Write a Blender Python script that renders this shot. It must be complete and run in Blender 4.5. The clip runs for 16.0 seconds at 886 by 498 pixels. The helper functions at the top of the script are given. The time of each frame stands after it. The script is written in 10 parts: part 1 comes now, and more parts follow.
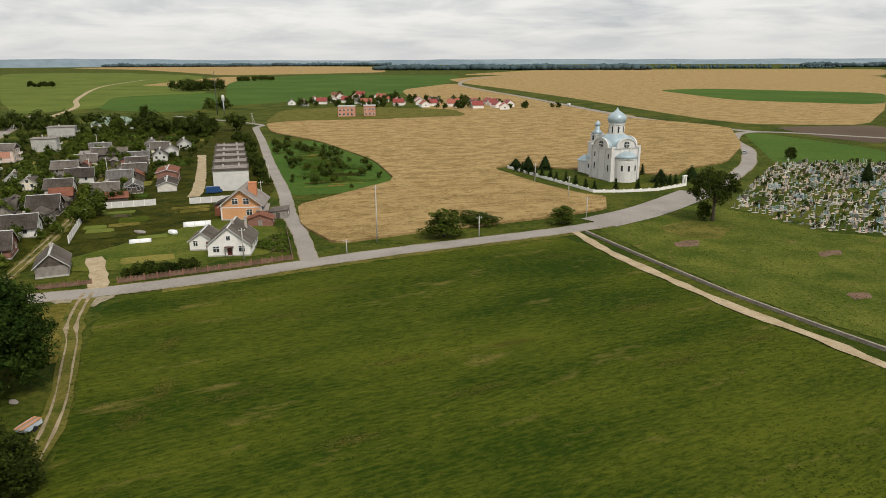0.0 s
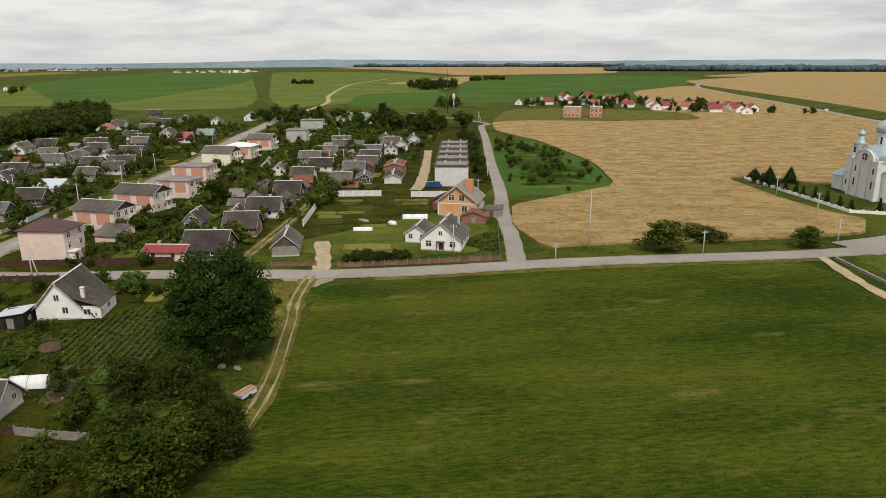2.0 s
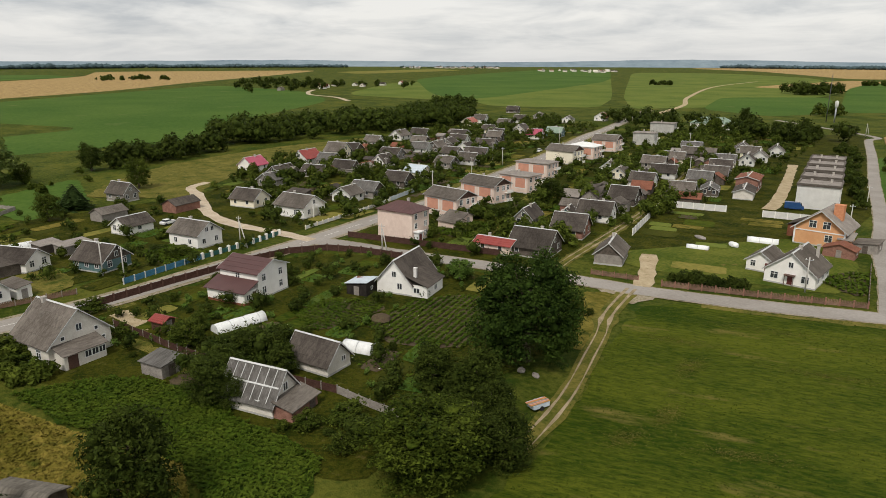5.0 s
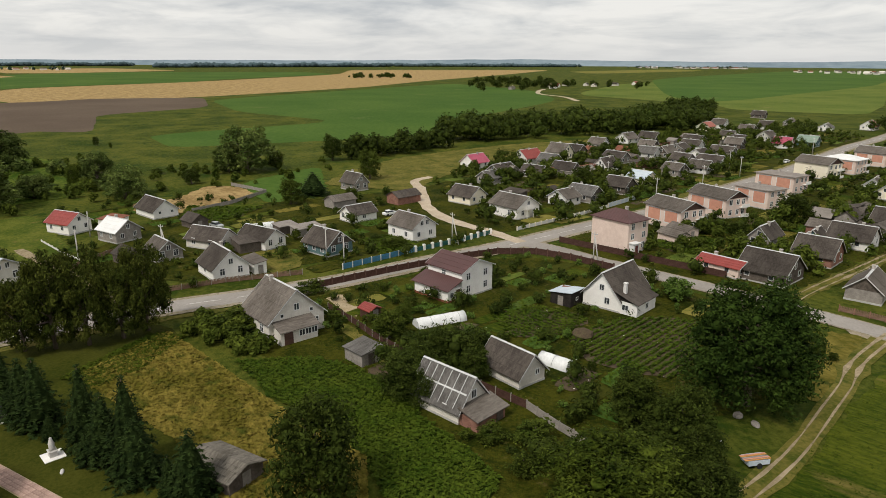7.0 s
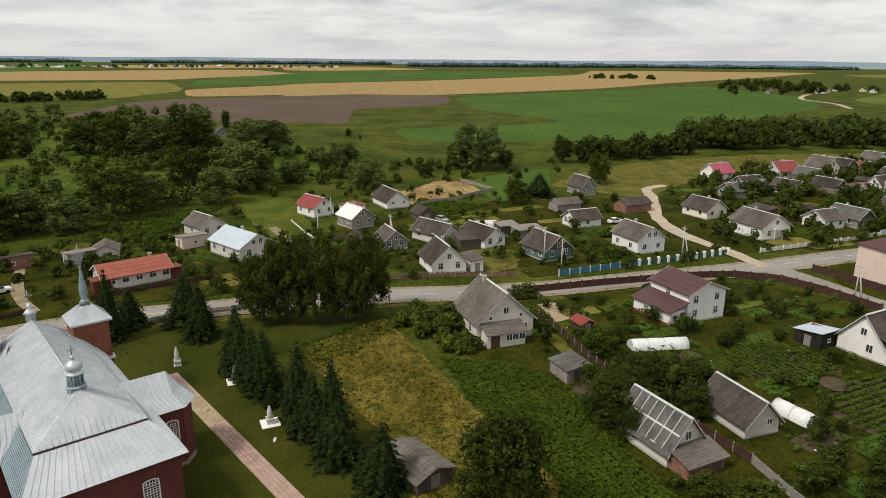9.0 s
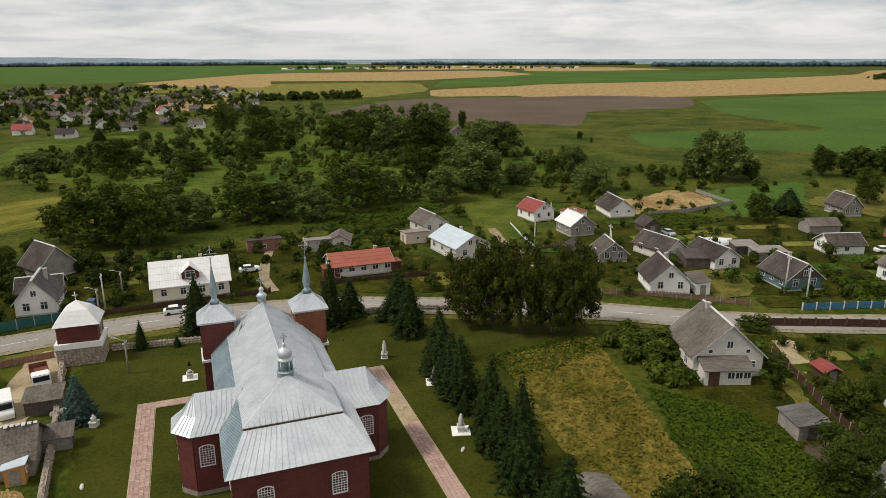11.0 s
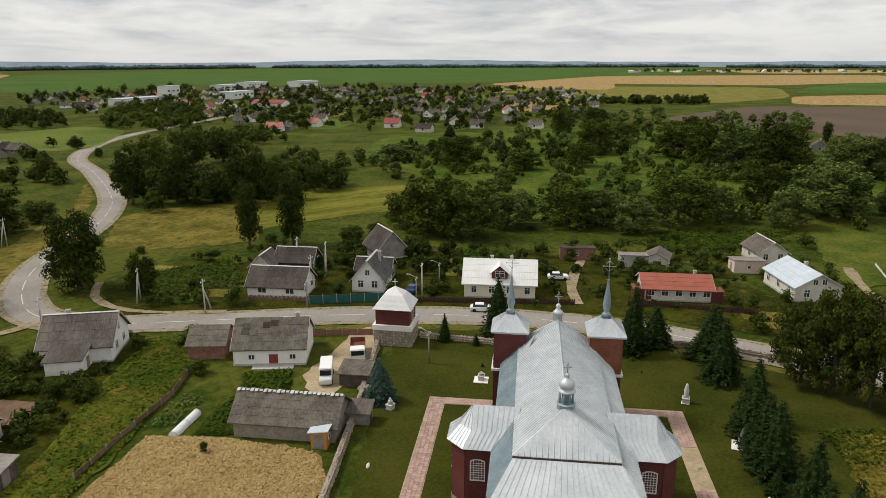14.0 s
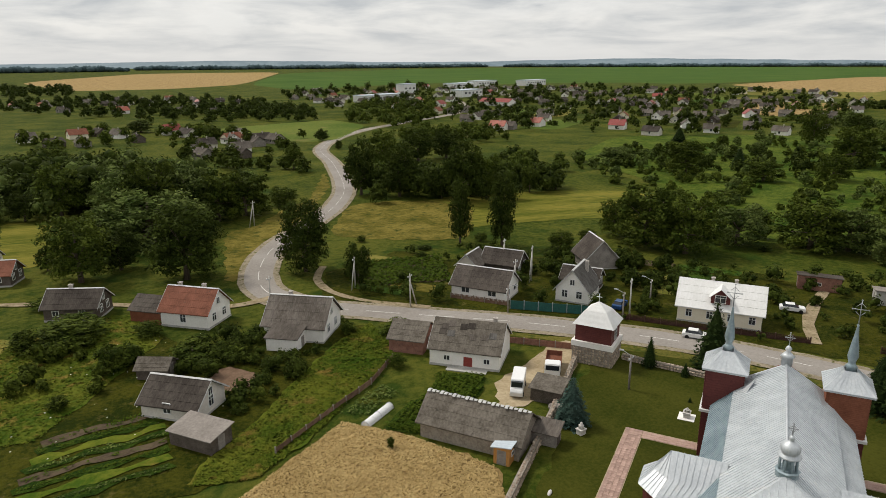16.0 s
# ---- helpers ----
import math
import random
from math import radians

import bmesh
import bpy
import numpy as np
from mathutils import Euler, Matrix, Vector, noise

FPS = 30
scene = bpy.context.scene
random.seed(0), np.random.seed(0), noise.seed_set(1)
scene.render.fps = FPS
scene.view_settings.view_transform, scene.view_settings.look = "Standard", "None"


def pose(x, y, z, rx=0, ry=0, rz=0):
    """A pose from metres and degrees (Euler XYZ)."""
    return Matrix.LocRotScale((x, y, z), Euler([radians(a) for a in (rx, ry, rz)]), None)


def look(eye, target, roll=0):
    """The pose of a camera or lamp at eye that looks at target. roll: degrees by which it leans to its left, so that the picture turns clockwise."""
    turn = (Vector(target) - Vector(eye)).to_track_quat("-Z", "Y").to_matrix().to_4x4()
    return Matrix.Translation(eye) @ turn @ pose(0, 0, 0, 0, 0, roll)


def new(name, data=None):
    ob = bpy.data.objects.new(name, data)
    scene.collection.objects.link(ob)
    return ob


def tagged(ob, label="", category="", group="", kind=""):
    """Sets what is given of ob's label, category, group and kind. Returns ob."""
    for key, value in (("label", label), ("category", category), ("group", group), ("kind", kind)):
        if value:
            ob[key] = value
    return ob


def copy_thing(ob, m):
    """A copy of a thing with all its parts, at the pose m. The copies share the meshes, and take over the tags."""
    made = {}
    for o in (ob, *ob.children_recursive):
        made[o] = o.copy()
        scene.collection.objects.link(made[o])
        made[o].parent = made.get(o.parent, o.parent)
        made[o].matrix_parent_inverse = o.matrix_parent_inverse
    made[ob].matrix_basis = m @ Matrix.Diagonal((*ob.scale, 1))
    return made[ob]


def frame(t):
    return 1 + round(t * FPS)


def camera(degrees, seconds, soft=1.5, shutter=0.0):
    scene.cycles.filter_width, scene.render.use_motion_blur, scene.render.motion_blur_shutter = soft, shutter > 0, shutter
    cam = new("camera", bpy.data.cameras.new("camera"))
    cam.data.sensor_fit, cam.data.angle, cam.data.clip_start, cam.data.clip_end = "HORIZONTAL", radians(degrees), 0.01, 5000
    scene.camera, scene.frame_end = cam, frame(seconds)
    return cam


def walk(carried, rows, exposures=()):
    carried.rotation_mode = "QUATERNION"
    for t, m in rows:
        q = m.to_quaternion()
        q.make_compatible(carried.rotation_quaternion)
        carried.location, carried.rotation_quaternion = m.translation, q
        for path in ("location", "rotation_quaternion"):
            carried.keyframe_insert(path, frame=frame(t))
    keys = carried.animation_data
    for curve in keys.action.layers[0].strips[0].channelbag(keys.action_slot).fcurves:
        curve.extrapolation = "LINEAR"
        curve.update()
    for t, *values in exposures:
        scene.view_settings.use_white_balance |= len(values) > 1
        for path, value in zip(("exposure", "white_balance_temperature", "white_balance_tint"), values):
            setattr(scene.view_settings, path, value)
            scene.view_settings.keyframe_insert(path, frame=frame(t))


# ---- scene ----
cam = camera(66.40, 16.0, soft=0.5)
# seconds, x, y, z, pitch, roll, yaw
PATH = [
    (0.0, 0.00, 0.00, 43.13, -15.76, -0.25, 0.00),
    (0.5, 0.15, 1.14, 43.04, -15.74, -0.21, 4.80),
    (1.0, 0.36, 2.31, 42.94, -15.71, -0.20, 9.45),
    (1.5, 0.50, 3.51, 42.82, -15.66, -0.24, 14.08),
    (2.0, 0.57, 4.77, 42.71, -15.63, -0.29, 18.73),
    (2.5, 0.46, 5.97, 42.65, -15.60, -0.26, 23.56),
    (3.0, 0.27, 7.12, 42.61, -15.54, -0.22, 28.32),
    (3.5, 0.09, 8.23, 42.61, -15.52, -0.17, 32.97),
    (4.0, -0.21, 9.20, 42.65, -15.51, -0.03, 37.77),
    (6.5, -2.98, 14.45, 43.06, -15.73, 0.20, 61.75),
    (7.0, -4.12, 15.36, 42.73, -15.70, 0.24, 66.36),
    (7.5, -5.19, 16.04, 42.53, -15.69, 0.31, 71.12),
    (8.0, -6.19, 16.50, 42.47, -15.69, 0.39, 76.03),
    (8.5, -7.20, 17.11, 42.43, -15.73, 0.45, 80.83),
    (9.0, -8.25, 17.52, 42.48, -15.79, 0.51, 85.83),
    (11.5, -13.42, 19.61, 43.06, -15.77, -0.20, 110.12),
    (12.0, -14.55, 19.52, 43.15, -15.72, -0.17, 114.64),
    (12.5, -15.65, 19.20, 43.22, -15.66, -0.14, 119.31),
    (13.0, -16.67, 18.89, 43.30, -15.62, -0.12, 123.99),
    (13.5, -17.78, 18.70, 43.35, -15.60, -0.11, 128.59),
    (14.0, -18.86, 18.26, 43.42, -15.60, -0.12, 133.34),
    (14.5, -19.89, 17.75, 43.52, -15.62, -0.22, 138.06),
    (15.0, -20.88, 17.34, 43.61, -15.63, -0.31, 142.64),
    (15.5, -21.70, 16.67, 43.67, -15.62, -0.32, 147.33),
    (16.0, -22.54, 15.87, 43.72, -15.62, -0.26, 152.01),
]
walk(cam, [(t, pose(x, y, z, 90 + pitch, 0, yaw) @ pose(0, 0, 0, 0, 0, roll)) for t, x, y, z, pitch, roll, yaw in PATH])

# ---- light: an overcast, bright summer day ----
world = bpy.data.worlds.new("overcast_sky")
scene.world = world
world.use_nodes = True
wn, wl = world.node_tree.nodes, world.node_tree.links
wn.clear()
sky = wn.new("ShaderNodeTexSky")
sky.sky_type, sky.sun_disc = "NISHITA", False
sky.sun_elevation, sky.sun_rotation = radians(52), radians(150)
sky_dim = wn.new("ShaderNodeVectorMath"); sky_dim.operation = "SCALE"; sky_dim.inputs[3].default_value = 0.1
wl.new(sky.outputs[0], sky_dim.inputs[0])
co = wn.new("ShaderNodeTexCoord")
sep = wn.new("ShaderNodeSeparateXYZ"); wl.new(co.outputs["Generated"], sep.inputs[0])
up = wn.new("ShaderNodeMath"); up.operation = "MAXIMUM"; up.inputs[1].default_value = 0.0; wl.new(sep.outputs[2], up.inputs[0])
lift = wn.new("ShaderNodeMath"); lift.operation = "ADD"; lift.inputs[1].default_value = 0.13; wl.new(up.outputs[0], lift.inputs[0])
flat = wn.new("ShaderNodeVectorMath"); flat.operation = "DIVIDE"
spread = wn.new("ShaderNodeCombineXYZ")
for i in range(3):
    wl.new(lift.outputs[0], spread.inputs[i])
wl.new(co.outputs["Generated"], flat.inputs[0]); wl.new(spread.outputs[0], flat.inputs[1])
clouds = wn.new("ShaderNodeTexNoise")
clouds.inputs["Scale"].default_value, clouds.inputs["Detail"].default_value, clouds.inputs["Roughness"].default_value = 1.15, 7.0, 0.55
clouds.inputs["Distortion"].default_value = 0.35
wl.new(flat.outputs[0], clouds.inputs["Vector"])
tone = wn.new("ShaderNodeValToRGB")
tone.color_ramp.elements[0].position, tone.color_ramp.elements[0].color = 0.34, (0.60, 0.62, 0.64, 1)
tone.color_ramp.elements[1].position, tone.color_ramp.elements[1].color = 0.62, (0.98, 0.96, 0.92, 1)
mid = tone.color_ramp.elements.new(0.47); mid.color = (0.79, 0.79, 0.78, 1)
wl.new(clouds.outputs["Fac"], tone.inputs[0])
puff_at = wn.new("ShaderNodeVectorMath"); puff_at.operation = "MULTIPLY"; puff_at.inputs[1].default_value = (1.0, 1.0, 3.4)
wl.new(co.outputs["Generated"], puff_at.inputs[0])
puff = wn.new("ShaderNodeTexNoise")
puff.inputs["Scale"].default_value, puff.inputs["Detail"].default_value, puff.inputs["Roughness"].default_value = 4.2, 8.0, 0.58
wl.new(puff_at.outputs[0], puff.inputs["Vector"])
heap = wn.new("ShaderNodeMapRange"); heap.inputs[1].default_value, heap.inputs[2].default_value = 0.52, 0.64
heap.inputs[4].default_value = 0.75
wl.new(puff.outputs["Fac"], heap.inputs[0])
heaped = wn.new("ShaderNodeMixRGB"); heaped.inputs[2].default_value = (1.0, 0.985, 0.95, 1)
wl.new(heap.outputs[0], heaped.inputs[0]); wl.new(tone.outputs[0], heaped.inputs[1])
low = wn.new("ShaderNodeMapRange"); low.inputs[1].default_value, low.inputs[2].default_value = 0.0, 0.05
low.inputs[3].default_value, low.inputs[4].default_value = 0.75, 0.0
wl.new(up.outputs[0], low.inputs[0])
pale = wn.new("ShaderNodeMixRGB"); pale.inputs[2].default_value = (0.80, 0.80, 0.79, 1)
wl.new(low.outputs[0], pale.inputs[0]); wl.new(heaped.outputs[0], pale.inputs[1])
veil = wn.new("ShaderNodeMixRGB"); veil.inputs[0].default_value = 0.93
wl.new(sky_dim.outputs[0], veil.inputs[1]); wl.new(pale.outputs[0], veil.inputs[2])
bg = wn.new("ShaderNodeBackground"); bg.inputs[1].default_value = 0.90
wl.new(veil.outputs[0], bg.inputs[0])
wo = wn.new("ShaderNodeOutputWorld"); wl.new(bg.outputs[0], wo.inputs[0])

sun = new("sun", bpy.data.lights.new("sun", "SUN"))
sun.data.energy, sun.data.angle, sun.data.color = 2.5, radians(11), (1.0, 0.94, 0.85)
sun.matrix_world = look((60, -110, 160), (0, 0, 0))


# ---- materials ----
def mat(name, c1, c2, rough=0.8, big=0.3, small=4.0, bump=0.3, metal=0.0, c3=None, spot=0.62, island=0.0, stretch=(1, 1, 1),
        wave=0.0, wave_axis="X", wave_bump=0.4, turn=0.0, leaf=0.0, per_object=0.0, bump_dist=0.05, span=0.20):
    """Two-scale mottled surface: big and small are noise scales per metre; c3 adds spots; wave adds ribs per metre."""
    m = bpy.data.materials.new(name)
    m.use_nodes = True
    n, l = m.node_tree.nodes, m.node_tree.links
    n.clear()
    out, b = n.new("ShaderNodeOutputMaterial"), n.new("ShaderNodeBsdfPrincipled")
    b.inputs["Roughness"].default_value, b.inputs["Metallic"].default_value = rough, metal
    b.inputs["Specular IOR Level"].default_value = (0.04 if rough > 0.65 else 0.3) if metal == 0 else 0.5
    tc, mp = n.new("ShaderNodeTexCoord"), n.new("ShaderNodeMapping")
    mp.vector_type = "TEXTURE"
    mp.inputs["Rotation"].default_value = (0, 0, radians(turn))
    mp.inputs["Scale"].default_value = [1 / q for q in stretch]
    l.new(tc.outputs["Object"], mp.inputs[0])

    def noisy(scale, detail, rough_n=0.6):
        t = n.new("ShaderNodeTexNoise")
        t.inputs["Scale"].default_value, t.inputs["Detail"].default_value, t.inputs["Roughness"].default_value = scale, detail, rough_n
        l.new(mp.outputs[0], t.inputs["Vector"])
        return t

    nb, ns = noisy(big, 5), noisy(small, 6, 0.7)
    add = n.new("ShaderNodeMath"); add.operation = "ADD"
    l.new(nb.outputs["Fac"], add.inputs[0]); l.new(ns.outputs["Fac"], add.inputs[1])
    rng = n.new("ShaderNodeMapRange")
    rng.inputs[1].default_value, rng.inputs[2].default_value = 1.0 - span, 1.0 + span
    l.new(add.outputs[0], rng.inputs[0])
    mix = n.new("ShaderNodeMixRGB")
    mix.inputs[1].default_value, mix.inputs[2].default_value = (*c1, 1), (*c2, 1)
    l.new(rng.outputs[0], mix.inputs[0])
    col = mix.outputs[0]
    if c3:
        nd = noisy(big * 2.7, 6, 0.65)
        r3 = n.new("ShaderNodeMapRange")
        r3.inputs[1].default_value, r3.inputs[2].default_value = spot, spot + 0.12
        l.new(nd.outputs["Fac"], r3.inputs[0])
        m3 = n.new("ShaderNodeMixRGB"); m3.inputs[2].default_value = (*c3, 1)
        l.new(r3.outputs[0], m3.inputs[0]); l.new(col, m3.inputs[1])
        col = m3.outputs[0]
    for amount, node, sock in ((island, "ShaderNodeNewGeometry", "Random Per Island"), (per_object, "ShaderNodeObjectInfo", "Random")):
        if amount:
            g, hs, r = n.new(node), n.new("ShaderNodeHueSaturation"), n.new("ShaderNodeMapRange")
            r.inputs[3].default_value, r.inputs[4].default_value = 1 - amount, 1 + amount
            l.new(g.outputs[sock], r.inputs[0]); l.new(r.outputs[0], hs.inputs["Value"]); l.new(col, hs.inputs["Color"])
            col = hs.outputs[0]
    l.new(col, b.inputs["Base Color"])
    height = ns.outputs["Fac"]
    if wave:
        w = n.new("ShaderNodeTexWave")
        w.wave_type, w.bands_direction = "BANDS", wave_axis
        w.inputs["Scale"].default_value, w.inputs["Distortion"].default_value = 0.314 * wave, 0.25
        l.new(tc.outputs["Object"], w.inputs["Vector"])
        ws = n.new("ShaderNodeMath"); ws.operation = "MULTIPLY_ADD"; ws.inputs[1].default_value = wave_bump / max(bump, 0.01)
        l.new(w.outputs["Fac"], ws.inputs[0]); l.new(height, ws.inputs[2])
        height = ws.outputs[0]
    if bump:
        bp = n.new("ShaderNodeBump")
        bp.inputs["Strength"].default_value, bp.inputs["Distance"].default_value = bump, bump_dist
        l.new(height, bp.inputs["Height"]); l.new(bp.outputs[0], b.inputs["Normal"])
    if leaf:
        tr, ms = n.new("ShaderNodeBsdfTranslucent"), n.new("ShaderNodeMixShader")
        ms.inputs[0].default_value = leaf
        l.new(col, tr.inputs["Color"]); l.new(b.outputs[0], ms.inputs[1]); l.new(tr.outputs[0], ms.inputs[2])
        l.new(ms.outputs[0], out.inputs[0])
    else:
        l.new(b.outputs[0], out.inputs[0])
    return m


M = {}
# ground and fields
M["ground"] = mat("rough_grass", (0.028, 0.046, 0.005), (0.090, 0.096, 0.015), 0.95, 0.04, 0.7, 0.9, c3=(0.024, 0.046, 0.006), spot=0.54, bump_dist=0.5, span=0.14)
M["meadow"] = mat("mown_meadow", (0.020, 0.039, 0.003), (0.080, 0.094, 0.009), 0.95, 0.05, 1.3, 0.9, c3=(0.140, 0.118, 0.030), spot=0.585, stretch=(0.4, 1.3, 1), turn=25, bump_dist=0.3, span=0.17)
M["lawn"] = mat("short_lawn", (0.026, 0.034, 0.004), (0.058, 0.060, 0.009), 0.95, 0.12, 2.5, 0.4, bump_dist=0.1)
M["yard"] = mat("garden_grass", (0.015, 0.023, 0.002), (0.056, 0.056, 0.006), 0.95, 0.16, 1.6, 0.9, c3=(0.105, 0.086, 0.026), spot=0.59, bump_dist=0.3, span=0.15)
M["grain"] = mat("ripe_grain", (0.235, 0.158, 0.064), (0.40, 0.284, 0.128), 0.95, 0.13, 0.8, 1.0, c3=(0.185, 0.122, 0.046), spot=0.55, stretch=(0.75, 1.15, 1), turn=15, bump_dist=0.7, span=0.14)
M["crop"] = mat("green_crop", (0.036, 0.082, 0.012), (0.070, 0.116, 0.020), 0.95, 0.008, 0.35, 0.3, c3=(0.10, 0.12, 0.035), spot=0.62, bump_dist=0.3)
M["pasture"] = mat("pale_pasture", (0.062, 0.100, 0.015), (0.132, 0.152, 0.030), 0.95, 0.015, 0.5, 0.4, c3=(0.17, 0.15, 0.05), spot=0.60, bump_dist=0.3)
M["hay"] = mat("dry_hay_meadow", (0.105, 0.110, 0.020), (0.210, 0.180, 0.045), 0.95, 0.05, 0.8, 0.6, c3=(0.060, 0.088, 0.016), spot=0.57, bump_dist=0.3)
M["weeds"] = mat("tall_weeds", (0.085, 0.078, 0.012), (0.180, 0.145, 0.032), 0.95, 0.12, 0.7, 0.9, c3=(0.045, 0.056, 0.010), spot=0.54, bump_dist=0.5, span=0.14)
M["valley"] = mat("damp_valley_grass", (0.032, 0.064, 0.006), (0.100, 0.126, 0.018), 0.95, 0.05, 0.6, 1.0, c3=(0.022, 0.046, 0.005), spot=0.55, bump_dist=0.6, span=0.14)
M["mown_hay"] = mat("mown_yellow_green_hay", (0.075, 0.088, 0.010), (0.180, 0.160, 0.028), 0.95, 0.10, 0.9, 0.7, c3=(0.050, 0.075, 0.010), spot=0.58, stretch=(0.22, 1.4, 1), turn=-9, bump_dist=0.3, span=0.15)
M["tall_grass"] = mat("tall_mixed_grass", (0.040, 0.074, 0.006), (0.125, 0.138, 0.016), 0.9, 0.10, 0.9, 0.6, c3=(0.20, 0.140, 0.032), spot=0.56, bump_dist=0.4, island=0.1)
M["verge"] = mat("dry_verge_grass", (0.060, 0.070, 0.011), (0.165, 0.138, 0.034), 0.95, 0.15, 1.6, 0.7, c3=(0.040, 0.058, 0.009), spot=0.55, bump_dist=0.25)
M["olive"] = mat("sun_bleached_lawn", (0.040, 0.066, 0.007), (0.120, 0.130, 0.022), 0.95, 0.09, 1.3, 0.8, c3=(0.17, 0.118, 0.045), spot=0.60, bump_dist=0.3)
M["soil"] = mat("ploughed_soil", (0.085, 0.062, 0.045), (0.125, 0.095, 0.068), 0.95, 0.01, 0.8, 0.5, bump_dist=0.3)
M["bed"] = mat("garden_soil", (0.060, 0.045, 0.030), (0.105, 0.080, 0.050), 0.95, 0.3, 3.0, 0.6, c3=(0.06, 0.08, 0.02), spot=0.56)
M["bare_earth"] = mat("bare_reddish_earth", (0.125, 0.080, 0.052), (0.195, 0.130, 0.090), 0.95, 0.3, 2.5, 0.5, c3=(0.07, 0.065, 0.03), spot=0.6)
M["asphalt"] = mat("worn_asphalt", (0.235, 0.212, 0.188), (0.315, 0.290, 0.262), 0.9, 0.08, 2.2, 0.2, c3=(0.17, 0.16, 0.15), spot=0.63)
M["gravel"] = mat("sandy_gravel", (0.36, 0.29, 0.21), (0.50, 0.42, 0.32), 0.95, 0.2, 2.5, 0.5, c3=(0.16, 0.15, 0.06), spot=0.66)
M["shoulder"] = mat("grassy_road_shoulder", (0.20, 0.168, 0.112), (0.33, 0.282, 0.205), 0.95, 0.35, 2.5, 0.5, c3=(0.085, 0.088, 0.024), spot=0.53)
M["sand"] = mat("dirt_track", (0.30, 0.235, 0.14), (0.44, 0.36, 0.24), 0.95, 0.3, 2.0, 0.5, c3=(0.15, 0.14, 0.05), spot=0.60)
M["rut"] = mat("worn_sandy_rut", (0.20, 0.158, 0.095), (0.34, 0.275, 0.180), 0.95, 0.35, 2.2, 0.5, c3=(0.075, 0.078, 0.020), spot=0.56)
M["line"] = mat("road_paint", (0.55, 0.54, 0.50), (0.70, 0.69, 0.66), 0.7, 1.5, 8.0, 0.1, c3=(0.3, 0.29, 0.27), spot=0.6)
M["paver"] = mat("clay_paver", (0.33, 0.22, 0.18), (0.44, 0.31, 0.26), 0.9, 1.0, 9.0, 0.3, per_object=0.18, wave=0.0)
# walls
M["white"] = mat("white_render", (0.76, 0.735, 0.695), (0.86, 0.84, 0.80), 0.85, 0.6, 5.0, 0.15, c3=(0.50, 0.47, 0.42), spot=0.67)
M["chalk"] = mat("chalky_white_render", (0.60, 0.585, 0.56), (0.72, 0.705, 0.68), 0.85, 0.4, 4.0, 0.15, c3=(0.46, 0.44, 0.41), spot=0.64)
M["cream"] = mat("cream_render", (0.76, 0.69, 0.54), (0.85, 0.78, 0.64), 0.85, 0.5, 5.0, 0.15)
M["greybrick"] = mat("pale_silicate_brick", (0.56, 0.52, 0.46), (0.70, 0.665, 0.60), 0.9, 0.8, 6.0, 0.3, wave=4, wave_axis="Z", wave_bump=0.1)
M["pink"] = mat("pink_brick", (0.64, 0.50, 0.43), (0.74, 0.60, 0.52), 0.9, 0.7, 6.0, 0.25, wave=4, wave_axis="Z", wave_bump=0.1)
M["panel"] = mat("salmon_panel", (0.50, 0.24, 0.17), (0.60, 0.31, 0.22), 0.9, 0.8, 6.0, 0.2)
M["orange"] = mat("orange_facade", (0.58, 0.30, 0.15), (0.68, 0.37, 0.19), 0.8, 0.6, 5.0, 0.12)
M["wood_dark"] = mat("weathered_boards", (0.075, 0.062, 0.052), (0.150, 0.125, 0.105), 0.9, 0.9, 5.0, 0.5, wave=5, wave_axis="Z", wave_bump=0.3)
M["black_boards"] = mat("tarred_black_boards", (0.018, 0.016, 0.014), (0.042, 0.036, 0.032), 0.85, 0.9, 5.0, 0.5, wave=5, wave_axis="Z", wave_bump=0.3)
M["wood_grey"] = mat("grey_boards", (0.20, 0.18, 0.16), (0.33, 0.30, 0.27), 0.9, 0.9, 6.0, 0.4, wave=5, wave_axis="Z", wave_bump=0.3)
M["wood_blue"] = mat("teal_painted_boards", (0.085, 0.150, 0.155), (0.14, 0.21, 0.215), 0.7, 0.9, 6.0, 0.3, wave=5, wave_axis="Z")
M["wood_new"] = mat("fresh_orange_wood", (0.42, 0.20, 0.06), (0.55, 0.28, 0.09), 0.7, 2.0, 8.0, 0.2, stretch=(6, 6, 1))
M["maroon"] = mat("maroon_painted_logs", (0.085, 0.020, 0.018), (0.130, 0.034, 0.028), 0.65, 0.7, 5.0, 0.3, c3=(0.16, 0.055, 0.04), spot=0.66, wave=3.5, wave_axis="Z", wave_bump=0.3)
M["brown_boards"] = mat("brown_painted_boards", (0.16, 0.06, 0.035), (0.25, 0.10, 0.06), 0.7, 0.7, 5.0, 0.3, wave=5, wave_axis="Z", wave_bump=0.35)
M["old_boards"] = mat("weathered_grey_board_roof", (0.085, 0.076, 0.062), (0.190, 0.172, 0.146), 0.95, 0.6, 4.0, 0.6, c3=(0.05, 0.045, 0.037), spot=0.58, stretch=(0.4, 2.0, 1))
M["stone"] = mat("fieldstone_mortar", (0.22, 0.19, 0.155), (0.34, 0.30, 0.25), 0.95, 1.0, 4.0, 0.5)
M["stone_piece"] = mat("fieldstone", (0.20, 0.155, 0.115), (0.40, 0.33, 0.26), 0.9, 1.2, 6.0, 0.4, per_object=0.35, island=0.3)
M["concrete"] = mat("grey_concrete", (0.36, 0.35, 0.32), (0.50, 0.49, 0.46), 0.9, 0.6, 6.0, 0.3)
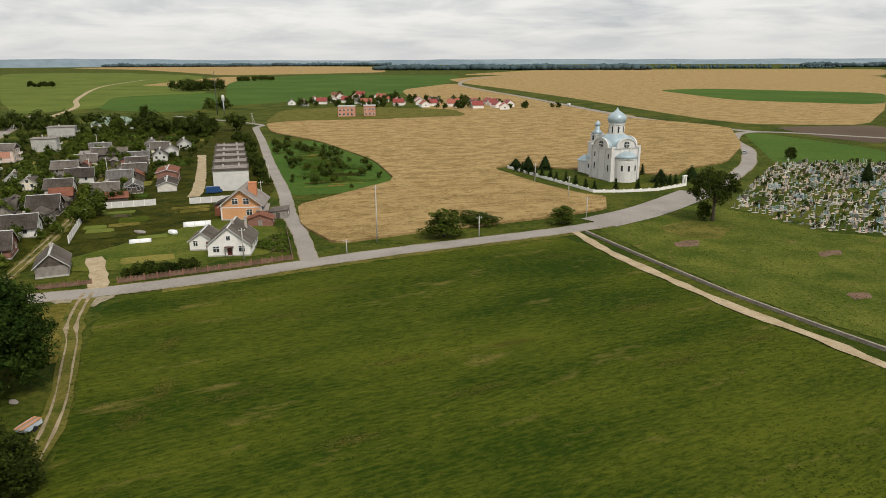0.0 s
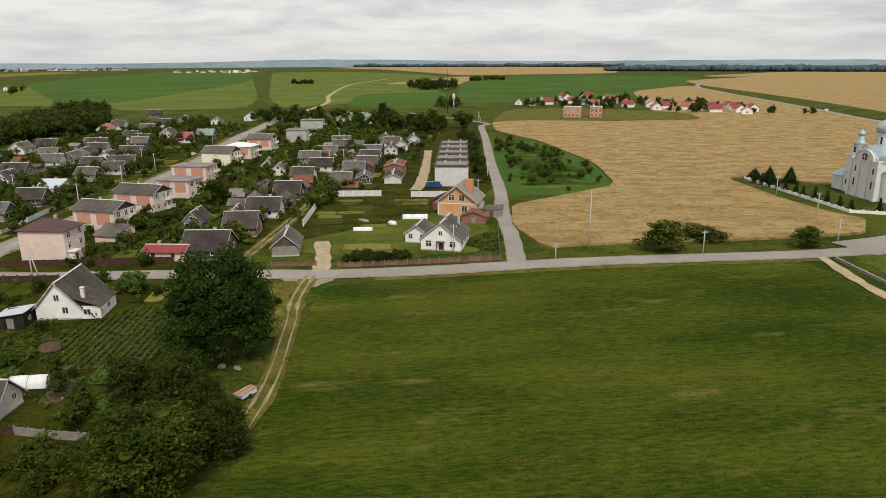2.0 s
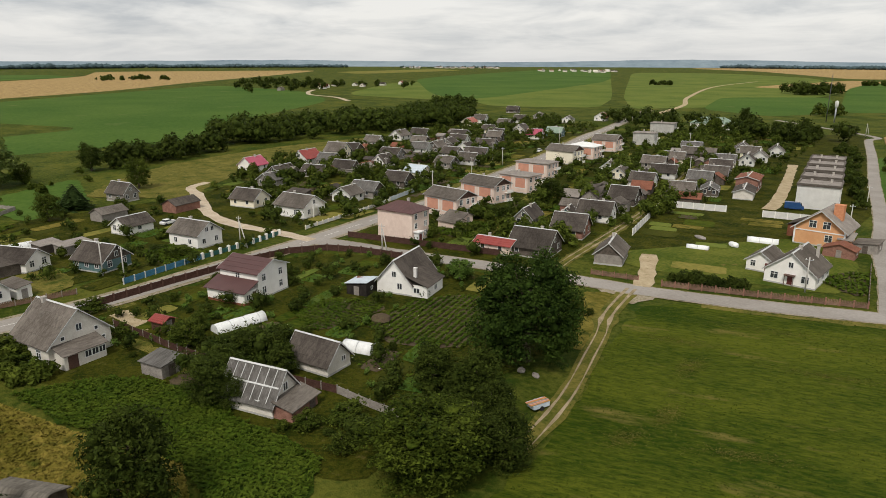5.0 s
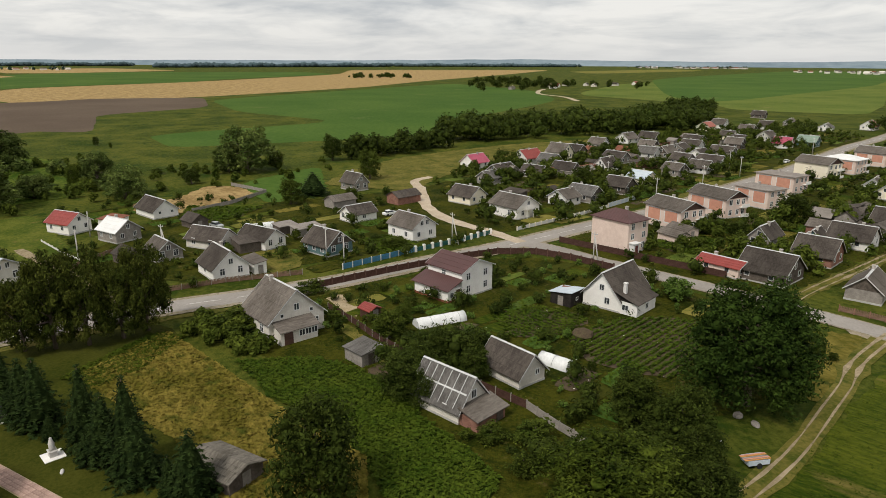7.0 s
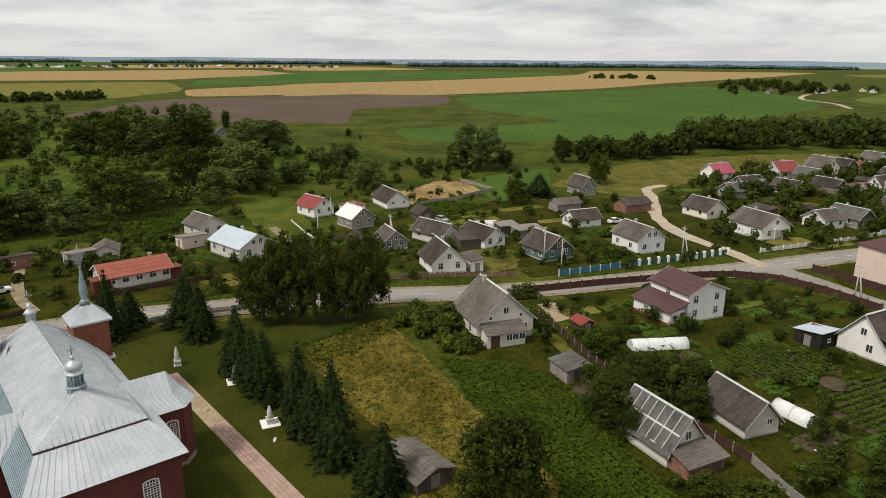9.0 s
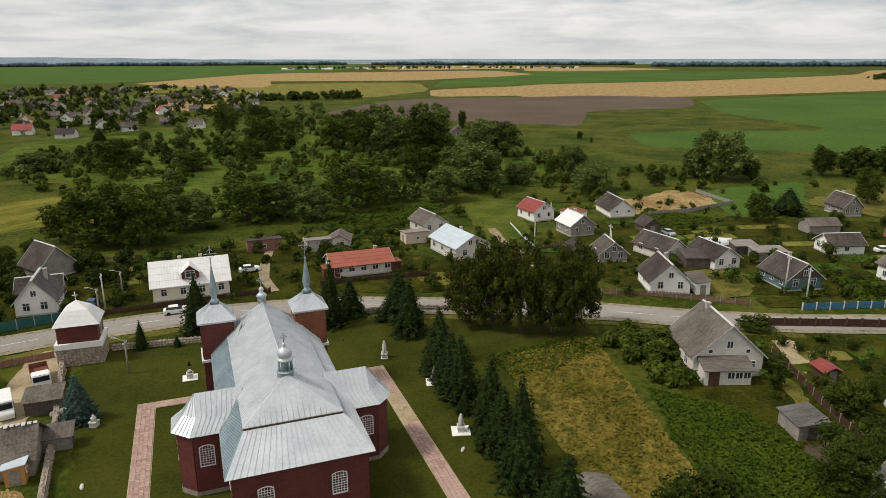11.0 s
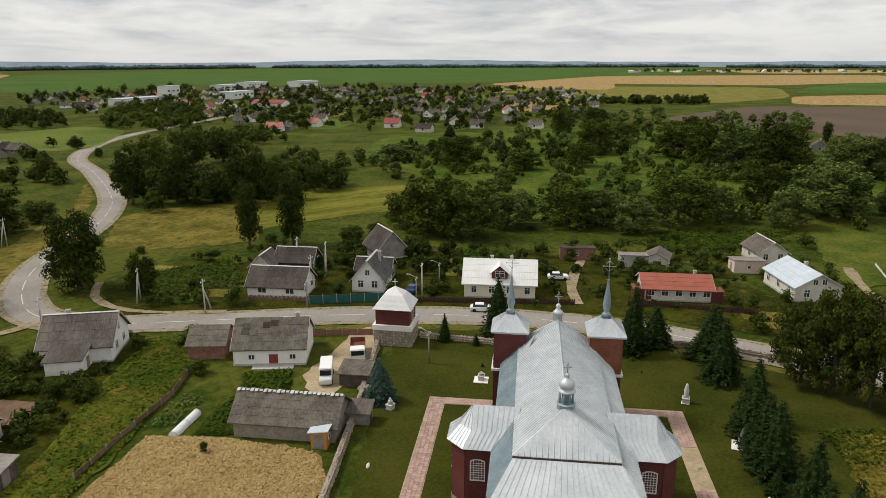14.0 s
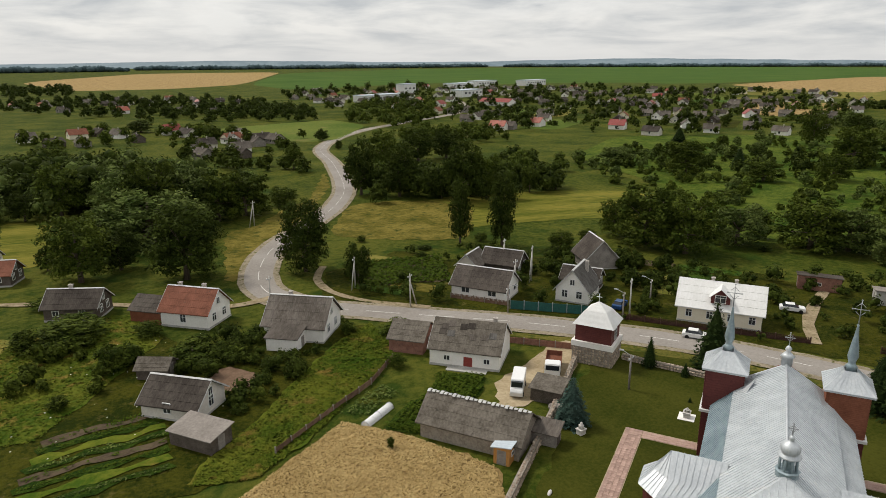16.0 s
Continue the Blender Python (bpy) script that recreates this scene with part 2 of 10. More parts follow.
M["pale_concrete"] = mat("pale_concrete_panel", (0.56, 0.55, 0.52), (0.68, 0.67, 0.64), 0.9, 0.5, 6.0, 0.2)
M["oldbrick"] = mat("old_red_brick", (0.20, 0.10, 0.075), (0.32, 0.17, 0.13), 0.95, 1.2, 6.0, 0.4, c3=(0.10, 0.08, 0.07), spot=0.58)
# roofs
M["slate"] = mat("weathered_grey_slate", (0.076, 0.065, 0.055), (0.155, 0.136, 0.118), 0.9, 0.25, 2.2, 0.4, c3=(0.068, 0.064, 0.056), spot=0.6, per_object=0.22, wave=3, wave_axis="Y", wave_bump=0.4, stretch=(0.4, 1.4, 1))
M["slate_dark"] = mat("dark_slate", (0.044, 0.037, 0.032), (0.092, 0.079, 0.068), 0.85, 0.3, 2.2, 0.4, per_object=0.2, wave=3, wave_axis="Y", wave_bump=0.4, stretch=(0.4, 1.4, 1))
M["slate_patch"] = mat("patchy_peeling_slate", (0.075, 0.070, 0.064), (0.155, 0.147, 0.137), 0.8, 0.5, 2.5, 0.4, c3=(0.30, 0.29, 0.28), spot=0.63, stretch=(0.25, 1.6, 1), wave=3, wave_axis="Y", wave_bump=0.5)
M["slate_ruin"] = mat("crumbling_slate", (0.085, 0.074, 0.060), (0.175, 0.155, 0.130), 0.95, 0.5, 3.0, 0.7, c3=(0.045, 0.04, 0.033), spot=0.62, wave=2.5, wave_axis="Y", wave_bump=0.4)
M["ridge"] = mat("pale_ridge_tin", (0.42, 0.42, 0.41), (0.58, 0.58, 0.57), 0.6, 1.0, 6.0, 0.2, c3=(0.25, 0.24, 0.23), spot=0.6)
M["tin_maroon"] = mat("maroon_metal_tile", (0.070, 0.033, 0.031), (0.100, 0.048, 0.045), 0.5, 0.4, 3.0, 0.15, wave=3, wave_axis="Y", wave_bump=0.5)
M["tin_red"] = mat("red_metal_sheet", (0.20, 0.036, 0.030), (0.28, 0.055, 0.045), 0.5, 0.5, 3.0, 0.15, wave=2.5, wave_axis="Y", wave_bump=0.4)
M["tin_orange"] = mat("orange_red_metal_sheet", (0.27, 0.078, 0.050), (0.36, 0.108, 0.070), 0.5, 0.5, 3.0, 0.15, wave=2.5, wave_axis="Y", wave_bump=0.4)
M["tin_brown"] = mat("rusty_brown_sheet", (0.15, 0.062, 0.040), (0.24, 0.100, 0.066), 0.7, 0.6, 4.0, 0.2, c3=(0.12, 0.07, 0.05), spot=0.6, wave=2.5, wave_axis="Y", wave_bump=0.4)
M["tin_pink"] = mat("crimson_metal_sheet", (0.34, 0.06, 0.10), (0.42, 0.09, 0.14), 0.5, 0.5, 3.0, 0.15, wave=2.5, wave_axis="Y", wave_bump=0.4)
M["tin_white"] = mat("white_metal_sheet", (0.66, 0.66, 0.64), (0.76, 0.76, 0.75), 0.5, 0.4, 3.0, 0.1, wave=2, wave_axis="Y", wave_bump=0.3)
M["tin_blue"] = mat("pale_blue_metal_sheet", (0.42, 0.48, 0.53), (0.53, 0.59, 0.64), 0.45, 0.4, 3.0, 0.15, wave=2, wave_axis="Y", wave_bump=0.4)
M["tin_green"] = mat("grey_green_sheet", (0.16, 0.22, 0.17), (0.24, 0.31, 0.25), 0.6, 0.4, 3.0, 0.15, wave=2.5, wave_axis="Y")
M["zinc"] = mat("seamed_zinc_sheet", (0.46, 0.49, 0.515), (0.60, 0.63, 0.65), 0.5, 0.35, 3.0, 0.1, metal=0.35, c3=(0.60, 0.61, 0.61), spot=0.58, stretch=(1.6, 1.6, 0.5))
M["zinc_blue"] = mat("dark_blue_grey_zinc", (0.22, 0.29, 0.32), (0.34, 0.41, 0.44), 0.45, 0.4, 3.0, 0.1, metal=0.4)
M["tarpaper"] = mat("grey_felt_roof", (0.19, 0.17, 0.15), (0.29, 0.26, 0.235), 0.95, 0.4, 3.0, 0.3)
M["dome"] = mat("pale_blue_dome_sheet", (0.30, 0.38, 0.42), (0.40, 0.49, 0.53), 0.45, 0.3, 2.0, 0.1, metal=0.2)
M["gold"] = mat("gilded_metal", (0.62, 0.45, 0.16), (0.74, 0.56, 0.24), 0.35, 2.0, 9.0, 0.05, metal=0.9)
# details
M["frame"] = mat("white_window_frame", (0.68, 0.68, 0.66), (0.78, 0.78, 0.77), 0.5, 2.0, 9.0, 0.05)
M["trim_brown"] = mat("dark_brown_trim", (0.07, 0.035, 0.025), (0.11, 0.06, 0.045), 0.6, 2.0, 9.0, 0.1)
M["door"] = mat("dark_red_door", (0.10, 0.025, 0.022), (0.15, 0.045, 0.038), 0.6, 2.0, 9.0, 0.1)
M["chimney"] = mat("chimney_brick", (0.36, 0.33, 0.30), (0.50, 0.46, 0.42), 0.9, 2.0, 8.0, 0.3, c3=(0.18, 0.15, 0.13), spot=0.62)
M["chimney_red"] = mat("red_chimney_brick", (0.48, 0.20, 0.10), (0.58, 0.27, 0.15), 0.9, 2.0, 8.0, 0.3)
M["fence_dark"] = mat("dark_brown_fence", (0.050, 0.026, 0.020), (0.090, 0.050, 0.040), 0.8, 1.0, 6.0, 0.3, wave=5, wave_axis="X", wave_bump=0.4)
M["fence_wood"] = mat("weathered_fence_boards", (0.13, 0.08, 0.055), (0.22, 0.14, 0.10), 0.9, 1.0, 6.0, 0.3, per_object=0.2)
M["fence_blue"] = mat("blue_painted_fence", (0.035, 0.13, 0.22), (0.06, 0.19, 0.29), 0.6, 1.0, 6.0, 0.2)
M["fence_green"] = mat("dark_green_sheet_fence", (0.018, 0.085, 0.075), (0.030, 0.12, 0.105), 0.5, 1.0, 6.0, 0.2, wave=4, wave_axis="X")
M["pole"] = mat("weathered_concrete_pole", (0.40, 0.38, 0.35), (0.52, 0.50, 0.47), 0.9, 1.0, 6.0, 0.2)
M["wire"] = mat("dark_cable", (0.06, 0.06, 0.06), (0.09, 0.09, 0.09), 0.6, 1.0, 6.0, 0.0)
M["steel"] = mat("grey_painted_steel", (0.30, 0.31, 0.32), (0.42, 0.43, 0.44), 0.5, 1.0, 6.0, 0.1, metal=0.4)
M["film"] = mat("white_polythene_film", (0.66, 0.67, 0.66), (0.78, 0.79, 0.78), 0.4, 1.0, 4.0, 0.3)
M["car_white"] = mat("white_car_paint", (0.72, 0.72, 0.71), (0.78, 0.78, 0.77), 0.25, 0.5, 4.0, 0.0)
M["car_blue"] = mat("blue_car_paint", (0.02, 0.06, 0.16), (0.03, 0.08, 0.20), 0.25, 0.5, 4.0, 0.0)
M["car_silver"] = mat("silver_car_paint", (0.42, 0.43, 0.44), (0.48, 0.49, 0.50), 0.3, 0.5, 4.0, 0.0, metal=0.4)
M["rubber"] = mat("black_rubber", (0.02, 0.02, 0.02), (0.035, 0.035, 0.035), 0.8, 2.0, 9.0, 0.1)
M["statue"] = mat("pale_stone_figure", (0.50, 0.48, 0.45), (0.62, 0.60, 0.57), 0.8, 3.0, 9.0, 0.2)
M["statue_dark"] = mat("dark_bronze_figure", (0.10, 0.10, 0.09), (0.16, 0.16, 0.15), 0.6, 3.0, 9.0, 0.2)
M["granite"] = mat("grey_granite", (0.14, 0.14, 0.13), (0.26, 0.26, 0.25), 0.5, 3.0, 12.0, 0.1, per_object=0.6, island=0.5)
M["grave_blue"] = mat("pale_blue_fence_paint", (0.20, 0.34, 0.38), (0.32, 0.46, 0.50), 0.6, 2.0, 9.0, 0.1)
M["flowers"] = mat("mixed_flowers", (0.45, 0.20, 0.18), (0.62, 0.52, 0.30), 0.8, 2.0, 9.0, 0.1, island=0.6)
M["fleck"] = mat("white_flowers", (0.62, 0.62, 0.55), (0.75, 0.75, 0.70), 0.8, 2.0, 9.0, 0.0)
# plants
M["bark"] = mat("grey_brown_bark", (0.085, 0.065, 0.050), (0.150, 0.120, 0.095), 0.95, 1.5, 7.0, 0.6, stretch=(4, 4, 0.7))
M["leaf_dark"] = mat("dark_green_leaves", (0.017, 0.028, 0.004), (0.049, 0.065, 0.010), 0.75, 0.25, 1.5, 0.0, island=0.35, leaf=0.08, per_object=0.12)
M["leaf_chestnut"] = mat("deep_green_chestnut_leaves", (0.012, 0.026, 0.004), (0.036, 0.060, 0.009), 0.75, 0.25, 1.5, 0.0, island=0.45, leaf=0.06)
M["leaf_mid"] = mat("green_leaves", (0.024, 0.040, 0.005), (0.080, 0.100, 0.014), 0.75, 0.25, 1.5, 0.0, island=0.35, leaf=0.08, per_object=0.2)
M["leaf_near"] = mat("olive_green_leaves", (0.014, 0.026, 0.0025), (0.062, 0.080, 0.009), 0.75, 0.3, 1.5, 0.0, island=0.45, leaf=0.05)
M["leaf_lime"] = mat("bright_green_leaves", (0.070, 0.125, 0.020), (0.115, 0.170, 0.034), 0.7, 0.25, 1.5, 0.0, island=0.4, leaf=0.25)
M["leaf_willow"] = mat("grey_green_willow_leaves", (0.040, 0.066, 0.013), (0.130, 0.160, 0.040), 0.7, 0.25, 1.5, 0.0, island=0.4, leaf=0.10, per_object=0.2)
M["leaf_linden"] = mat("olive_linden_leaves", (0.022, 0.034, 0.005), (0.072, 0.082, 0.013), 0.75, 0.3, 1.5, 0.0, island=0.5, leaf=0.08, per_object=0.12)
M["needle"] = mat("dark_spruce_needles", (0.010, 0.020, 0.005), (0.026, 0.042, 0.010), 0.85, 0.5, 2.0, 0.0, island=0.45, per_object=0.15)
M["needle_blue"] = mat("blue_spruce_needles", (0.030, 0.058, 0.046), (0.055, 0.088, 0.070), 0.8, 0.5, 2.0, 0.0, island=0.4)
M["leaf_crop"] = mat("potato_leaves", (0.034, 0.063, 0.005), (0.072, 0.099, 0.010), 0.75, 0.2, 2.0, 0.0, island=0.2, leaf=0.10)
M["blade"] = mat("grass_blades", (0.025, 0.044, 0.003), (0.066, 0.082, 0.009), 0.8, 0.06, 1.0, 0.0, island=0.22, leaf=0.12, c3=(0.110, 0.094, 0.028), spot=0.63)
M["low_leaves"] = mat("low_potato_foliage", (0.014, 0.033, 0.003), (0.040, 0.068, 0.007), 0.9, 0.5, 3.0, 1.0, bump_dist=0.3, span=0.15)
M["dry_blade"] = mat("dry_grass_blades", (0.075, 0.076, 0.013), (0.140, 0.118, 0.030), 0.85, 0.3, 2.0, 0.0, island=0.15, leaf=0.1)
M["straw"] = mat("straw_stalks", (0.40, 0.285, 0.120), (0.53, 0.395, 0.180), 0.9, 0.2, 2.0, 0.0, island=0.08, leaf=0.2)
M["dry_weed"] = mat("dry_weed_stalks", (0.115, 0.102, 0.015), (0.230, 0.182, 0.038), 0.9, 0.12, 0.7, 0.0, island=0.12, c3=(0.070, 0.080, 0.012), spot=0.55, leaf=0.15, span=0.15)
# Distance haze is put into these far colours as a paler, bluer tint.
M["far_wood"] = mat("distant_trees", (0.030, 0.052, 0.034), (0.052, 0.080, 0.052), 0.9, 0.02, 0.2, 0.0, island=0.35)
M["far_haze_wood"] = mat("haze_tinted_forest", (0.050, 0.078, 0.086), (0.075, 0.108, 0.116), 0.95, 0.02, 0.2, 0.0, island=0.2)
M["far_haze"] = mat("haze_tinted_hills", (0.15, 0.20, 0.235), (0.23, 0.285, 0.315), 1.0, 0.0012, 0.012, 0.0)


def glass(name, tint, rough=0.08):
    m = bpy.data.materials.new(name)
    m.use_nodes = True
    b = m.node_tree.nodes["Principled BSDF"]
    b.inputs["Base Color"].default_value, b.inputs["Roughness"].default_value = (*tint, 1), rough
    b.inputs["IOR"].default_value, b.inputs["Specular IOR Level"].default_value = 1.5, 0.6
    return m


M["glass"] = glass("window_glass", (0.045, 0.05, 0.055))
M["car_glass"] = glass("car_window_glass", (0.02, 0.025, 0.03))


# ---- building blocks ----
def rot(deg):
    return Matrix.Rotation(radians(deg), 4, "Z")


def to_mesh(bm, name, materials):
    me = bpy.data.meshes.new(name)
    bmesh.ops.recalc_face_normals(bm, faces=bm.faces)
    bm.to_mesh(me)
    bm.free()
    for m in materials if isinstance(materials, (list, tuple)) else [materials]:
        me.materials.append(M[m])
    return me


def part(name, bm, material, parent, label="", at=None):
    """One mesh object under a thing or a part; bm may be a bmesh or a ready mesh."""
    me = bm if isinstance(bm, bpy.types.Mesh) else to_mesh(bm, name, material)
    ob = new(name, me)
    if parent:
        ob.parent = parent
    if at is not None:
        ob.matrix_basis = at
    if label:
        ob["label"] = label
    return ob


def thing(name, label, category, m, group="", kind=""):
    ob = new(name)
    ob.empty_display_size = 0.5
    ob.matrix_basis = m
    return tagged(ob, label, category, group, kind)


def box(bm, x0, x1, y0, y1, z0, z1, idx=0):
    v = [bm.verts.new((x, y, z)) for z in (z0, z1) for x, y in ((x0, y0), (x1, y0), (x1, y1), (x0, y1))]
    for f in ((3, 2, 1, 0), (4, 5, 6, 7), (0, 1, 5, 4), (1, 2, 6, 5), (2, 3, 7, 6), (3, 0, 4, 7)):
        bm.faces.new([v[i] for i in f]).material_index = idx
    return v


def poly(bm, pts, idx=0):
    f = bm.faces.new([bm.verts.new(p) for p in pts])
    f.material_index = idx
    return f


def slab(bm, pts, thick, idx=0):
    """A flat piece with its upper outline pts, thickened straight down."""
    top = [bm.verts.new(p) for p in pts]
    low = [bm.verts.new((p[0], p[1], p[2] - thick)) for p in pts]
    bm.faces.new(top).material_index = idx
    bm.faces.new(low[::-1]).material_index = idx
    for i in range(len(pts)):
        j = (i + 1) % len(pts)
        bm.faces.new((top[i], low[i], low[j], top[j])).material_index = idx


def prism(bm, outline, z0, z1, idx=0):
    low = [bm.verts.new((x, y, z0)) for x, y in outline]
    top = [bm.verts.new((x, y, z1)) for x, y in outline]
    bm.faces.new(top).material_index = idx
    bm.faces.new(low[::-1]).material_index = idx
    for i in range(len(outline)):
        j = (i + 1) % len(outline)
        bm.faces.new((low[i], low[j], top[j], top[i])).material_index = idx


def lathe(bm, x, y, rings, n=12, idx=0, smooth=True):
    """Rings of (radius, z), bottom to top, closed at both ends."""
    loops = []
    for r, z in rings:
        loops.append([bm.verts.new((x + max(r, 0.001) * math.cos(2 * math.pi * i / n), y + max(r, 0.001) * math.sin(2 * math.pi * i / n), z)) for i in range(n)])
    for a, b in zip(loops, loops[1:]):
        for i in range(n):
            f = bm.faces.new((a[i], a[(i + 1) % n], b[(i + 1) % n], b[i]))
            f.smooth, f.material_index = smooth, idx
    bm.faces.new(loops[0][::-1]).material_index = idx
    bm.faces.new(loops[-1]).material_index = idx


def rod(bm, a, b, r0, r1=None, n=6, idx=0):
    a, b, r1 = Vector(a), Vector(b), r0 if r1 is None else r1
    q = (b - a).to_track_quat("Z", "Y")
    loops = [[bm.verts.new(p + q @ Vector((r * math.cos(2 * math.pi * i / n), r * math.sin(2 * math.pi * i / n), 0))) for i in range(n)] for p, r in ((a, r0), (b, r1))]
    for i in range(n):
        f = bm.faces.new((loops[0][i], loops[0][(i + 1) % n], loops[1][(i + 1) % n], loops[1][i]))
        f.smooth, f.material_index = True, idx
    bm.faces.new(loops[0][::-1]).material_index = idx
    bm.faces.new(loops[1]).material_index = idx


def smooth_line(pts, step=4.0, closed=False):
    """Catmull-Rom through plan points."""
    p = [Vector(a) for a in pts]
    n, out = len(p), []
    for i in range(n if closed else n - 1):
        a = p[(i - 1) % n] if closed or i else p[0] * 2 - p[1]
        b, c = p[i], p[(i + 1) % n]
        d = p[(i + 2) % n] if closed or i + 2 < n else p[-1] * 2 - p[-2]
        k = max(1, int((c - b).length / step))
        for j in range(k):
            t = j / k
            out.append(0.5 * ((2 * b) + (c - a) * t + (2 * a - 5 * b + 4 * c - d) * t * t + (3 * b - a - 3 * c + d) * t ** 3))
    if not closed:
        out.append(p[-1])
    return out


def round_corners(pts, times=2):
    p = [Vector(a) for a in pts]
    for _ in range(times):
        p = [q for i in range(len(p)) for q in (p[i].lerp(p[(i + 1) % len(p)], 0.12), p[i].lerp(p[(i + 1) % len(p)], 0.88))]
    return p


def ribbon(bm, line, half, z, idx=0, wobble=0.0, skip=None, offset=0.0):
    rows, rng = [], random.Random(len(line))
    for i, p in enumerate(line):
        d = (line[min(i + 1, len(line) - 1)] - line[max(i - 1, 0)]).normalized()
        nrm = Vector((-d.y, d.x))
        w = half + rng.uniform(-wobble, wobble)
        q = p + nrm * offset
        rows.append((bm.verts.new((*(q + nrm * w), z)), bm.verts.new((*(q - nrm * w), z))))
    for i, (a, b) in enumerate(zip(rows, rows[1:])):
        if skip and skip(i):
            continue
        bm.faces.new((a[0], a[1], b[1], b[0])).material_index = idx


def inside(x, y, ring):
    hit, j = False, len(ring) - 1
    for i in range(len(ring)):
        (xi, yi), (xj, yj) = ring[i], ring[j]
        if (yi > y) != (yj > y) and x < (xj - xi) * (y - yi) / (yj - yi) + xi:
            hit = not hit
        j = i
    return hit


def scatter(ring, count, rng):
    xs, ys = [p[0] for p in ring], [p[1] for p in ring]
    out, tries = [], 0
    while len(out) < count and tries < count * 40:
        tries += 1
        x, y = rng.uniform(min(xs), max(xs)), rng.uniform(min(ys), max(ys))
        if inside(x, y, ring):
            out.append((x, y))
    return out


def blades_mesh(name, centres, normals, sizes, material, seed=1, aspect=1.0, extra=None, three=False):
    """Many small leaf pieces (bent four-sided ones, or three-sided) at centres, facing roughly along normals."""
    r = np.random.RandomState(seed)
    c, nrm, s = np.asarray(centres, float), np.asarray(normals, float), np.asarray(sizes, float)[:, None]
    nrm = nrm / np.maximum(np.linalg.norm(nrm, axis=1, keepdims=True), 1e-6)
    a = np.cross(nrm, r.normal(size=nrm.shape))
    a = a / np.maximum(np.linalg.norm(a, axis=1, keepdims=True), 1e-6)
    b = np.cross(nrm, a)
    k = len(c)
    j = lambda: r.uniform(0.7, 1.3, (k, 1))
    v = np.stack([c - a * s * 0.5 * j() * aspect, c - b * s * 0.5 * j() + nrm * s * 0.12, c + a * s * 0.5 * j() * aspect, c + b * s * 0.5 * j() + nrm * s * 0.12], 1).reshape(-1, 3)
    if three:
        v = np.delete(v.reshape(k, 4, 3), 1, 1).reshape(-1, 3)
        tri = np.arange(k * 3).reshape(k, 3)
    else:
        f = np.arange(k * 4).reshape(k, 4)
        tri = np.concatenate([f[:, [0, 1, 2]], f[:, [0, 2, 3]]], 1).reshape(-1, 3)
    if extra is not None:
        ev, ef = extra
        tri = np.concatenate([tri, np.asarray(ef) + len(v)])
        v = np.concatenate([v, np.asarray(ev)])
    me = bpy.data.meshes.new(name)
    me.vertices.add(len(v)); me.vertices.foreach_set("co", v.ravel())
    me.loops.add(len(tri) * 3); me.loops.foreach_set("vertex_index", tri.ravel().astype(np.int32))
    me.polygons.add(len(tri)); me.polygons.foreach_set("loop_start", np.arange(0, len(tri) * 3, 3, dtype=np.int32))
    me.update(calc_edges=True)
    me.materials.append(M[material])
    return me


def ico(level=1):
    bm = bmesh.new()
    bmesh.ops.create_icosphere(bm, subdivisions=level, radius=1)
    v = np.array([p.co[:] for p in bm.verts])
    f = np.array([[q.index for q in p.verts] for p in bm.faces])
    bm.free()
    return v, f


ICO1, ICO2 = ico(1), ico(2)


def crown_mesh(name, blobs, leaves, size, material, seed, core=0.64, droop=0.0, clumps=0):
    """Foliage: leaf pieces over lumpy blobs (x, y, z, rx, ry, rz), with leafy cores inside; clumps breaks each blob into that many sprays."""
    r = np.random.RandomState(seed)
    bl = np.array(blobs, float)
    hearts = bl
    if clumps:
        d = r.normal(size=(len(bl) * clumps, 3)); d /= np.linalg.norm(d, axis=1, keepdims=True)
        d[:, 2] = np.where(d[:, 2] < -0.55, -d[:, 2], d[:, 2])
        big = np.repeat(bl, clumps, 0)
        w = r.uniform(0.34, 0.56, (len(big), 1))
        c = big[:, :3] + d * big[:, 3:6] * r.uniform(0.62, 0.86, (len(big), 1))
        bl = np.concatenate([c, big[:, 3:6] * w * np.array((1, 1, 0.85))], 1)
    area = bl[:, 3] * bl[:, 4] + bl[:, 3] * bl[:, 5]
    pick = r.choice(len(bl), leaves, p=area / area.sum())
    d = r.normal(size=(leaves, 3)); d /= np.linalg.norm(d, axis=1, keepdims=True)
    B = bl[pick]
    rad = r.uniform(0.45, 1.0, (leaves, 1)) ** 0.5 * 1.10 + 0.10 * np.sin(7 * d[:, :1] + 5 * d[:, 1:2])
    c = B[:, :3] + d * B[:, 3:6] * rad
    keep = np.ones(leaves, bool)
    for q in hearts:
        e = (c - q[:3]) / q[3:6]
        keep &= (e * e).sum(1) > (0.12 if clumps else 0.36)
    nrm = d + r.normal(scale=0.35 if clumps else 0.45, size=d.shape) + np.array([0, 0, 0.4 - droop])
    ev, ef, off = [], [], 0
    for q in hearts:
        v = ICO1[0] * q[3:6] * core * r.uniform(0.85, 1.1, (len(ICO1[0]), 1)) + q[:3]
        ev.append(v); ef.append(ICO1[1] + off); off += len(v)
    return blades_mesh(name, c[keep], nrm[keep], size * r.uniform(0.6, 1.4, leaves)[keep], material, seed, 1.15 if clumps else 1.35, (np.concatenate(ev), np.concatenate(ef)), True)


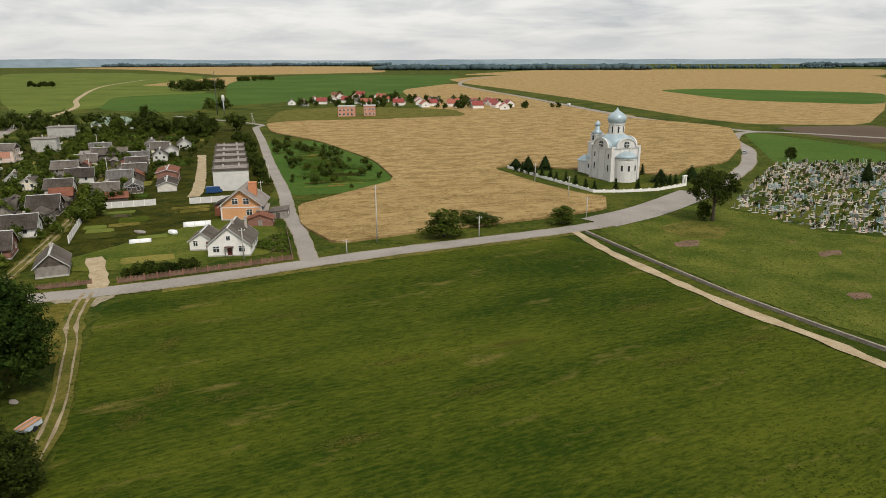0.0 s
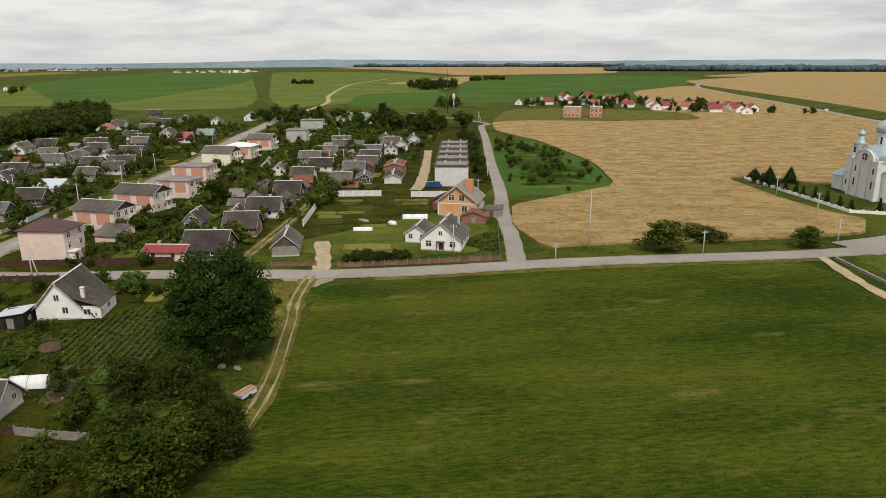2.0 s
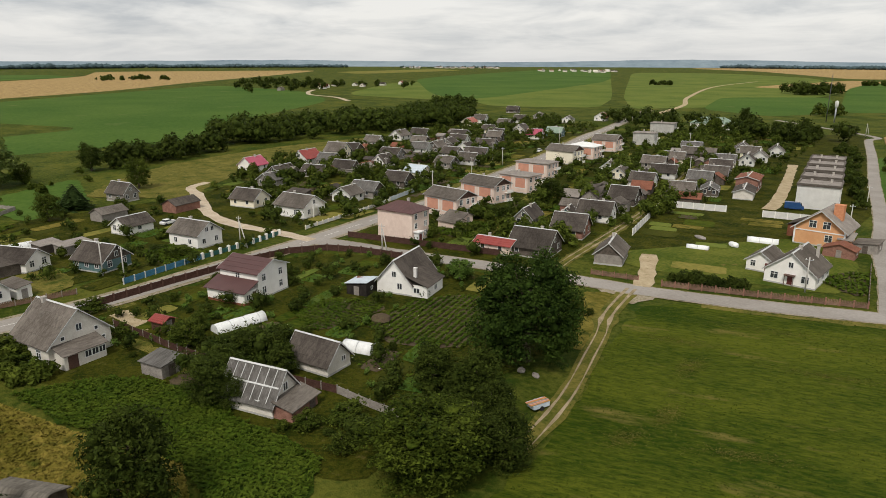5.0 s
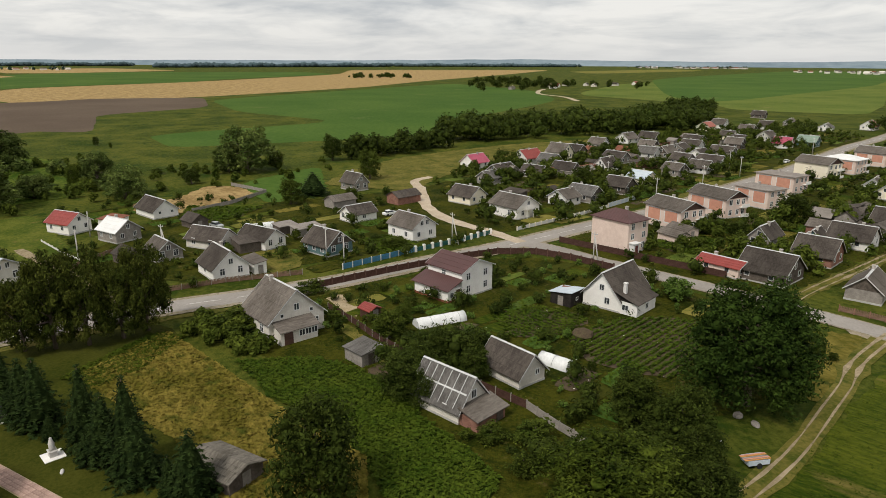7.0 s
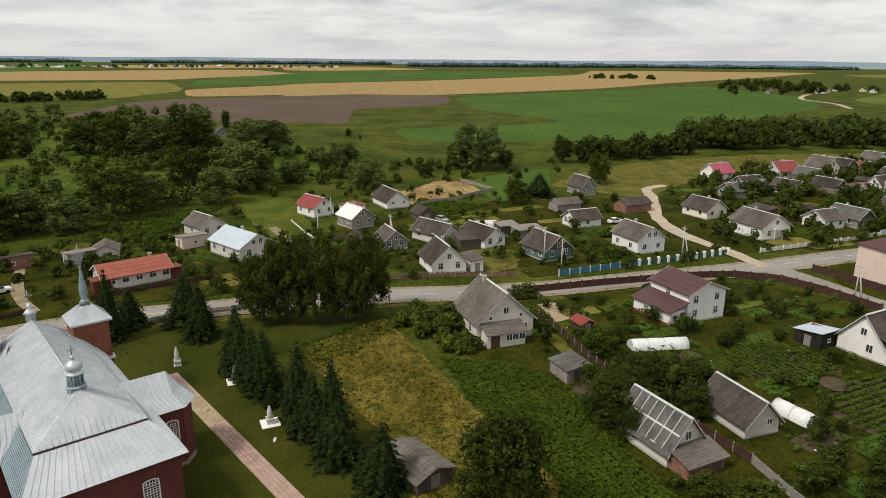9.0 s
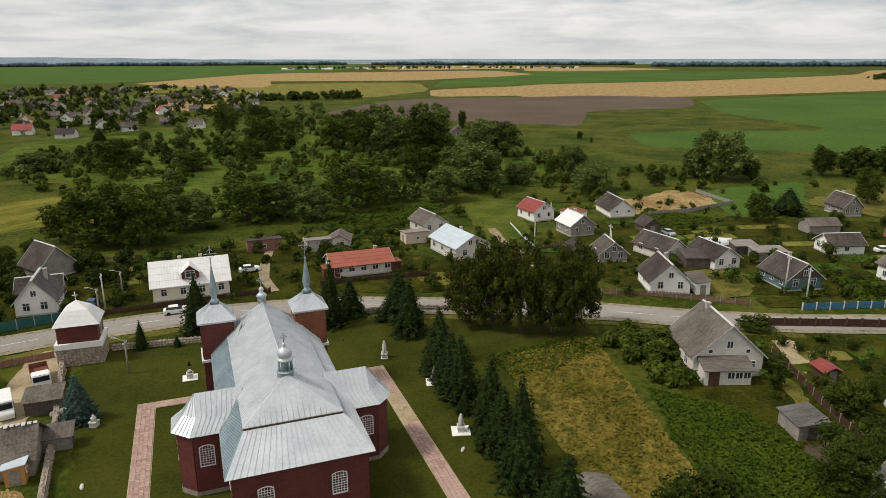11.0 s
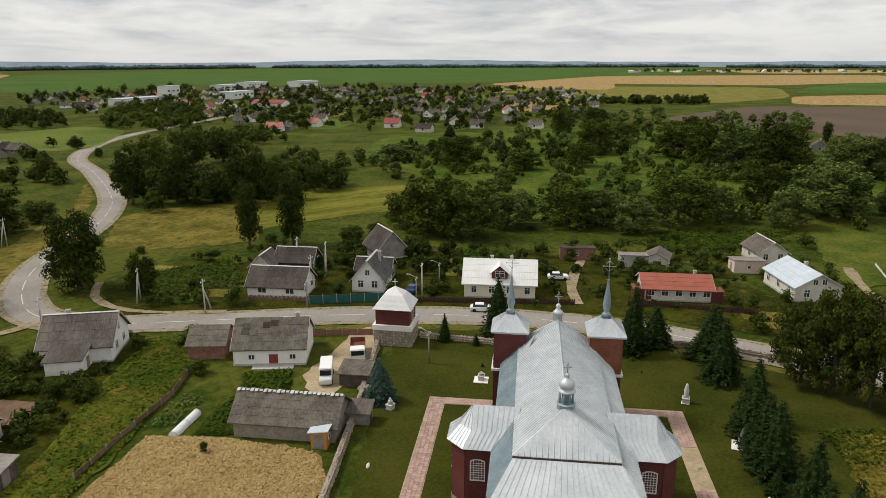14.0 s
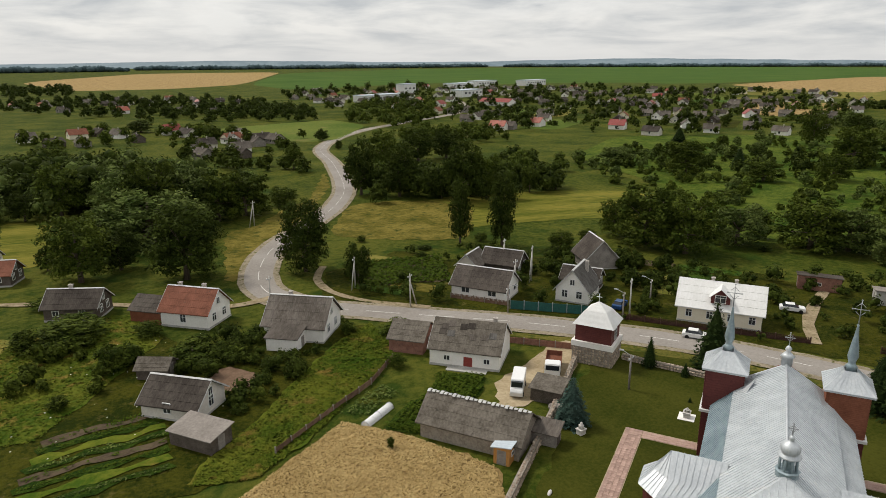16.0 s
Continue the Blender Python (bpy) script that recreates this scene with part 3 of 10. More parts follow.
def lattice(xs, zs, solid, y0, y1):
    """One connected frame: the cells (i, j) of a grid for which solid is true, from y0 to y1."""
    bm, vs, cells = bmesh.new(), {}, {(i, j) for i in range(len(xs) - 1) for j in range(len(zs) - 1) if solid(i, j)}

    def v(i, j, k):
        if (i, j, k) not in vs:
            vs[i, j, k] = bm.verts.new((xs[i], (y0, y1)[k], zs[j]))
        return vs[i, j, k]

    for i, j in cells:
        bm.faces.new((v(i, j, 0), v(i + 1, j, 0), v(i + 1, j + 1, 0), v(i, j + 1, 0)))
        bm.faces.new((v(i, j, 1), v(i, j + 1, 1), v(i + 1, j + 1, 1), v(i + 1, j, 1)))
        for (di, dj), (a, b) in (((-1, 0), ((0, 0), (0, 1))), ((1, 0), ((1, 0), (1, 1))), ((0, -1), ((0, 0), (1, 0))), ((0, 1), ((0, 1), (1, 1)))):
            if (i + di, j + dj) not in cells:
                bm.faces.new((v(i + a[0], j + a[1], 0), v(i + b[0], j + b[1], 0), v(i + b[0], j + b[1], 1), v(i + a[0], j + a[1], 1)))
    return bm


# ---- ground, fields, roads ----
bm = bmesh.new()
R = [0.0, 60, 150, 300, 600, 1200, 2400, 4000, 4900]
for a, b in zip(R, R[1:]):
    for i in range(48):
        p, q = 2 * math.pi * i / 48, 2 * math.pi * (i + 1) / 48
        ring = [(b * math.cos(p), b * math.sin(p), 0), (b * math.cos(q), b * math.sin(q), 0)]
        ring += [(a * math.cos(q), a * math.sin(q), 0), (a * math.cos(p), a * math.sin(p), 0)] if a else [(0, 0, 0)]
        poly(bm, ring)
bmesh.ops.remove_doubles(bm, verts=bm.verts, dist=0.01)
tagged(part("ground", bm, "ground", None), "wide flat rough grassland reaching the horizon", "ground", kind="structure")

FIELD_WORDS = {"grain": "field of ripe golden grain", "crop": "field of dark green crop", "soil": "bare brown ploughed field", "pasture": "pale green pasture",
               "hay": "dry yellow hay meadow", "meadow": "mown green meadow with dry patches", "lawn": "short mown church lawn", "yard": "grassy garden plot",
               "olive": "sun-bleached grassy plot", "mown_hay": "mown yellow-green hay meadow", "tall_grass": "tall mixed weeds", "verge": "yellowing rough grass", "weeds": "plot of tall dry yellow weeds", "bed": "bare garden soil bed", "sand": "sandy bare yard", "gravel": "gravel yard"}
level = [0]


def field(name, material, ring, high=0.0, times=2, label=""):
    """A field: a thin sheet, or a standing crop of some height, with rounded corners."""
    level[0] += 1
    z = 0.012 + 0.0015 * level[0]
    bm = bmesh.new()
    pts = round_corners(ring, times)
    around = sum((b - a).length for a, b in zip(pts, pts[1:] + pts[:1]))
    if around < 700 and not high:
        # ragged grassy edge
        er, out = random.Random(level[0]), []
        for a, b in zip(pts, pts[1:] + pts[:1]):
            k = max(1, int((b - a).length / 1.3))
            nrm = Vector((-(b - a).y, (b - a).x)).normalized()
            out += [a.lerp(b, j / k) + nrm * (er.uniform(-.35, .35) + 0.4 * math.sin(0.5 * len(out) + j)) for j in range(k)]
        pts = out
    if sum(a.x * b.y - b.x * a.y for a, b in zip(pts, pts[1:] + pts[:1])) < 0:
        pts.reverse()
    if high:
        prism(bm, [p[:] for p in pts], 0.0, high)
    else:
        poly(bm, [(p.x, p.y, z) for p in pts])
    bm.normal_update()
    bmesh.ops.triangulate(bm, faces=[f for f in bm.faces if len(f.verts) > 4])
    return tagged(part(name, bm, material, None), label or FIELD_WORDS[material], "field", kind="structure")


field("far_grain", "grain", [(-1986, 3663), (-1703, 4381), (-377, 3814), (-168, 2245), (-368, 2043), (-582, 1882), (-840, 2299), (-1270, 2957)])
field("pasture_field", "pasture", [(-1420, 2246), (-1108, 2354), (-721, 1970), (-484, 1562), (-318, 995), (-309, 648), (-356, 553)])
field("far_stubble", "grain", [(-520, 1181), (-545, 1762), (-456, 1696), (-329, 1072), (-430, 1171)])
field("far_green", "crop", [(-444, 1556), (-348, 1936), (48, 1832), (18, 1280), (-57, 849), (-155, 722), (-206, 656), (-377, 1215)])
field("far_green", "crop", [(-392, 826), (-304, 928), (-207, 656), (-228, 575), (-307, 612)])
field("far_stubble", "grain", [(26, 1836), (343, 2542), (1561, 2463), (963, 1514), (314, 1784)])
field("far_green", "crop", [(-2008, -295), (-2321, -52), (-2211, 502), (-1882, 523), (-1530, 184), (-1338, 94), (-1264, -40), (-1125, -161)])
field("barley_field", "grain", [(-1125, -161), (-1338, 94), (-1882, 523), (-2611, 765), (-2481, 1597), (-1773, 993), (-1307, 554), (-1028, 327), (-830, 80), (-799, -27), (-771, -107)])
field("far_stubble", "grain", [(-2922, -433), (-3174, -117), (-2583, 171), (-2186, -189), (-2216, -326)])
field("ploughed_field", "soil", [(-771, -107), (-832, -28), (-818, 80), (-656, 71), (-590, -19), (-455, -12), (-486, -64)])
field("clover_field", "crop", [(-772, 81), (-969, 317), (-1145, 531), (-861, 527), (-637, 429), (-448, 216), (-366, 172), (-365, 99), (-364, 26), (-428, 16), (-476, 142), (-592, 87)])
field("pasture_field", "pasture", [(-735, 509), (-1053, 834), (-1215, 1334), (-1122, 1672), (-369, 564), (-461, 497), (-528, 537)])
field("far_green", "crop", [(-1282, 1091), (-2060, 2468), (-1784, 2646), (-856, 1281), (-542, 551), (-673, 606)])
field("hay_field", "hay", [(-2133, 1423), (-2532, 2302), (-2130, 2082), (-1782, 1294)])
field("far_green", "crop", [(-1584, -2882), (-2159, -2591), (-3942, -1576), (-2044, -880), (-1119, -893), (-868, -1053), (-600, -1070)])
field("pale_field", "grain", [(-1106, -839), (-1738, -991), (-2318, -450), (-1755, -207), (-1409, -352), (-1284, -382)])
field("far_stubble", "grain", [(-3021, -1229), (-3473, -508), (-2848, -312), (-2291, -781)])
field("far_green", "crop", [(-1306, -335), (-1929, -216), (-2080, 131), (-1357, 94), (-1180, -114), (-992, -272)])
field("grain_field", "grain", [(-925, -252), (-1136, -109), (-1330, 93), (-864, 69), (-813, -99), (-760, -202)])
field("hay_field", "hay", [(-951, -754), (-1200, -355), (-896, -242), (-717, -264), (-761, -386), (-826, -609)])
field("ploughed_field", "soil", [(-507, -222), (-705, -222), (-791, -96), (-811, 66), (-714, 58), (-607, -18), (-499, -13), (-458, -61), (-478, -102)])
field("hay_strip", "grain", [(-529, -393), (-649, -472), (-672, -377), (-546, -328)])
field("far_grain", "grain", [(81, -1729), (-246, -2689), (-751, -2677), (-309, -1328), (-161, -1182), (-16, -1182)])
field("far_green", "crop", [(-318, -1322), (-686, -2438), (-1632, -3149), (-3138, -2932), (-3326, -1864), (-1800, -992), (-960, -867), (-1025, -1268), (-549, -1158), (-320, -1024)])
field("pale_field", "grain", [(-1022, -823), (-1502, -903), (-1484, -812), (-944, -503), (-920, -620)])
field("hay_strip", "grain", [(-547, -416), (-684, -452), (-693, -402), (-562, -329), (-501, -340)])
field("stubble_field", "grain", [(9, 1490), (405, 2307), (1051, 1653), (287, 443), (194, 455), (139, 784), (94, 991), (37, 1220)])
field("green_strip", "crop", [(288, 938), (373, 982), (537, 840), (407, 633), (300, 709)])
field("ploughed_field", "soil", [(209, 435), (287, 443), (225, 344), (209, 378)])
field("roadside_meadow", "crop", [(175, 397), (186, 399), (211, 323), (185, 281), (140, 285), (150, 317)])
field("hay_meadow", "mown_hay", [(-113, -173), (-133, -180), (-147, -173), (-165, -169), (-185, -159), (-195, -113), (-197, -100), (-176, -99), (-155, -128), (-141, -133), (-118, -138), (-101, -137), (-96, -142)])
field("dry_roadside", "weeds", [(-53.3, -164.4), (-61.3, -166.2), (-74.0, -184.4), (-85.2, -194.4), (-108.2, -247.5), (-100.9, -218.6), (-79.9, -176.2), (-65.1, -149.9), (-54.2, -132.3), (-46.8, -120.6), (-45.2, -123.5)], label="straw-coloured dry grass beside the road bend")
field("hay_bend", "weeds", [(-76.1, -147.8), (-93.7, -181.2), (-109.7, -181.3), (-121.1, -172.1), (-125.4, -158.0), (-107.8, -129.0), (-98.4, -130.1), (-83.7, -139.7)], label="straw-coloured dry meadow inside the road bend")
field("verge_meadow", "mown_hay", [(0, -207), (-16, -193), (-12, -153), (-3, -153)])
field("ripe_field", "grain", [(-42, 503), (-12, 590), (-60, 980), (18, 1230), (80, 860), (112, 640), (150, 520), (122, 500), (83, 538), (20, 515)])

field("front_meadow", "meadow", [(-62, 118), (-44, 131), (-8, 150), (30, 166), (41, 136), (51, 112), (58, 98), (66, 85), (110, -20), (-30, -30), (-40, 46), (-43.5, 66), (-48.5, 80), (-56, 97)])
field("weedy_meadow", "olive", [(40, 172), (50, 181), (75, 200), (84, 196), (95, 168), (112, 160), (190, 240), (200, 120), (110, 40), (70, 97), (55, 121)])
WHEAT = [(-121, 470), (-102, 490), (-38, 501), (99, 557), (183, 436), (150, 340), (120, 285), (97, 268), (88, 252), (62, 264), (30, 279), (20, 271), (33, 238), (45, 217), (52, 212), (48, 194), (26, 182), (-8, 167), (-26, 157), (-38, 176), (-44, 201), (-34, 217), (-17, 245), (-30, 295), (-68, 369), (-104, 414)]
field("wheat_field", "grain", WHEAT, high=0.6, times=1)
field("allotment", "crop", [(-98, 371), (-68, 369), (-30, 295), (-17, 245), (-31, 222), (-52, 217)])
field("churchyard_lawn", "lawn", [(-91, -61), (-109, -38), (-119, -22), (-121, 0), (-119, 14), (-113, 17), (-101, 6), (-80, 17), (-64, 20), (-53, 31), (-46, 26), (-50, 4), (-50, -25)])
field("dry_weed_plot", "weeds", [(-103, 3), (-115, 15.5), (-98, 22), (-84, 27), (-68, 34), (-54, 30), (-64, 18), (-80, 15)])
field("walled_meadow", "olive", [(-91, 160), (-104, 196), (-62, 212), (-38, 160), (-40, 148), (-78, 134)])
field("village_ground", "yard", [(-95, 112), (-125, 104), (-139, 108), (-150, 130), (-190, 240), (-240, 400), (-130, 470), (-120, 440), (-50, 210), (-90, 135)])
field("west_gardens", "yard", [(-140, 20), (-150, 90), (-165, 160), (-205, 255), (-260, 390), (-330, 420), (-320, 300), (-270, 170), (-215, 100), (-210, 20), (-160, -5)])
field("south_gardens", "yard", [(-58, 62), (-64, 112), (-100, 108), (-132, 92), (-124, 40), (-106, 26), (-70, 38), (-52, 46)])
field("lane_gardens", "yard", [(-57, -97), (-80, -82), (-102, -61), (-122, -36), (-134, 0), (-150, -10), (-155, -50), (-130, -95), (-100, -112), (-66, -120)])
field("stubble_plot", "grain", [(-47, -57), (-53, -50), (-58.5, -40), (-56, -33), (-36, -30), (-24, -42), (-33, -48)], label="small plot of ripe straw-coloured grain")
field("weedy_slope", "yard", [(-62, -86), (-60, -74), (-48, -60), (-30, -50), (-12, -52), (-4, -72), (-12, -96), (-28, -108), (-33, -88), (-50, -86)])
field("side_meadow", "hay", [(2, -62), (-10, -80), (-14, -96), (0, -120), (40, -110), (40, -50)])
field("worn_strip", "verge", [(-106, 41), (-97.1, 42.2), (-83.7, 44.8), (-84, 48.4), (-93, 45.4), (-101.0, 44), (-107, 42.8)], label="worn yellowing grass strip beside the fence")
field("sandy_yard", "sand", [(-120.7, 42.6), (-122.0, 45.5), (-114.4, 47.4), (-110.0, 45.6), (-110.6, 44.2)], label="bare sandy ground beside the brick house")
field("worked_bed", "bed", [(-88.6, 40.6), (-90.6, 43.4), (-85, 44.4), (-81.9, 41.0)], label="dug dark soil beds")
field("bare_patch", "bare_earth", [(86.0, 148.6), (91.3, 149.9), (89.8, 146.2), (84.4, 144.5)], label="bare brown patch in the weedy meadow")
field("bare_patch", "bare_earth", [(76.3, 120.4), (79.9, 121.2), (79.2, 117.6), (75.0, 116.8)], label="bare brown patch in the weedy meadow")
field("bare_patch", "bare_earth", [(56.0, 158), (62.0, 159.4), (60.8, 153.8), (55.3, 153.4)], label="bare brown patch in the weedy meadow")
field("dry_patch", "verge", [(56.2, 172.5), (68.7, 181.5), (74.3, 170.2), (68.6, 159.9), (58.5, 162.8)], label="dry brown patch in the weedy meadow")
field("sandy_yard", "sand", [(-66, -51), (-70, -57), (-80, -62), (-88, -64), (-86, -58), (-78, -53), (-70, -49)])


ROADS = []


VALLEY = [(-150, -108), (-205, -160), (-225, -235), (-300, -290), (-400, -240), (-450, -120), (-340, -20), (-250, 0), (-215, -60), (-185, -70)]
field("valley_meadow", "valley", VALLEY, label="damp green valley grass")


def road(name, material, line, half, label, z=0.08, shoulder=0.0, marks=None, wobble=0.1, rut=False):
    pts = smooth_line(line, 3.0)
    ROADS.append((pts, half + shoulder))
    level[0] += 1
    z += 0.0015 * level[0]
    if shoulder:
        bm = bmesh.new()
        ribbon(bm, pts, half + shoulder, z - 0.03, wobble=0.16)
        tagged(part(name + "_shoulder", bm, "shoulder", None), "sandy gravel shoulder along " + label, "road shoulder", kind="structure")
    bm = bmesh.new()
    if rut:
        material, worn = "rut", bmesh.new()
        ribbon(worn, pts, 1.75, z - 0.05, wobble=0.55)
        tagged(part(name + "_verge", worn, "verge", None), "worn yellowing grass along " + label, "verge", kind="structure")
        for side in (-0.75, 0.75):
            ribbon(bm, pts, 0.24, z, wobble=0.22, offset=side)
    else:
        ribbon(bm, pts, half, z, wobble=wobble)
    ob = tagged(part(name, bm, material, None), label, "road", kind="structure")
    if marks:
        bm = bmesh.new()
        ribbon(bm, smooth_line(line, 1.5), 0.07, z + 0.008, skip=(lambda i: i % 6 > 3) if marks == "dash" else None)
        part("road_marking", bm, "line", ob)
    return ob


road("main_road", "asphalt", [(-330, 560), (-261, 401), (-238, 342), (-198, 255), (-178, 203), (-160, 161), (-149, 122), (-140, 92), (-134.5, 68), (-129.5, 47.7), (-127.5, 31), (-126.8, 16), (-124.5, 0), (-121, -16), (-118, -28), (-111, -43), (-103, -55), (-94, -65.4), (-84, -75.2), (-73, -84.4), (-64, -92), (-56, -99.5), (-51, -110.5), (-52, -122.4), (-57.4, -137), (-65, -149), (-79, -166.5), (-92, -186), (-104, -213), (-119, -268), (-130, -318), (-155, -363), (-188, -401), (-230, -435), (-330, -520), (-420, -700)], 2.95, "grey asphalt village main road", shoulder=1.3, marks="dash")
road("side_road", "asphalt", [(-141, 96), (-131, 100.5), (-120, 103.8), (-97, 112.9), (-74.6, 120.3), (-65, 123.4), (-45, 132.6), (-30, 141), (-11, 150.8), (9, 159.8), (31.6, 170), (49.5, 181), (73, 203), (99, 236.6), (124, 275), (136, 300), (147, 326.9), (158, 370), (186, 405), (240, 372), (330, 290)], 2.7, "pale asphalt road past the meadow", shoulder=0.5)
road("paved_apron", "asphalt", [(42, 178), (58, 191), (72, 206), (84, 220)], 6.0, "wide asphalt apron before the white church")
road("highway", "asphalt", [(186, 405), (168, 440), (140, 520), (118, 640), (90, 800), (50, 1000), (30, 1200), (70, 1500), (200, 1800)], 3.6, "distant grey highway through the grain")
road("side_street", "asphalt", [(-29.5, 143.5), (-36, 166), (-44, 190), (-54, 226), (-73.5, 288), (-98, 370), (-120, 440), (-128, 470), (-210, 540)], 1.9, "narrow grey asphalt side street", shoulder=0.25, wobble=0.04)
road("dirt_street", "sand", [(-86, 122), (-89, 131), (-97.6, 163), (-110, 205), (-124, 238), (-141, 283), (-165, 350)], 2.2, "rutted sandy dirt street", rut=True)
road("field_track", "sand", [(-68, 122.5), (-66.2, 116.5), (-64.4, 111), (-61.9, 104.8), (-58.9, 99.4), (-55.1, 90.9), (-51.6, 83.2), (-49.2, 77.3), (-47.6, 72.5), (-46.4, 68.2), (-45.5, 65.0), (-44.8, 61.5)], 1.9, "rutted sandy field track", rut=True)
field("track_mouth", "shoulder", [(-78, 121.5), (-70, 124.2), (-61.5, 126.5), (-62.5, 119.5), (-63.2, 114.5), (-68.5, 115.6), (-73, 118)], label="worn sandy mouth of the field track")
field("dry_verge", "weeds", [(-73.2, 114.5), (-69, 117.2), (-65.3, 113.5), (-62.8, 106.2), (-60.2, 99.5), (-56.9, 92.6), (-58.2, 91.4), (-63.5, 99), (-68.5, 106.5)], label="sun-dried yellow verge beside the field track")
road("quarry_track", "sand", [(33.8, 168), (38, 150), (43.3, 135.1), (52, 113.4), (59.6, 99.4), (64, 89), (72, 74)], 1.25, "pale sandy track beside a low wall", wobble=0.3)
road("lane", "gravel", [(-141, 96), (-154, 93.5), (-169, 89.5), (-185, 90), (-200, 94), (-214, 99), (-230, 103), (-236, 112)], 1.9, "pale gravel lane", wobble=0.3)
road("farm_lane", "rut", [(-133, 8), (-142, 4), (-157, -2), (-168, -8.5), (-180, -14)], 1.0, "narrow pale gravel farm lane", wobble=0.3)
road("bend_lane", "rut", [(-75, -88), (-66, -97), (-62, -105), (-62, -114), (-66, -122)], 0.8, "narrow sandy lane beside the bend", wobble=0.2)
road("west_lane", "rut", [(-53, -108), (-46, -106), (-38, -108), (-20, -120), (0, -130)], 1.0, "gravel lane leading off the bend", wobble=0.3)
road("garage_lane", "sand", [(-81, 216), (-83, 226), (-91.8, 255.0), (-105.1, 295.1), (-112, 315)], 1.9, "sandy lane beside the row houses", wobble=0.3)
road("gate_drive", "sand", [(-67.4, 125), (-70, 131), (-74.4, 139), (-78.7, 146.5)], 1.8, "sandy drive through a garden gate", wobble=0.3)
road("yard_drive", "rut", [(-121, -44), (-128, -50), (-137, -55), (-146, -59)], 1.0, "gravel drive beside the cream house", wobble=0.2)
road("far_lane", "gravel", [(-620, 440), (-690, 470), (-760, 480), (-830, 520), (-880, 560)], 3.0, "far pale gravel road")
road("far_path", "sand", [(-300, 520), (-345, 650), (-420, 800), (-560, 1150), (-640, 1500)], 2.5, "far sandy field path")


# ---- distant woods ----
def belt(name, label, ring, count, h0, h1, size, material="far_wood", seed=3, lobes=5):
    """A wood or hedge of many crowns in one mesh."""
    r = random.Random(seed)
    blobs = []
    for x, y in scatter(ring, count, r):
        h = r.uniform(h0, h1)
        turn = r.uniform(0, 6.28)
        for i in range(lobes):
            w = h * r.uniform(0.20, 0.29)
            a, d, z = turn + 2.4 * i, (0.04 if i == 0 else r.uniform(0.15, 0.30)) * h, h * (0.70 if i == 0 else r.uniform(0.28, 0.62))
            blobs.append((x + d * math.cos(a), y + d * math.sin(a), z, w, w, w * r.uniform(0.85, 1.15)))
    me = crown_mesh(name, blobs, int(count * size[0]), size[1], material, seed)
    return tagged(part(name, me, None, None), label, "woods", kind="stuff")


belt("woodland", "belt of dense dark green broadleaf woodland", [(-331, 160), (-324, 190), (-334, 245), (-328, 290), (-340, 350), (-372, 340), (-392, 300), (-380, 240), (-372, 190), (-360, 160)], 130, 10, 16, (300, 1.35), "leaf_dark", 5, 7)
belt("woodland", "belt of dense dark green broadleaf woodland", [(-340, 350), (-420, 430), (-470, 480), (-480, 450), (-400, 330), (-372, 320)], 80, 9, 14, (187, 1.6), "leaf_dark", 6)
belt("copse", "small far green copse of trees", [(-290, 98), (-300, 130), (-318, 160), (-330, 150), (-305, 95)], 40, 7, 11, (153, 1.3), "leaf_dark", 7)


def horizon(label, a, b, depth, h, count, seed, name="far_forest", material="far_wood"):
    """A far belt of trees, crown beside crown."""
    a, b, r = Vector(a), Vector(b), np.random.RandomState(seed)
    n = Vector((-(b - a).y, (b - a).x)).normalized()
    k = int((b - a).length / (h * 0.34))
    ev, ef, off = [], [], 0
    for i in range(k):
        for rowi in range(2):
            if h < 20 and (r.rand() < 0.3 or math.sin(i * 0.37 + seed * 2.1) > 0.72):
                continue
            p = a.lerp(b, (i + r.rand()) / k) + n * depth * (rowi * 0.5 + 0.3 * r.rand())
            hh = h * ((0.62 + 0.3 * r.rand() if h > 20 else r.uniform(0.35, 1.05)) + 0.12 * math.sin(i * 0.21 + seed))
            w = h * (r.uniform(0.5, 0.85) if h > 20 else r.uniform(0.26, 0.42))
            v = ICO1[0] * np.array((w, w, hh * 0.55)) * r.uniform(0.8, 1.15, (len(ICO1[0]), 1)) + np.array((p.x, p.y, hh * 0.48))
            ev.append(v); ef.append(ICO1[1] + off); off += len(v)
    me = blades_mesh(name, np.zeros((1, 3)), np.ones((1, 3)), np.ones(1) * 0.01, material, seed, 1.0, (np.concatenate(ev), np.concatenate(ef)))
    tagged(part(name, me, None, None), label, "woods", kind="stuff")


horizon("dark forest on the horizon", (-244, 2569), (725, 2445), 120, 24, 170, 11, material="far_haze_wood")
horizon("dark forest on the horizon", (725, 2700), (1500, 2600), 150, 16, 150, 13, material="far_haze_wood")
horizon("thin dark forest on the horizon", (-1900, 3900), (-300, 4100), 200, 22, 260, 12, material="far_haze_wood")
horizon("dark forest on the horizon", (1500, 2900), (2600, 2500), 150, 22, 150, 31, material="far_haze_wood")
horizon("dark forest on the horizon", (-3600, 1300), (-3300, 2300), 150, 21, 150, 14, material="far_haze_wood")
horizon("dark forest on the horizon", (-3300, 100), (-3500, 1250), 150, 24, 150, 15, material="far_haze_wood")
horizon("thin forest on the horizon", (-3900, -1500), (-4000, 0), 200, 21, 150, 16, material="far_haze_wood")
horizon("thin forest on the horizon", (-2300, -3500), (-4000, -1700), 200, 22, 220, 17, material="far_haze_wood")
horizon("dark forest on the horizon", (-300, -3600), (-2200, -3500), 200, 24, 200, 18, material="far_haze_wood")
horizon("dark forest on the horizon", (1700, -2700), (-250, -3300), 200, 26, 200, 32, material="far_haze_wood")
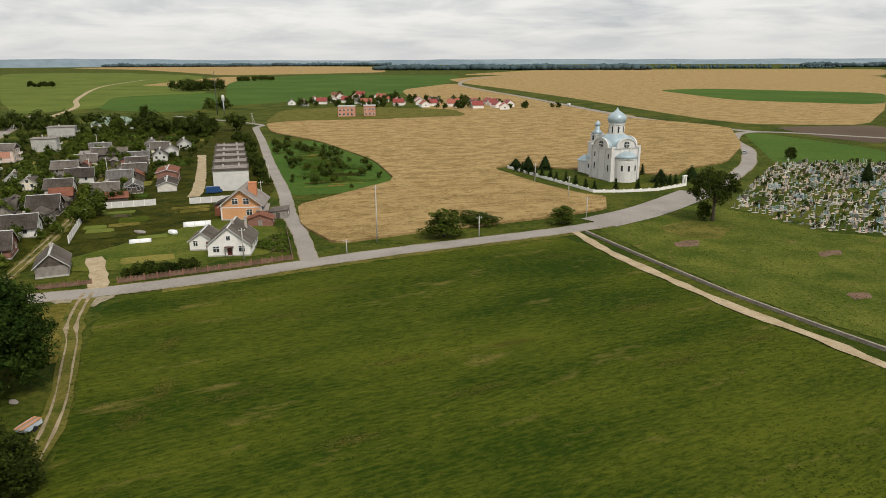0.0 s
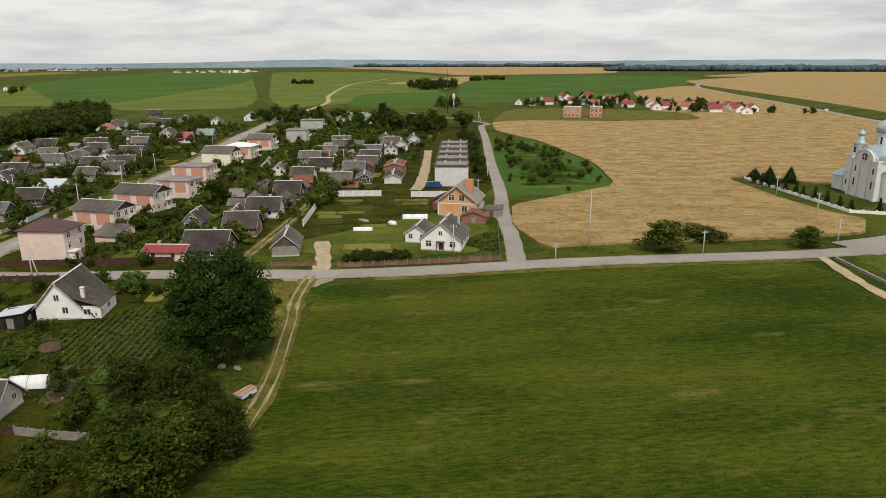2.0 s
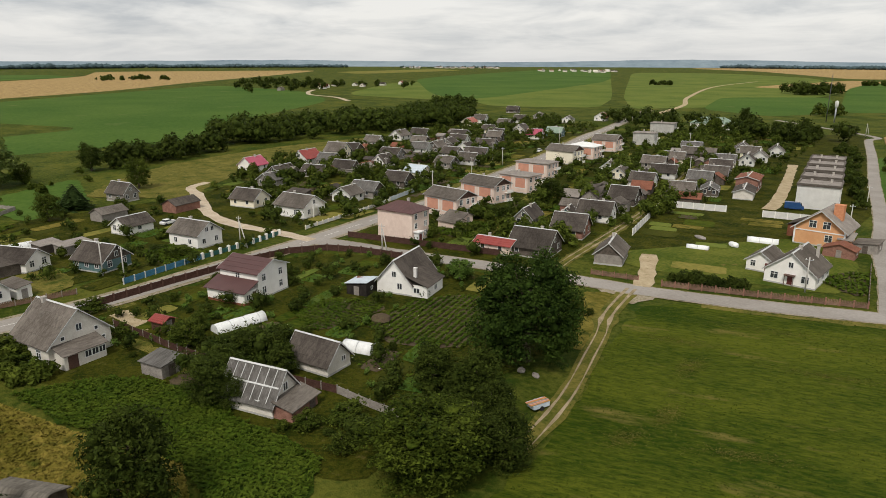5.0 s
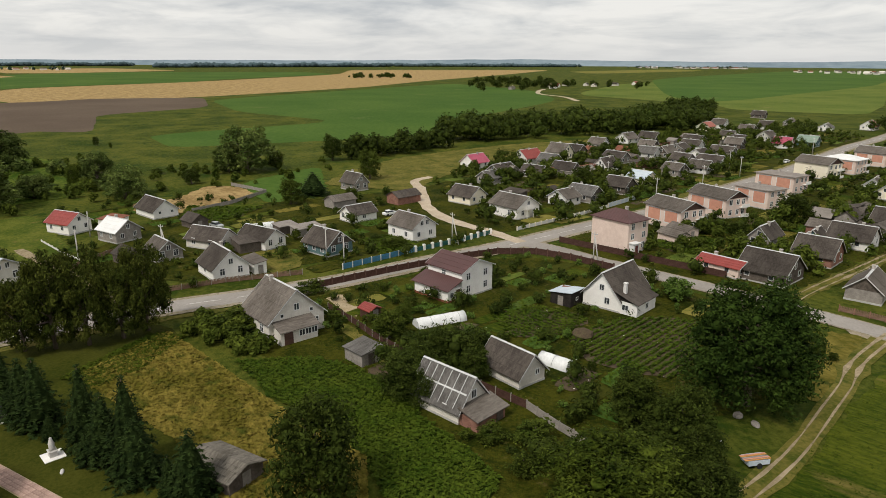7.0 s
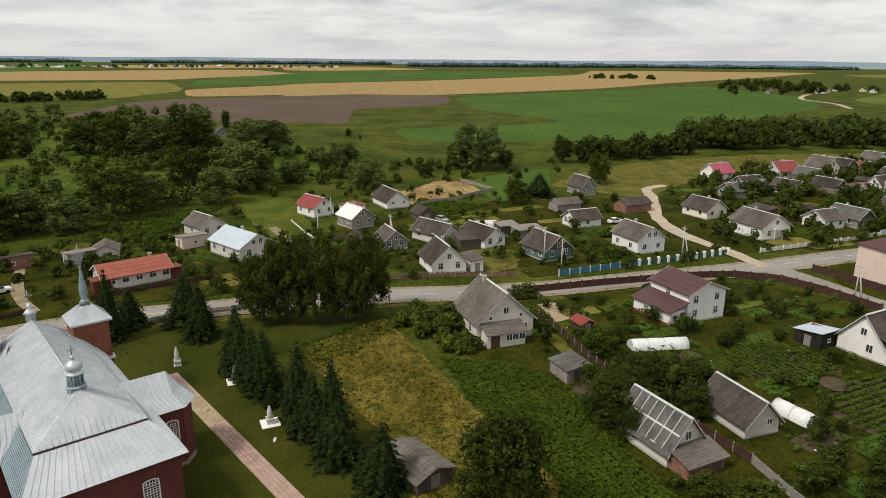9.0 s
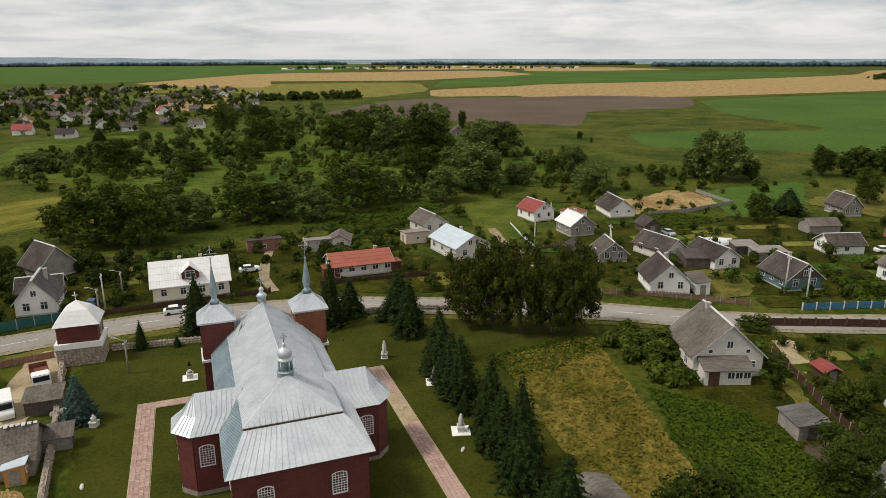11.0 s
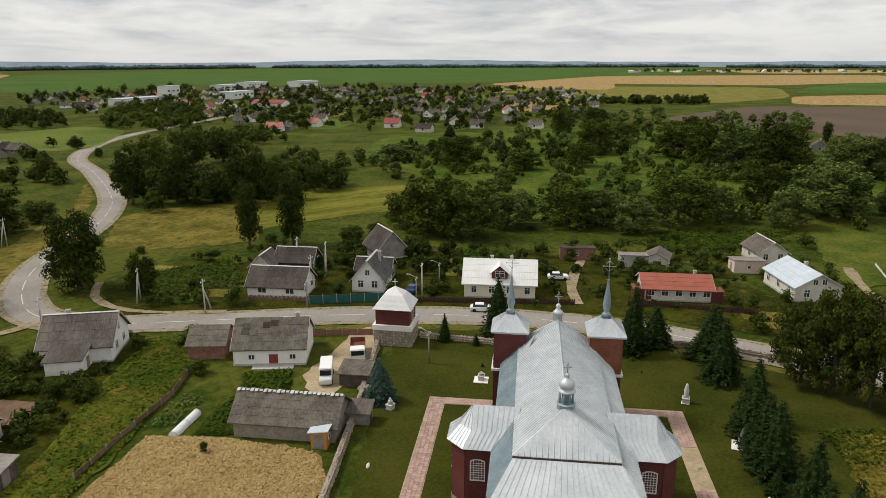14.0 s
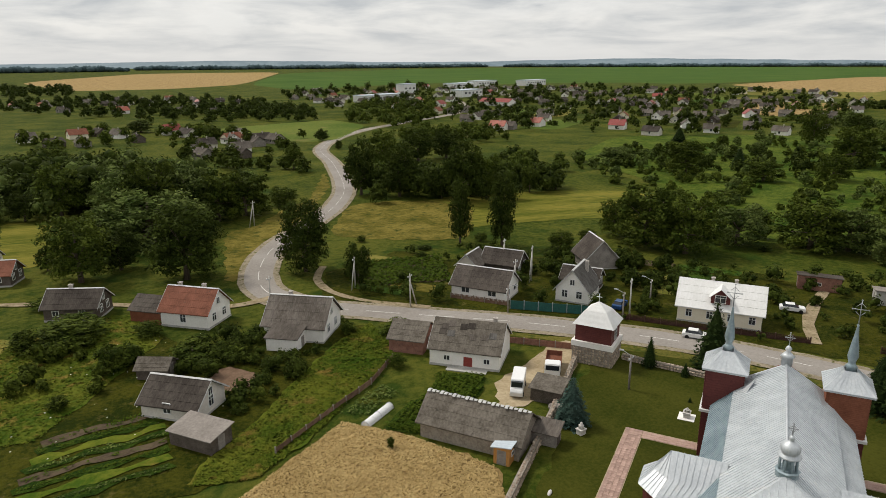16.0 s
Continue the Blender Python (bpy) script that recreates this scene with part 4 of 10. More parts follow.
belt("far_trees", "trees round a far hamlet", [(-896, 423), (-1218, 612), (-1242, 780), (-991, 670), (-908, 777), (-809, 684), (-875, 603), (-812, 463)], 80, 6, 15, (60, 3.0), "leaf_dark", 19, 5)
belt("far_trees", "low far copse in the grain", [(-1505, 440), (-1464, 592), (-1604, 639), (-1643, 486)], 40, 5, 12, (50, 3.4), "leaf_dark", 20, 5)
belt("far_trees", "far row of field trees", [(-638, -353), (-697, -259), (-734, -278), (-676, -368)], 60, 4, 10, (60, 2.4), "leaf_dark", 24, 5)
belt("far_trees", "low far hedge on the pasture", [(-676, 1129), (-628, 1146), (-678, 1224), (-715, 1203)], 20, 4, 9, (60, 3.0), "leaf_dark", 25, 5)
belt("far_trees", "far trees beyond the pasture", [(54, -946), (-22, -1019), (-16, -1229), (80, -1294)], 60, 6, 13, (60, 2.6), "leaf_dark", 26, 5)
belt("far_trees", "far row of slender field trees", [(-385, 996), (-318, 1012), (-316, 1000), (-345, 955), (-384, 985)], 34, 9, 20, (90, 2.6), "leaf_dark", 21, 6)
belt("far_trees", "low far copse", [(-420, 1405), (-362, 1458), (-350, 1440), (-405, 1390)], 24, 7, 12, (60, 3.0), "leaf_dark", 22, 5)
belt("far_trees", "trees at the end of the village", [(-215, 640), (-200, 650), (-190, 610), (-214, 600)], 12, 6, 12, (80, 1.8), "leaf_mid", 23, 5)


def far_settlement(label, ring, count, seed):
    """A village kilometres away: small gabled houses and tree clumps in one mesh."""
    r, bm = random.Random(seed), bmesh.new()
    for x, y in scatter(ring, count, r):
        w, l, h, a = r.uniform(7, 11), r.uniform(10, 22), r.uniform(3, 5), r.uniform(0, math.pi)
        c, sn = math.cos(a), math.sin(a)
        put = lambda u, v, z: (x + u * c - v * sn, y + u * sn + v * c, z)
        lo = [put(-l / 2, -w / 2, 0), put(l / 2, -w / 2, 0), put(l / 2, w / 2, 0), put(-l / 2, w / 2, 0)]
        hi = [(p[0], p[1], h) for p in lo]
        t0, t1 = put(-l / 2, 0, h + w * 0.4), put(l / 2, 0, h + w * 0.4)
        for i in range(4):
            poly(bm, [lo[i], lo[(i + 1) % 4], hi[(i + 1) % 4], hi[i]], 0)
        poly(bm, [hi[1], hi[2], t1], 0); poly(bm, [hi[3], hi[0], t0], 0)
        k = r.choice((1, 1, 1, 2, 0))
        poly(bm, [hi[0], hi[1], t1, t0], k); poly(bm, [hi[2], hi[3], t0, t1], k)
    tagged(part("distant_village", to_mesh(bm, "distant_village", ["greybrick", "slate", "tin_brown"]), None, None), label, "village", kind="stuff")


far_settlement("distant village of pale houses on the horizon", [(-2220, -1172), (-2700, -200), (-3150, -241), (-2628, -1390)], 46, 401)
far_settlement("distant village of pale houses on the horizon", [(-1772, 2086), (-1416, 2105), (-1600, 2450), (-1980, 2349)], 26, 402)
far_settlement("distant village of pale houses on the horizon", [(-2900, 2300), (-2500, 2700), (-2700, 2900), (-3100, 2500)], 60, 403)
belt("far_trees", "trees of a distant village", [(-2300, -1172), (-2700, -200), (-3150, -241), (-2628, -1390)], 60, 6, 14, (20, 6.0), "far_wood", 404, 4)
belt("far_trees", "trees of a distant village", [(-2900, 2300), (-2500, 2700), (-2700, 2900), (-3100, 2500)], 40, 6, 14, (20, 6.0), "far_wood", 405, 4)

# Backdrop hills: their blue is haze painted into the colour.
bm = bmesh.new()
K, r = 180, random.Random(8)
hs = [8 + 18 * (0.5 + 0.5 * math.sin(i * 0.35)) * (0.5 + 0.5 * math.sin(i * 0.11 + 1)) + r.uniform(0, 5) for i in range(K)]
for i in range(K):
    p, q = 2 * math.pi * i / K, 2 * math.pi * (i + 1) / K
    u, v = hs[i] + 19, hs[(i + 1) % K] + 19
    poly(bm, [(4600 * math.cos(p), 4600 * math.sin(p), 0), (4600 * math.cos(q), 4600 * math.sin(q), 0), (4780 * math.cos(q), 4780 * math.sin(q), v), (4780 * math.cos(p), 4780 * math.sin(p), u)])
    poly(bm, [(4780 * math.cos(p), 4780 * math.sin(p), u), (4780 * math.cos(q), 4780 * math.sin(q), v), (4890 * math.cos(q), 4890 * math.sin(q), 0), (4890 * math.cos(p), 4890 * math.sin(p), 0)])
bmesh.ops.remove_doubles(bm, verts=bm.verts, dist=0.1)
tagged(part("backdrop_hills", bm, "far_haze", None), "low wooded hills on the horizon, tinted by painted haze", "hills", kind="structure")


# ---- trees and shrubs ----
def tree_proto(kind, seed, material, leaves, size, lobes=16, name="tree", label="", shape="round", bark="bark"):
    """A tree 10 m high and 8 m wide at the origin: trunk with limbs, and a crown."""
    r = random.Random(seed)
    t = thing(name, label, name, Matrix.Identity(4))
    bm = bmesh.new()
    rod(bm, (0, 0, -0.2), (0.1, 0, 3.0), 0.36, 0.26, 8)
    rod(bm, (0.1, 0, 3.0), (0, 0.1, 7.0), 0.26, 0.08, 7)
    blobs = []
    for i in range(lobes):
        a = 2 * math.pi * i * 0.618 + r.uniform(-.3, .3)
        f = (i + 0.5) / lobes
        if shape == "round":
            z = 1.1 + 7.3 * f
            reach = 3.0 * math.sqrt(max(0.05, 1 - ((z - 4.5) / 4.7) ** 2)) * r.uniform(0.75, 1.05)
            w = r.uniform(1.15, 1.75)
        elif shape == "willow":
            z = 0.7 + 7.4 * f
            reach = 3.1 * math.sqrt(max(0.04, 1 - ((z - 3.6) / 5.3) ** 2)) * r.uniform(0.75, 1.08)
            w = r.uniform(1.0, 1.6)
        elif shape == "umbrella":
            z = 4.3 + 4.4 * f
            reach = 3.6 * math.sqrt(max(0.05, 1 - ((z - 5.6) / 3.6) ** 2)) * r.uniform(0.6, 1.05)
            w = r.uniform(0.9, 1.35)
        elif shape == "dome":
            z = 1.2 + 7.6 * f
            reach = 3.35 * math.sqrt(max(0.05, 1 - ((z - 4.4) / 5.0) ** 2)) * r.uniform(0.82, 1.03)
            w = r.uniform(1.0, 1.5)
        elif shape == "tall":
            z = 1.3 + 7.7 * f
            reach = 2.4 * math.sqrt(max(0.04, 1 - ((z - 4.6) / 5.4) ** 2)) * r.uniform(0.5, 1.0)
            w = r.uniform(1.3, 1.9)
        else:
            z = 1.5 + 6.2 * f
            reach = 2.7 * math.sqrt(max(0.05, 1 - ((z - 3.0) / 6.0) ** 2)) * r.uniform(0.55, 1.1)
            w = r.uniform(1.3, 2.0)
        x, y = reach * math.cos(a), reach * math.sin(a)
        blobs.append((x, y, z, w, w, w * r.uniform(0.75, 1.05)))
        if shape != "bush" and i % 2 == 0:
            rod(bm, (0.05, 0, min(2.2 + z * 0.25, 6)), (x * 0.8, y * 0.8, z), 0.12, 0.03, 5)
    blobs.append((0, 0, 6.4, 1.8, 1.8, 1.6) if shape == "umbrella" else (0, 0, 5.0 if shape != "bush" else 4.0, 2.0, 2.0, 2.8))
    part("trunk", bm, bark, t)
    part("crown", crown_mesh("crown", blobs, leaves, size, material, seed, core=0.34, droop=0.3 if shape == "willow" else 0.0, clumps=12), None, t)
    return t


def spruce_proto(seed, material, name, label, tiers=15, fill=150):
    """A spruce 10 m high and 4 m wide: trunk and whorls of hanging needle sprays."""
    r = np.random.RandomState(seed)
    t = thing(name, label, "spruce", Matrix.Identity(4))
    bm = bmesh.new()
    rod(bm, (0, 0, -0.2), (0, 0, 9.6), 0.20, 0.03, 7)
    part("trunk", bm, "bark", t)
    c, nr, s = [], [], []
    for i in range(tiers):
        z = 0.7 + 9.0 * (i / (tiers - 1)) ** 0.95
        reach = 2.0 * (1 - (z - 0.5) / 9.8) ** 0.85 + 0.12
        k = max(5, int(11 * reach / 2 + 4))
        for j in range(k):
            a = 2 * math.pi * (j + r.uniform(-.3, .3)) / k + i * 1.3
            ln = reach * r.uniform(0.72, 1.12)
            for q in range(max(8, int(fill / 4.6 * reach / 2))):
                f = r.uniform(0.12, 1.0)
                w = 0.30 * reach * (1.15 - f)
                c.append((ln * f * math.cos(a) + r.normal() * w * 0.5, ln * f * math.sin(a) + r.normal() * w * 0.5, z - 0.55 * reach * f * f * 0.6 + r.uniform(-.12, .18)))
                nr.append((math.cos(a) * 0.6 + r.normal() * .4, math.sin(a) * 0.6 + r.normal() * .4, 0.9))
                s.append(0.17 + 0.14 * reach * 0.5 * r.uniform(0.5, 1.2))
    core = ICO2[0].copy()
    zz = (core[:, 2] + 1) / 2
    taper = 1.35 * (1 - zz) ** 0.8 + 0.05
    rr = np.maximum(np.hypot(core[:, 0], core[:, 1]), 1e-3)
    core = np.stack([core[:, 0] / rr * taper * np.minimum(1, rr * 3), core[:, 1] / rr * taper * np.minimum(1, rr * 3), 0.5 + 8.8 * zz], 1)
    part("crown", blades_mesh("crown", c, nr, [q * 1.15 for q in s], material, seed, 1.4, (core, ICO2[1]), True), None, t)
    return t


PROTO = {
    "broad": [tree_proto("broad", s, "leaf_mid" if s % 2 else "leaf_dark", 5600, 0.42, 20, "broadleaf_tree", "full green broadleaf tree with a rounded crown") for s in (1, 2, 3, 4)],
    "willow": [tree_proto("willow", s, "leaf_willow" if s % 3 else "leaf_mid", 5800, 0.41, 24, "willow_tree", "grey-green bushy willow with a billowing crown", "willow") for s in (11, 12, 13)],
    "poplar": [tree_proto("poplar", s, "leaf_dark", 5000, 0.42, 18, "poplar_tree", "tall narrow dark green tree", "tall") for s in (21, 22)],
    "bush": [tree_proto("bush", s, m, 2100, 0.62, 12, "shrub", w, "bush") for s, m, w in ((31, "leaf_mid", "rounded green garden shrub"), (32, "leaf_dark", "dense dark green shrub"), (33, "leaf_mid", "rounded green garden shrub"))],
    "limebush": [tree_proto("bush", 34, "leaf_lime", 3000, 0.60, 12, "shrub", "bright yellow-green garden shrub", "bush")],
    "linden": [tree_proto("broad", s, "leaf_linden", 14000, 0.30, 36, "linden_tree", "tall olive-green linden in the roadside row", "dome") for s in (41, 42)],
    "great": [tree_proto("broad", 51, "leaf_chestnut", 30000, 0.235, 60, "chestnut_tree", "huge dense dark green chestnut beside the track", "dome")],
    "near": [tree_proto("broad", s, "leaf_near", 24000, 0.25, 34, "broadleaf_tree", "broad leafy green tree beside the gardens") for s in (61, 62)],
    "dense": [tree_proto("broad", s, "leaf_dark", 9500, 0.34, 26, "broadleaf_tree", "dark leafy tree beside the track") for s in (63,)],
    "umbrella": [tree_proto("broad", 64, "leaf_dark", 9000, 0.30, 28, "broadleaf_tree", "spreading dark tree on a bare trunk by the road", "umbrella")],
    "spruce": [spruce_proto(s, "needle", "spruce_tree", "dark green pointed spruce") for s in (71, 72, 73)],
    "conifer": [spruce_proto(74, "needle", "conifer_tree", "dark green lone conifer", 12, 110)],
    "bluespruce": [spruce_proto(75, "needle_blue", "spruce_tree", "blue-grey spruce on the church lawn", 16, 190)],
}
WIDE = {"spruce": 4.2, "conifer": 4.2, "bluespruce": 4.2, "poplar": 8.2}
used, pick = set(), random.Random(5)


def plant(kind, x, y, h, w):
    """Stand a tree of that height and crown width at x, y."""
    p = pick.choice(PROTO[kind])
    sw = w / WIDE.get(kind, 9.5)
    m = pose(x, y, 0, 0, 0, pick.uniform(0, 360)) @ Matrix.Diagonal((sw, sw, h / 10.0, 1))
    if p in used:
        return copy_thing(p, m)
    used.add(p)
    p.matrix_basis = m
    return p


plant("great", -60.4, 82.6, 16.6, 17.6)
plant("bush", 0.3, 164.0, 8.2, 13.1)
plant("bush", 9.5, 177.9, 4.3, 10.5)
plant("bush", 32.0, 177.4, 6.9, 6.9)
plant("umbrella", 73.4, 179.6, 14.8, 14.5)
plant("bush", 71.6, 181.2, 6.0, 6.0)
plant("broad", 150.8, 293.3, 5.8, 6.3)
plant("conifer", 151.1, 238.7, 7.4, 6.9)
plant("poplar", -198.6, 459.5, 13.3, 10.0)
plant("broad", -166.0, 430.6, 15.1, 14.7)
plant("broad", -143.8, 426.8, 14.6, 15.6)
plant("broad", -137.1, 466.5, 11.1, 15.9)
plant("broad", -140.4, 397.5, 11.5, 12.0)
plant("broad", -189.2, 399.2, 11.2, 10.7)
plant("near", -48.3, 52.6, 8.6, 16.0)
plant("dense", -62.2, 27.3, 12.0, 11.5)
plant("dense", -62.9, 66.2, 5.6, 5.8)
plant("dense", -55.6, 68.0, 6.6, 6.6)
plant("dense", -50.6, 65.4, 5.2, 5.8)
plant("bush", -58.6, 65.6, 2.6, 4.6)
plant("bush", -64.0, 52.2, 3.2, 6.4)
plant("bush", -65.7, 48.5, 2.8, 3.2)
plant("broad", -101.3, 68.3, 4.3, 4.1)
plant("broad", -81.2, 45.9, 5.4, 7.1)
plant("broad", -85.4, 55.6, 5.0, 6.5)
plant("broad", -98.4, 47.5, 5.1, 6.1)
plant("limebush", -94.6, 101.8, 4.7, 7.2)
plant("bush", -123.0, 50.3, 3.4, 6.4)
plant("bush", -124.8, 40.9, 3.2, 5.3)
plant("bush", -110.7, 25.7, 4.7, 8.0)
plant("bush", -115.3, 19.9, 3.4, 7.3)
plant("bush", -107.7, 55.9, 2.6, 5.8)
plant("bush", -157.9, 64.6, 4.5, 9.5)
plant("bush", -152.6, 90.7, 4.8, 5.9)
plant("bush", -149.9, 66.9, 3.4, 5.3)
plant("conifer", -219.4, 63.6, 10.1, 8.4)
plant("broad", -207.3, 53.8, 7.4, 7.5)
plant("broad", -205.9, 72.4, 8.9, 7.4)
plant("broad", -240.1, 89.3, 10.3, 8.7)
plant("broad", -201.2, 155.2, 6.3, 7.9)
plant("bush", -142.1, 146.3, 3.8, 9.1)
plant("broad", -130.4, 174.0, 7.6, 9.1)
plant("bush", -192.9, 122.1, 2.7, 7.2)
plant("broad", -127.2, 150.3, 5.7, 8.5)
plant("bush", -211.5, 228.5, 3.4, 6.9)
plant("linden", -115.4, -4.6, 12.2, 9.4)
plant("linden", -114.6, -0.4, 12.8, 9.2)
plant("linden", -114.2, 4.2, 13.2, 9.2)
plant("linden", -115.0, 9.0, 12.6, 9.0)
plant("linden", -117.0, 12.6, 12.6, 9.2)
plant("spruce", -108.5, -12.8, 9.5, 6.6)
plant("spruce", -114.9, -16.8, 9.3, 5.7)
plant("spruce", -108.3, -26.3, 11.6, 5.9)
plant("spruce", -113.8, -25.4, 6.9, 4.5)
plant("spruce", -99.1, -45.3, 9.1, 4.8)
plant("spruce", -92.2, -50.6, 4.8, 2.7)
plant("spruce", -94.3, -45.8, 4.4, 2.4)
plant("bluespruce", -72.0, -43.3, 6.2, 5.1)
for i in range(16):
    f = i / 15
    plant("spruce", -99.5 + 31.5 * f + 0.9 * math.sin(i * 2.3), -6.2 + 21.4 * f + 0.9 * math.cos(i * 1.7), 7.6 + 1.4 * math.sin(i * 1.9) + 1.0 * f, 4.4 + 0.5 * math.sin(i * 2.9))
plant("spruce", -117.5, -32.0, 7.3, 4.6)
plant("willow", -211.2, -35.2, 12.0, 15.1)
plant("willow", -232.3, -32.1, 15.0, 17.7)
plant("willow", -250.8, -30.1, 13.3, 13.3)
plant("willow", -229.8, -48.2, 12.8, 12.8)
plant("willow", -193.5, -58.4, 13.1, 16.8)
plant("willow", -206.3, -53.8, 10.8, 15.1)
plant("willow", -177.7, -63.3, 8.2, 9.2)
plant("willow", -178.4, -74.6, 9.6, 11.0)
plant("willow", -172.0, -79.9, 10.6, 13.9)
plant("bush", -161.3, -84.0, 6.1, 9.0)
plant("willow", -160.1, -90.7, 8.8, 10.0)
plant("willow", -141.1, -101.6, 12.5, 14.8)
plant("willow", -143.5, -91.5, 12.1, 13.2)
plant("broad", -140.2, -111.9, 8.7, 8.9)
plant("broad", -120.7, -108.6, 9.2, 11.4)
plant("broad", -129.5, -109.5, 7.3, 8.8)
plant("broad", -155.6, -171.3, 18.8, 11.0)
plant("broad", -156.6, -183.4, 19.5, 10.2)
plant("broad", -166.6, -171.2, 14.0, 11.8)
plant("broad", -141.9, -177.9, 10.9, 9.8)
plant("poplar", -110.0, -118.1, 13.1, 7.3)
plant("poplar", -102.1, -124.9, 11.8, 5.8)
plant("bush", -107.7, -124.2, 2.9, 2.9)
plant("bush", -92.0, -124.3, 4.2, 10.5)
plant("broad", -195.0, -226.1, 12.6, 11.6)
plant("willow", -299.5, -94.6, 17.4, 15.9)
plant("willow", -300.0, -84.5, 19.3, 18.1)
plant("broad", -294.9, -67.2, 19.8, 20.1)
plant("broad", -311.4, -60.9, 17.4, 16.4)
plant("willow", -316.0, -38.7, 14.6, 15.3)
plant("willow", -320.9, -48.4, 11.2, 12.3)
plant("willow", -305.3, -152.4, 14.4, 16.0)
plant("broad", -358.3, -205.6, 16.6, 15.6)
plant("broad", -416.7, -218.5, 12.1, 15.4)
plant("broad", -444.4, -165.9, 8.3, 13.0)
plant("broad", -270.3, -6.9, 15.7, 9.1)
plant("willow", -274.0, -1.5, 9.4, 9.0)
plant("willow", -241.1, 7.9, 9.2, 9.5)
plant("willow", -249.2, -18.3, 6.9, 7.1)
plant("broad", -254.6, 28.6, 10.0, 11.1)
plant("bush", -281.9, 18.0, 4.5, 11.6)
plant("broad", -386.4, -7.6, 8.3, 5.6)
plant("bush", -372.4, -0.6, 5.8, 3.5)
plant("poplar", -417.7, -80.7, 11.7, 6.6)
plant("conifer", -264.1, -175.1, 11.1, 5.2)
plant("broad", -305.8, -218.8, 14.5, 11.0)
plant("conifer", -310.2, -251.0, 11.1, 7.1)
plant("broad", -275.7, -116.5, 6.1, 9.7)
plant("willow", -229.7, -171.9, 11.5, 13.9)
plant("willow", -242.5, -146.6, 6.5, 11.5)
plant("willow", -266.3, -135.2, 8.5, 11.2)
plant("broad", -260.2, -144.3, 6.8, 8.3)
plant("bush", -201.0, -128.7, 4.9, 7.8)
plant("bush", -187.2, -155.3, 4.5, 9.8)
plant("willow", -227.0, -208.1, 6.8, 12.2)
plant("bush", -145.6, -41.3, 3.8, 6.1)
plant("bush", -168.8, -37.7, 4.3, 5.5)
plant("bush", -160.2, -43.7, 3.0, 6.7)
plant("willow", -274.4, 50.4, 17.0, 15.4)
plant("broad", -277.3, 62.2, 15.1, 11.8)
plant("willow", -276.5, 43.8, 11.1, 8.9)
plant("broad", -292.3, 89.0, 10.1, 8.7)
plant("broad", -292.2, 97.5, 10.1, 8.2)
plant("broad", -263.5, -8.7, 16.0, 8.5)
plant("willow", -263.7, -1.3, 10.9, 8.4)
plant("willow", -235.4, 7.7, 9.6, 8.7)
plant("willow", -246.3, -18.4, 6.9, 7.8)
plant("willow", -360.9, -83.3, 13.0, 16.9)
plant("willow", -346.2, -93.9, 12.4, 18.8)
plant("willow", -329.9, -105.3, 13.8, 17.9)
plant("willow", -320.6, -120.2, 13.9, 17.3)
plant("willow", -328.9, -48.8, 14.0, 15.5)
plant("willow", -318.6, -37.9, 13.2, 12.6)
plant("broad", -339.8, -70.9, 13.8, 13.5)
plant("willow", -371.3, -172.4, 7.9, 14.3)
plant("bush", -137.6, -19.1, 3.4, 4.4)
plant("dense", -38.4, -127.4, 13.6, 14.7)
plant("broad", -75.8, -190.3, 12.8, 16.8)
plant("dense", -61.7, -120.8, 13.7, 11.1)
plant("broad", -68.3, -106.4, 8.1, 5.4)
plant("bush", -81.2, -137.8, 3.2, 5.2)
plant("bush", -88.3, -118.3, 5.6, 7.6)
plant("willow", -46.2, -181.0, 14.8, 14.7)
plant("willow", -35.2, -163.4, 13.6, 19.0)
plant("willow", -24.0, -160.0, 9.6, 13.0)
plant("willow", -37.2, -176.7, 16.1, 14.8)
plant("willow", -30.7, -184.4, 13.4, 12.9)
plant("willow", -62.4, -182.6, 10.8, 13.8)
plant("willow", -54.2, -178.7, 12.3, 12.5)
plant("broad", -15.0, -206.2, 14.2, 14.8)
plant("broad", -5.8, -205.6, 14.7, 14.5)
plant("broad", -23.6, -259.1, 13.2, 16.4)
plant("broad", -10.7, -280.1, 12.3, 17.2)
plant("broad", 1.8, -273.4, 13.8, 14.4)
plant("broad", -42.2, -277.3, 11.6, 18.0)
plant("broad", -60.2, -283.7, 8.9, 16.6)
plant("broad", -19.0, -135.7, 13.1, 13.9)
plant("broad", -12.7, -148.0, 9.9, 7.3)
plant("broad", -26.8, -141.2, 8.7, 8.6)
plant("broad", -103.9, -195.5, 17.0, 10.3)
plant("broad", -113.7, -186.0, 16.2, 11.0)
plant("broad", -124.3, -176.3, 15.7, 10.6)
plant("broad", -127.7, -168.1, 17.9, 12.6)
plant("broad", -137.9, -170.8, 13.0, 10.0)
plant("broad", -132.4, -242.5, 15.1, 14.1)
plant("broad", -155.4, -257.6, 13.0, 14.2)
plant("broad", -170.7, -259.2, 12.0, 14.7)
plant("broad", -138.0, -313.5, 8.5, 6.9)
plant("broad", -143.4, -356.5, 5.7, 7.6)
plant("broad", -95.8, -384.4, 7.6, 8.3)
plant("broad", -99.6, -261.3, 8.9, 9.4)
plant("bush", -57.7, -83.8, 3.9, 6.4)
plant("bush", -38.9, -82.5, 4.5, 7.5)
plant("bush", -33.4, -85.2, 4.0, 6.7)
plant("bush", -36.2, -65.9, 4.3, 6.4)
plant("bush", -28.4, -98.5, 4.7, 10.0)
plant("bush", -16.9, -102.4, 5.5, 10.7)
plant("bush", -10.7, -100.6, 7.1, 9.4)
